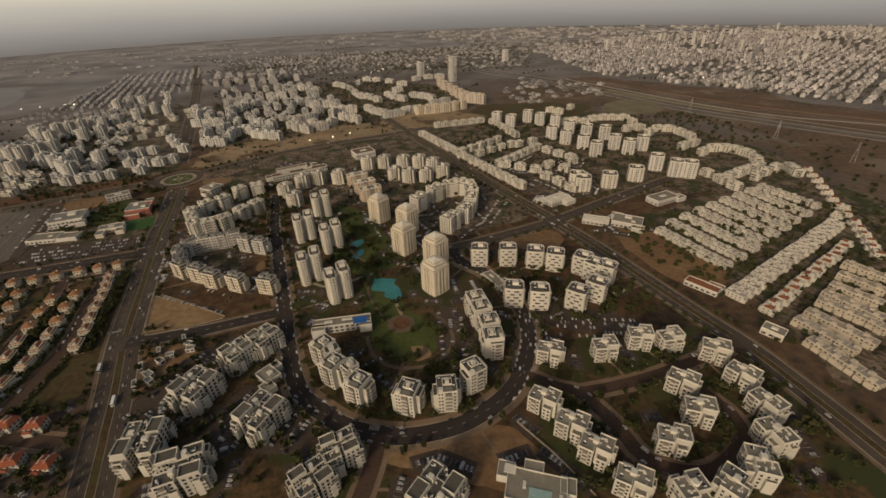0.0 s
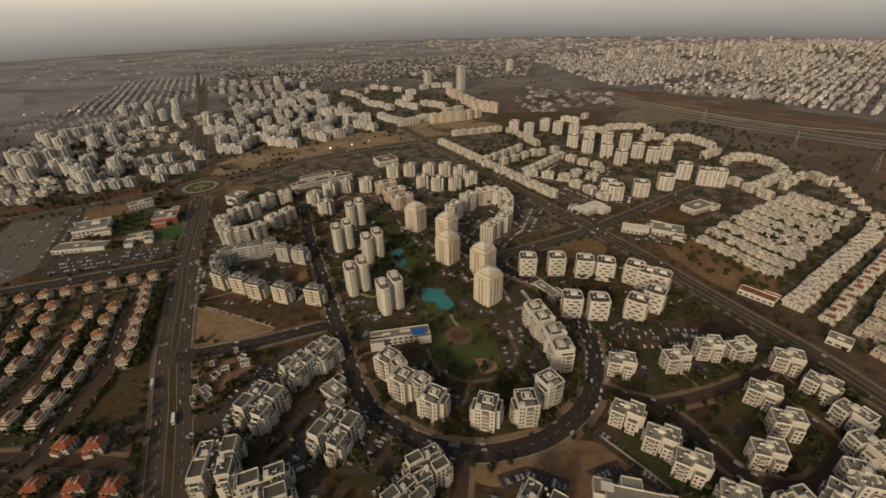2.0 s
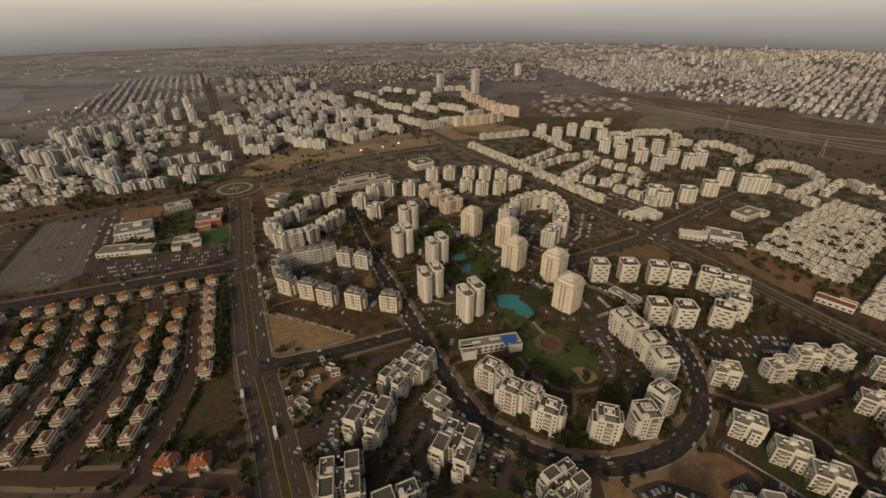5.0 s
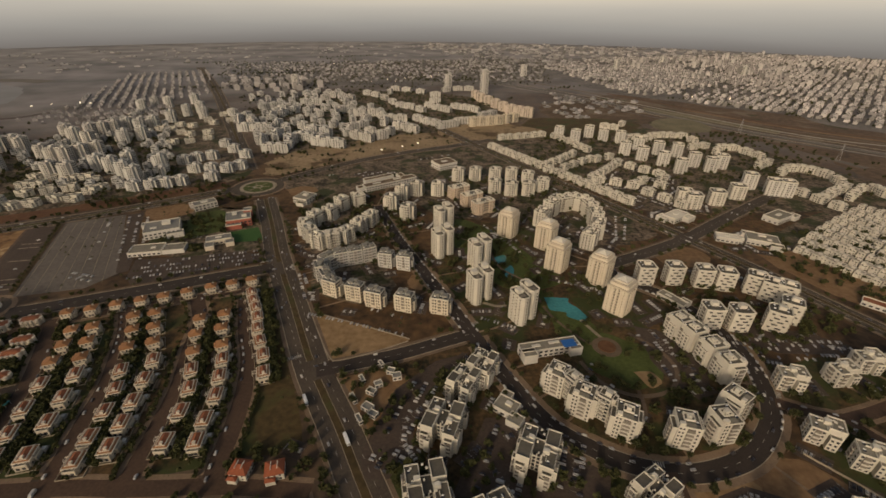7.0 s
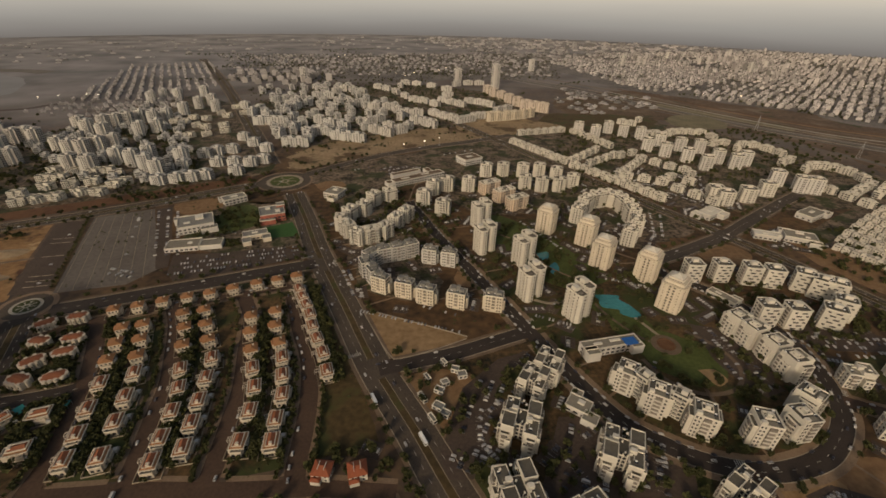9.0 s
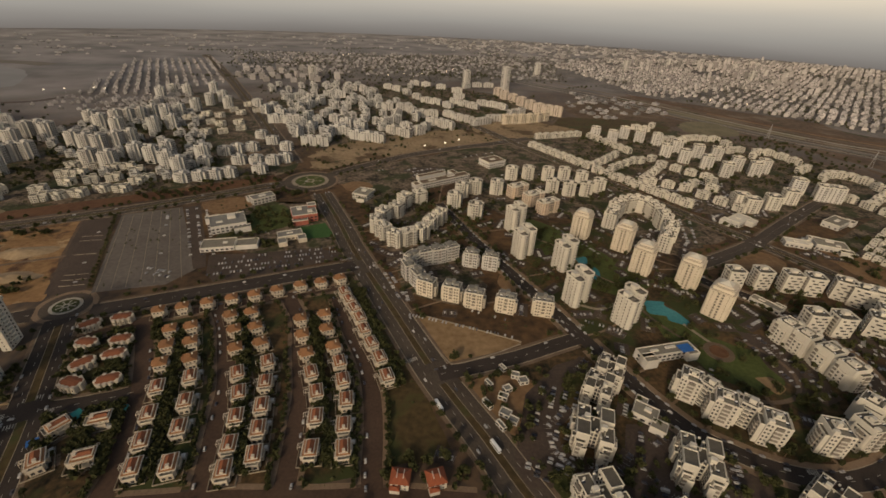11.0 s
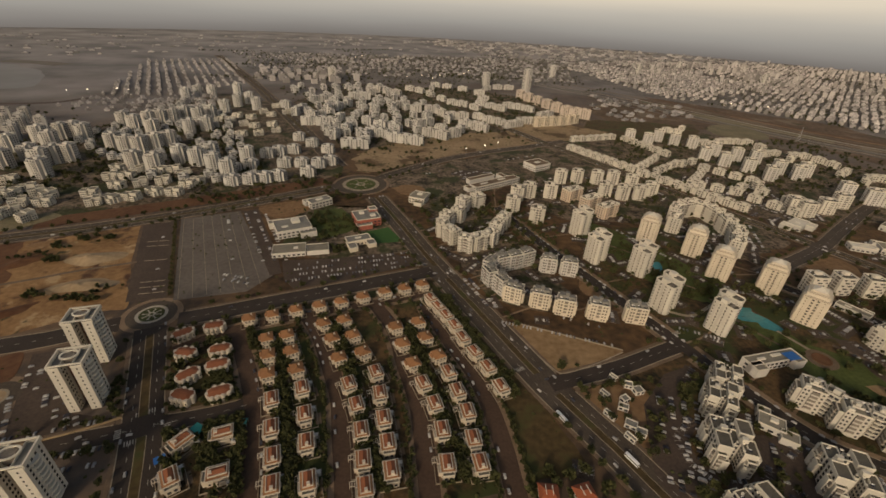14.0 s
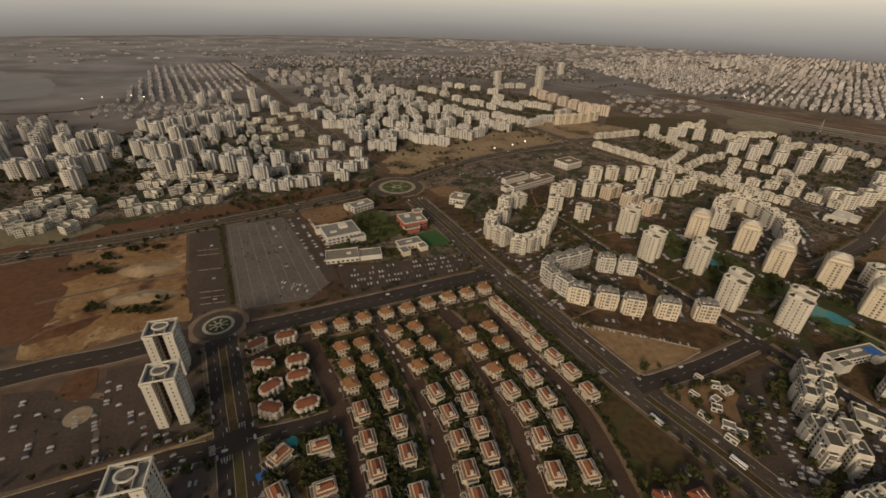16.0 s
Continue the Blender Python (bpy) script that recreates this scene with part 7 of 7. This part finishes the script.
def tree(seed, height=1.0):
    root = thing("tree", "small dark green street tree with an uneven crown", "tree", "street trees")
    v, f = crown_mesh(seed)
    ob = raw("crown", v, f, LEAF, root)
    bm = bmesh.new()
    for z0, z1, r0, r1 in ((0, 1.6, 0.22, 0.16), (1.6, 3.4, 0.16, 0.08)):
        lo = [bm.verts.new((r0 * math.cos(t), r0 * math.sin(t), z0)) for t in np.linspace(0, 2 * math.pi, 7)[:-1]]
        hi = [bm.verts.new((r1 * math.cos(t) + 0.1 * z1 / 3, r1 * math.sin(t), z1)) for t in np.linspace(0, 2 * math.pi, 7)[:-1]]
        for i in range(6):
            bm.faces.new((lo[i], lo[(i + 1) % 6], hi[(i + 1) % 6], hi[i]))
    for t in (0.4, 2.5, 4.4):
        box(bm, 0.5 * math.cos(t), 0.5 * math.sin(t), 2.2, 0.12, 0.12, 1.6, t, 0.5)
    part("trunk", bm, BARK, root)
    return root


ROADLINES = [(smooth(pts, 6), width / 2) for width, sort, pts in ROADS.values()]


def road_gap(x, y):
    """Metres from the nearest road's edge."""
    p = np.array((x, y))
    return min(float(np.min(np.linalg.norm(line - p, axis=1))) - half for line, half in ROADLINES)


FEET = np.array(FOOT)


def clear(x, y, margin=0.0):
    return float(np.min(np.hypot(FEET[:, 0] - x, FEET[:, 1] - y) - FEET[:, 2])) > margin - 2.0


WET = [(-35, 258, 11), (-30, 235, 13), (-52, 250, 7), (-14, 238, 8), (-205, 285, 22), (-235, 280, 18), (-52, 306, 16), (-90, 386, 9), (-85, 364, 9), (-352, 455, 20), (-525, 335, 24), (-384, 601, 32)]
rt = random.Random(5)
near_trees, far_trees = [], []


def add_tree(x, y, size, near=True, margin=-3.0, gap=0.6):
    if any(math.hypot(x - a, y - b) < c for a, b, c in WET) or not clear(x, y, margin) or road_gap(x, y) < gap:
        return
    (near_trees if near else far_trees).append((x, y, size, rt.uniform(0, 360)))


# along the streets
for name in ("avenue", "crescent_road", "west_road", "tower_road", "tower_road_west", "triangle_road", "diagonal_road", "station_road", "cross_road", "cross_road_east", "garden_street", "garden_lane", "house_lane"):
    width, sort, pts = ROADS[name]
    line = smooth(pts, 10)
    n = normals2(line)
    acc = 0.0
    for i in range(1, len(line)):
        acc += float(np.linalg.norm(line[i] - line[i - 1]))
        if acc > 7.5:
            acc = 0.0
            for s in (-1, 1):
                if rt.random() < 0.62 and -720 < line[i][0] < 420 and 60 < line[i][1] < 700:
                    q = line[i] + n[i] * s * (width / 2 + rt.uniform(2.4, 5.5))
                    add_tree(q[0], q[1], rt.uniform(0.8, 1.35), True, -6.0)
# garden shrubs along the house streets
for name in ("house_street", "house_street_2", "house_street_3", "house_street_4"):
    width, sort, pts = ROADS[name]
    line = smooth(pts, 14)
    n = normals2(line)
    for i in range(len(line)):
        for s in (-1, 1):
            if rt.random() < 0.75 and line[i][1] > 150:
                q = line[i] + n[i] * s * (width / 2 + rt.uniform(1.6, 4.5))
                add_tree(q[0], q[1], rt.uniform(0.45, 0.85), False, -7.0, 0.4)
# dark hedges and garden trees between the backs of the houses
for a, b in (((-425, 300), (-396, 188)), ((-388, 316), (-352, 186)), ((-334, 310), (-309, 190)), ((-303, 344), (-270, 240)), ((-448, 314), (-420, 190)), ((-462, 300), (-440, 205))):
    for k in range(230):
        u = rt.random()
        add_tree(a[0] + (b[0] - a[0]) * u + rt.gauss(0, 2.0), a[1] + (b[1] - a[1]) * u + rt.gauss(0, 2), rt.uniform(0.7, 1.2), k < 10, -6.0)
for x, y, a in FRAMED + [(f[0], f[1], 0) for f in FOOT if -500 < f[0] < -300 and 240 < f[1] < 365]:
    for _ in range(3):
        t = rt.uniform(0, 6.28)
        add_tree(x + 7.6 * math.cos(t), y + 8.4 * math.sin(t), rt.uniform(0.5, 0.9), False, -9.0)
# parks, greens and the gardens between blocks
for poly, count, near in (([(-80, 335), (-20, 270), (0, 240), (-20, 214), (-50, 224), (-66, 260)], 22, True), ([(-120, 440), (-80, 420), (-60, 340), (-90, 335), (-110, 370)], 30, True),
                          ([(-450, 520), (-340, 500), (-330, 440), (-440, 440)], 34, True), ([(-330, 560), (-200, 560), (-160, 480), (-170, 380), (-260, 390), (-300, 470)], 130, False),
                          ([(-170, 620), (60, 640), (60, 480), (-30, 440), (-150, 480)], 90, False), ([(-150, 470), (-60, 450), (0, 310), (-90, 280), (-140, 330)], 62, False),
                          ([(-220, 250), (-120, 255), (-90, 190), (-40, 130), (-200, 140)], 70, False), ([(-100, 240), (-60, 180), (0, 165), (50, 200), (40, 280), (20, 300), (0, 215)], 48, False),
                          ([(30, 360), (150, 330), (170, 260), (60, 240)], 90, False), ([(60, 215), (210, 230), (215, 120), (60, 110)], 95, False),
                          ([(-500, 320), (-440, 310), (-420, 190), (-480, 180)], 70, False), ([(-300, 190), (-210, 190), (-210, 120), (-310, 130)], 60, False),
                          ([(200, 420), (460, 440), (480, 300), (230, 210)], 170, False), ([(100, 540), (420, 600), (560, 700), (500, 860), (100, 860), (0, 700)], 280, False),
                          ([(-700, 1000), (-500, 640), (-900, 500), (-900, 800)], 420, False), ([(-640, 1300), (-400, 700), (-100, 900), (120, 1250), (-300, 1400)], 520, False),
                          ([(-400, 690), (-90, 870), (-80, 790), (-370, 660)], 12, False),
                          ([(430, 700), (700, 640), (640, 480), (440, 420)], 36, False), ([(-600, 600), (-400, 640), (-380, 560), (-560, 520)], 60, False), ([(190, 410), (245, 320), (230, 290), (190, 330)], 22, False),
                          ([(-1500, 1000), (-900, 1000), (-900, 500), (-1500, 300)], 120, False), ([(-1000, 2100), (500, 2300), (300, 1500), (-700, 1400)], 700, False), ([(500, 1600), (2600, 2600), (900, 800), (700, 1050)], 900, False)):
    xs, ys = [p[0] for p in poly], [p[1] for p in poly]
    made = 0
    for _ in range(count * 6):
        x, y = rt.uniform(min(xs), max(xs)), rt.uniform(min(ys), max(ys))
        if made < count * 2.2 and inside(x, y, poly):
            made += 1
            add_tree(x, y, rt.uniform(0.7, 1.5), near)
for x, y, r, count in ((-638, 416, 6, 14), (-620, 362, 5, 12), (-596, 357, 5, 8), (-588, 356, 5, 8), (-577, 354, 6, 10), (-648, 436, 7, 10), (-637, 455, 8, 10), (-617, 454, 8, 9), (-664, 420, 9, 8), (-570, 365, 8, 6),
                       (-396, 426, 7, 16), (-396, 556, 9, 22), (-418, 488, 8, 18), (-424, 500, 7, 12), (-408, 432, 6, 10), (-430, 455, 6, 8), (-500, 250, 10, 14), (-506, 272, 8, 12)):
    for _ in range(count):
        add_tree(x + rt.gauss(0, r * 0.6), y + rt.gauss(0, r * 0.45), rt.uniform(0.6, 1.3), False, -14.0)
for u in np.linspace(0.02, 0.98, 22):
    add_tree(-571.3 + 51.5 * u, 496 - 139 * u, rt.uniform(0.5, 0.9), False, -14.0)
# hedges and dark tree lines across the far plain
for _ in range(34):
    a, d = rt.uniform(0.6, 2.1), rt.uniform(1300, 2300)
    cx, cy, turn = -180 + d * math.cos(a), 120 + d * math.sin(a), rt.uniform(-0.4, 0.6)
    for k in range(rt.randint(10, 26)):
        far_trees.append((cx + k * 13 * math.cos(turn) + rt.gauss(0, 5), cy + k * 11 * math.sin(turn) + rt.gauss(0, 5), rt.uniform(1.0, 1.9), rt.uniform(0, 360)))
near_trees.sort(key=lambda q: q[1])
protos = [tree(s) for s in (1, 2, 3)]
rest = near_trees[200:] + far_trees
for i, (x, y, s, a) in enumerate(near_trees[:200]):
    p = protos[i % 3]
    m = pose(x, y, 0, 0, 0, a)
    if i < 3:
        p.matrix_basis = m @ Matrix.Diagonal((s, s, s, 1))
    else:
        p.scale = (s, s, s * 0.9)
        copy_thing(p, m)
# the rest: low-cost crowns in one mesh
base = [crown_mesh(s, n=44, leaf=1.45) for s in (11, 12, 13, 14)]
V, F = [], []
for i, (x, y, s, a) in enumerate(rest):
    v, f = base[i % 4]
    c, d = math.cos(radians(a)) * s, math.sin(radians(a)) * s
    o = len(V)
    V += [(x + p.x * c - p.y * d, y + p.x * d + p.y * c, max(0.05, (p.z - 1.4) * s)) for p in v]
    F += [tuple(o + k for k in q) for q in f]
tagged(raw("tree_cover", V, F, LEAF), label="dark green trees and shrubs among the buildings", category="trees", kind="stuff")
# low hedges and weeds: clumps hugging the ground
V, F = [], []
for _ in range(9000):
    x, y = rt.uniform(-700, 480), rt.uniform(110, 900)
    if noise.noise((x * 0.02, y * 0.02, 3)) < 0.05 or road_gap(x, y) < 0.5 or (x < -540 and 300 < y < 520) or inside(x, y, [(-262, 312), (-176, 278), (-232, 250)]):
        continue
    s = rt.uniform(0.5, 1.6)
    o, a = len(V), rt.uniform(0, 6.3)
    for k in range(6):
        t = a + k * 1.047
        V.append((x + s * math.cos(t) * rt.uniform(0.6, 1.2), y + s * math.sin(t) * rt.uniform(0.6, 1.2), 0.02))
    V.append((x, y, s * rt.uniform(0.5, 1.1)))
    F += [(o + k, o + (k + 1) % 6, o + 6) for k in range(6)]
tagged(raw("scrub", V, F, LEAF), label="low dry shrubs and weeds on the bare ground", category="shrubs", kind="stuff")

# ---- cars ----
def car(paint, label, van=False):
    """A car: lower body, cabin, dark glass and four wheels; parts only where they show."""
    L, W = (4.4, 1.7) if van else (3.1, 1.35)
    root = thing("van" if van else "car", label, "van" if van else "car", "parked and driving cars")
    bm = bmesh.new()
    box(bm, 0, 0, 0.3, L, W, 0.62 if not van else 1.2, 0, 0.97)
    box(bm, -0.15, 0, 0.9 if not van else 1.5, L * (0.56 if not van else 0.86), W * 0.9, 0.5, 0, 0.82)
    bmesh.ops.bevel(bm, geom=[e for e in bm.edges], offset=0.06, segments=1, affect="EDGES")
    part("body", bm, paint, root)
    bm = bmesh.new()
    box(bm, -0.15, 0, 0.98 if not van else 1.45, L * (0.565 if not van else 0.87), W * 0.905, 0.3, 0, 0.9)
    part("glazing", bm, GLASS, root, "dark car windows")
    return root


rc = random.Random(9)
CARS = []     # x, y, turn


def along_road(name, gap, fill_rate, off, lo=0.0, hi=1.0, flip=False):
    width, sort, pts = ROADS[name]
    line = smooth(pts, 10)
    n = normals2(line)
    length = np.r_[0, np.cumsum(np.linalg.norm(np.diff(line, axis=0), axis=1))]
    s = lo * length[-1]
    while s < hi * length[-1]:
        if rc.random() < fill_rate:
            x, y = np.interp(s, length, line[:, 0]), np.interp(s, length, line[:, 1])
            k = min(len(line) - 2, int(np.searchsorted(length, s)))
            d = line[k + 1] - line[k]
            o = off + rc.uniform(-0.2, 0.2)
            CARS.append((x + n[k][0] * o, y + n[k][1] * o, math.degrees(math.atan2(d[1], d[0])) + (180 if off > 0 else 0)))
        s += gap * rc.uniform(0.9, 1.2)


for name, off, gap, rate in (("crescent_road", 5.3, 6, 0.55), ("crescent_road", -5.3, 6, 0.5), ("crescent_road", 1.8, 30, 0.5), ("crescent_road", -1.8, 30, 0.5), ("triangle_road", 4.6, 7, 0.35),
                             ("house_street", 3.4, 9, 0.4), ("house_street_2", -3.4, 9, 0.5), ("house_street_3", 3.4, 9, 0.5), ("house_street_4", -3.4, 8, 0.55), ("house_lane", 2.8, 12, 0.4),
                             ("garden_street", 3.4, 8, 0.5), ("garden_street", -3.4, 8, 0.4), ("tower_road", 9.4, 8, 0.5), ("tower_road", -9.4, 9, 0.3), ("tower_road", 5.0, 30, 0.5), ("tower_road", -5.0, 30, 0.5),
                             ("avenue", 8.6, 26, 0.5), ("avenue", -8.6, 26, 0.5), ("avenue", 4.6, 30, 0.5), ("avenue", -4.6, 30, 0.5), ("diagonal_road", 5.4, 26, 0.5), ("diagonal_road", -5.4, 26, 0.5),
                             ("west_road", 4.0, 40, 0.5), ("west_road", -4.0, 34, 0.5), ("cross_road", 6.0, 40, 0.5), ("cross_road", -6.0, 40, 0.5), ("cross_road_east", 3.5, 40, 0.5), ("station_road", 3.0, 22, 0.5), ("station_road", -3.0, 22, 0.5),
                             ("tower_road_west", 2.8, 20, 0.4), ("avenue_far", 6.0, 40, 0.5), ("avenue_far", -6.0, 40, 0.5)):
    along_road(name, gap, rate, off)


def bays(x0, y0, x1, y1, rate, turn=90.0, pitch=2.7):
    """A row of parking bays from one point to another."""
    L = math.hypot(x1 - x0, y1 - y0)
    a = math.atan2(y1 - y0, x1 - x0)
    for i in range(int(L / pitch)):
        if rc.random() < rate:
            u = (i + 0.5) * pitch / L
            x, y = x0 + (x1 - x0) * u, y0 + (y1 - y0) * u
            if clear(x, y, -6):
                CARS.append((x, y, math.degrees(a) + turn + rc.uniform(-3, 3) + rc.choice((0, 180))))


# lots between the western flats
for k in range(5):
    bays(-206 + 5.5 * k, 170, -176 + 7.5 * k, 236 - 2 * k, 0.42)
for k in range(6):
    bays(-150 + 11 * k, 150, -128 + 10 * k, 198 - 2 * k, 0.5)
# inside the crescent, at the eastern yard and along its back
for k in range(3):
    bays(-2 + 7 * k, 216 + 2 * k, -6 + 9 * k, 272 - 4 * k, 0.55)
for k in range(5):
    bays(46 + 4 * k, 262 - 5 * k, 150 - 2 * k, 250 - 5 * k, 0.28)
bays(-70, 215, -50, 245, 0.5), bays(-62, 212, -42, 224, 0.4), bays(-128, 300, -96, 283, 0.6), bays(-10, 330, -60, 352, 0.5), bays(4, 320, -40, 345, 0.4), bays(-66, 400, -96, 470, 0.5), bays(-20, 396, 0, 440, 0.5)
bays(-262, 312, -182, 280, 0.65), bays(-262, 330, -278, 375, 0.7), bays(-268, 332, -284, 380, 0.5), bays(-214, 316, -182, 300, 0.5)
for px, py, a, n in PADS:
    for k in range(n):
        if rc.random() < 0.72:
            o = (k - (n - 1) / 2) * 2.7
            CARS.append((px + o * math.cos(a), py + o * math.sin(a), math.degrees(a) + 90 + rc.uniform(-3, 3)))
# market lots
for k in range(4):
    bays(-436 + 2 * k, 374 + 9 * k, -330 + 1 * k, 396 + 8 * k, 0.55)
for k in range(3):
    bays(-505 + 9 * k, 512 + 3 * k, -458 + 9 * k, 400 + 3 * k, 0.45)
bays(-520, 500, -475, 372, 0.12), bays(-545, 490, -500, 368, 0.06), bays(-575, 480, -535, 365, 0.06), bays(-492, 388, -462, 378, 0.6), bays(-490, 380, -462, 371, 0.6)
# below the slab towers
for k in range(6):
    bays(-574 + 10 * k, 290 - 9 * k, -562 + 10 * k, 262 - 7 * k, 0.35)
for k in range(5):
    bays(-612 + 11 * k, 274 - 3 * k, -596 + 11 * k, 232, 0.3)
bays(-556, 228, -500, 240, 0.4), bays(-545, 213, -492, 222, 0.5), bays(-540, 205, -492, 212, 0.5)
# horseshoe yard, garden blocks, northern school
bays(-8, 440, 14, 470, 0.6), bays(4, 432, 20, 455, 0.6), bays(44, 420, 70, 480, 0.6), bays(52, 418, 80, 475, 0.5), bays(52, 186, 72, 150, 0.5), bays(75, 176, 95, 148, 0.4), bays(120, 205, 180, 214, 0.4)
bays(-258, 642, -236, 658, 0.7), bays(-246, 638, -214, 656, 0.6), bays(-300, 640, -270, 655, 0.3), bays(-180, 700, -100, 740, 0.3), bays(-440, 460, -400, 452, 0.4)
KINDS = [car(CARWHITE, "small white car on dusty asphalt"), car(CARSILVER, "small silver grey car on dusty asphalt"), car(CARDARK, "small dark car on dusty asphalt"), car(CARWHITE, "white delivery van on dusty asphalt", True)]
CARS.sort(key=lambda q: q[1])
used = set()
for i, (x, y, a) in enumerate(CARS[:280]):
    k = (3 if i % 23 == 7 else rc.choice((0, 0, 1, 1, 1, 2, 2, 2))) if i > 3 else i
    m = pose(x, y, 0.12, 0, 0, a)
    if k not in used:
        used.add(k)
        KINDS[k].matrix_basis = m
    else:
        copy_thing(KINDS[k], m)
for paint, name, label, part_of in ((CARWHITE, "white_cars", "white cars parked in rows", (0,)), (CARSILVER, "grey_cars", "grey cars parked in rows", (1, 2)), (CARDARK, "dark_cars", "dark cars parked in rows", (3,))):
    bm = bmesh.new()
    for i, (x, y, a) in enumerate(CARS[280:]):
        if i % 4 in part_of:
            t = radians(a)
            box(bm, x, y, 0.25, 3.0, 1.3, 0.55, t, 0.93), box(bm, x - 0.15 * math.cos(t), y - 0.15 * math.sin(t), 0.8, 1.6, 1.15, 0.4, t, 0.75)
    ob = part(name, bm, paint, None, label, "stuff")
    tagged(ob, category="cars")
# buses on the avenue
bus = thing("bus", "white city bus on the avenue", "bus", "buses")
bm = bmesh.new()
box(bm, 0, 0, 0.4, 8.6, 2.0, 2.2, 0, 0.98)
bmesh.ops.bevel(bm, geom=list(bm.edges), offset=0.12, segments=1, affect="EDGES")
part("body", bm, TANK, bus)
bm = bmesh.new()
box(bm, 0, 0, 1.4, 8.64, 2.03, 0.8)
part("glazing", bm, GLASS, bus, "dark bus windows")
for i, (x, y, a) in enumerate(((-246, 222, 114), (-217, 192, -66))):
    if i == 0:
        bus.matrix_basis = pose(x, y, 0.12, 0, 0, a)
    else:
        copy_thing(bus, pose(x, y, 0.12, 0, 0, a))

# ---- power pylons beyond the eastern quarter ----
def pylon():
    root = thing("pylon", "tall grey lattice power pylon", "pylon", "pylons")
    bm = bmesh.new()
    H = 38.0
    bm.free()
    for s in (-1, 1):
        for q in (-1, 1):
            bm = bmesh.new()
            prism(bm, [(-0.18, -0.18), (0.18, -0.18), (0.18, 0.18), (-0.18, 0.18)], 0, H)
            for v in bm.verts:
                w = 3.4 - 3.0 * v.co.z / H
                v.co.x, v.co.y = v.co.x + s * w, v.co.y + q * w
            part("leg", bm, STEEL, root)
    bm = bmesh.new()
    for k in range(6):
        z, w = H * k / 6, 6.8 * (1 - k / 6.6)
        for s in (-1, 1):
            box(bm, 0, s * w / 2, z, w, 0.2, 0.2), box(bm, s * w / 2, 0, z, 0.2, w, 0.2)
    part("lattice", bm, STEEL, root, "", "stuff")
    for z, w in ((24, 15), (30, 12), (36, 9)):
        bm = bmesh.new()
        box(bm, 0, 0, z, w, 0.6, 0.5)
        part("crossarm", bm, STEEL, root)
    return root


place(pylon(), [(547, 679, 40), (571, 559, 40), (620, 460, 40), (500, 860, 40)], (0.75, 0.75, 0.75), reach=4)


def awning(x, y, a, w, d, material, label):
    root = thing("canopy", label, "canopy")
    bm = bmesh.new()
    box(bm, 0, 0, 2.6, w, d, 0.15)
    part("cover", bm, material, root)
    for s in (-1, 1):
        for q in (-1, 1):
            bm = bmesh.new()
            box(bm, s * (w / 2 - 0.2), q * (d / 2 - 0.2), 0, 0.15, 0.15, 2.6)
            part("post", bm, STEEL, root)
    root.matrix_basis = pose(x, y, 0, 0, 0, a)


awning(-464, 210.5, 30, 5.5, 4.5, BLUE, "bright blue garden canopy beside a house")
awning(-452, 228, -35, 7, 5, mat("teal_cover", (0.02, 0.22, 0.20), 0.6), "teal canopy over a small garden pool")
awning(-430, 231, 0, 6, 4, mat("teal_cover_b", (0.03, 0.16, 0.16), 0.6), "dark teal garden canopy")
# far street lamps already lit at dusk
LIT = bpy.data.materials.new("lit_lamp")
LIT.use_nodes = True
LIT.node_tree.nodes["Principled BSDF"].inputs["Emission Color"].default_value = (1.0, 0.85, 0.6, 1)
LIT.node_tree.nodes["Principled BSDF"].inputs["Emission Strength"].default_value = 5.0


def lamp():
    root = thing("street_lamp", "tall street lamp, lit at dusk", "street lamp", "lit lamps")
    bm = bmesh.new()
    box(bm, 0, 0, 0, 0.25, 0.25, 10.0, 0, 0.5)
    part("pole", bm, STEEL, root)
    bm = bmesh.new()
    box(bm, 0, 0, 10.0, 2.4, 1.4, 0.9, 0, 0.7)
    part("lamp_head", bm, LIT, root, "glowing lamp head")
    return root


place(lamp(), [(-222, 738, 0), (-187, 756, 0), (-160, 775, 0), (-290, 1500, 0), (-240, 1540, 0), (-210, 1490, 0), (-180, 1560, 0), (-90, 1620, 0), (-60, 1700, 0), (-30, 1560, 0), (-1010, 1140, 0), (-1040, 1120, 0), (-960, 1160, 0), (-930, 1150, 0), (610, 1210, 0), (700, 1180, 0), (-480, 2010, 0), (-460, 2060, 0)], reach=2)
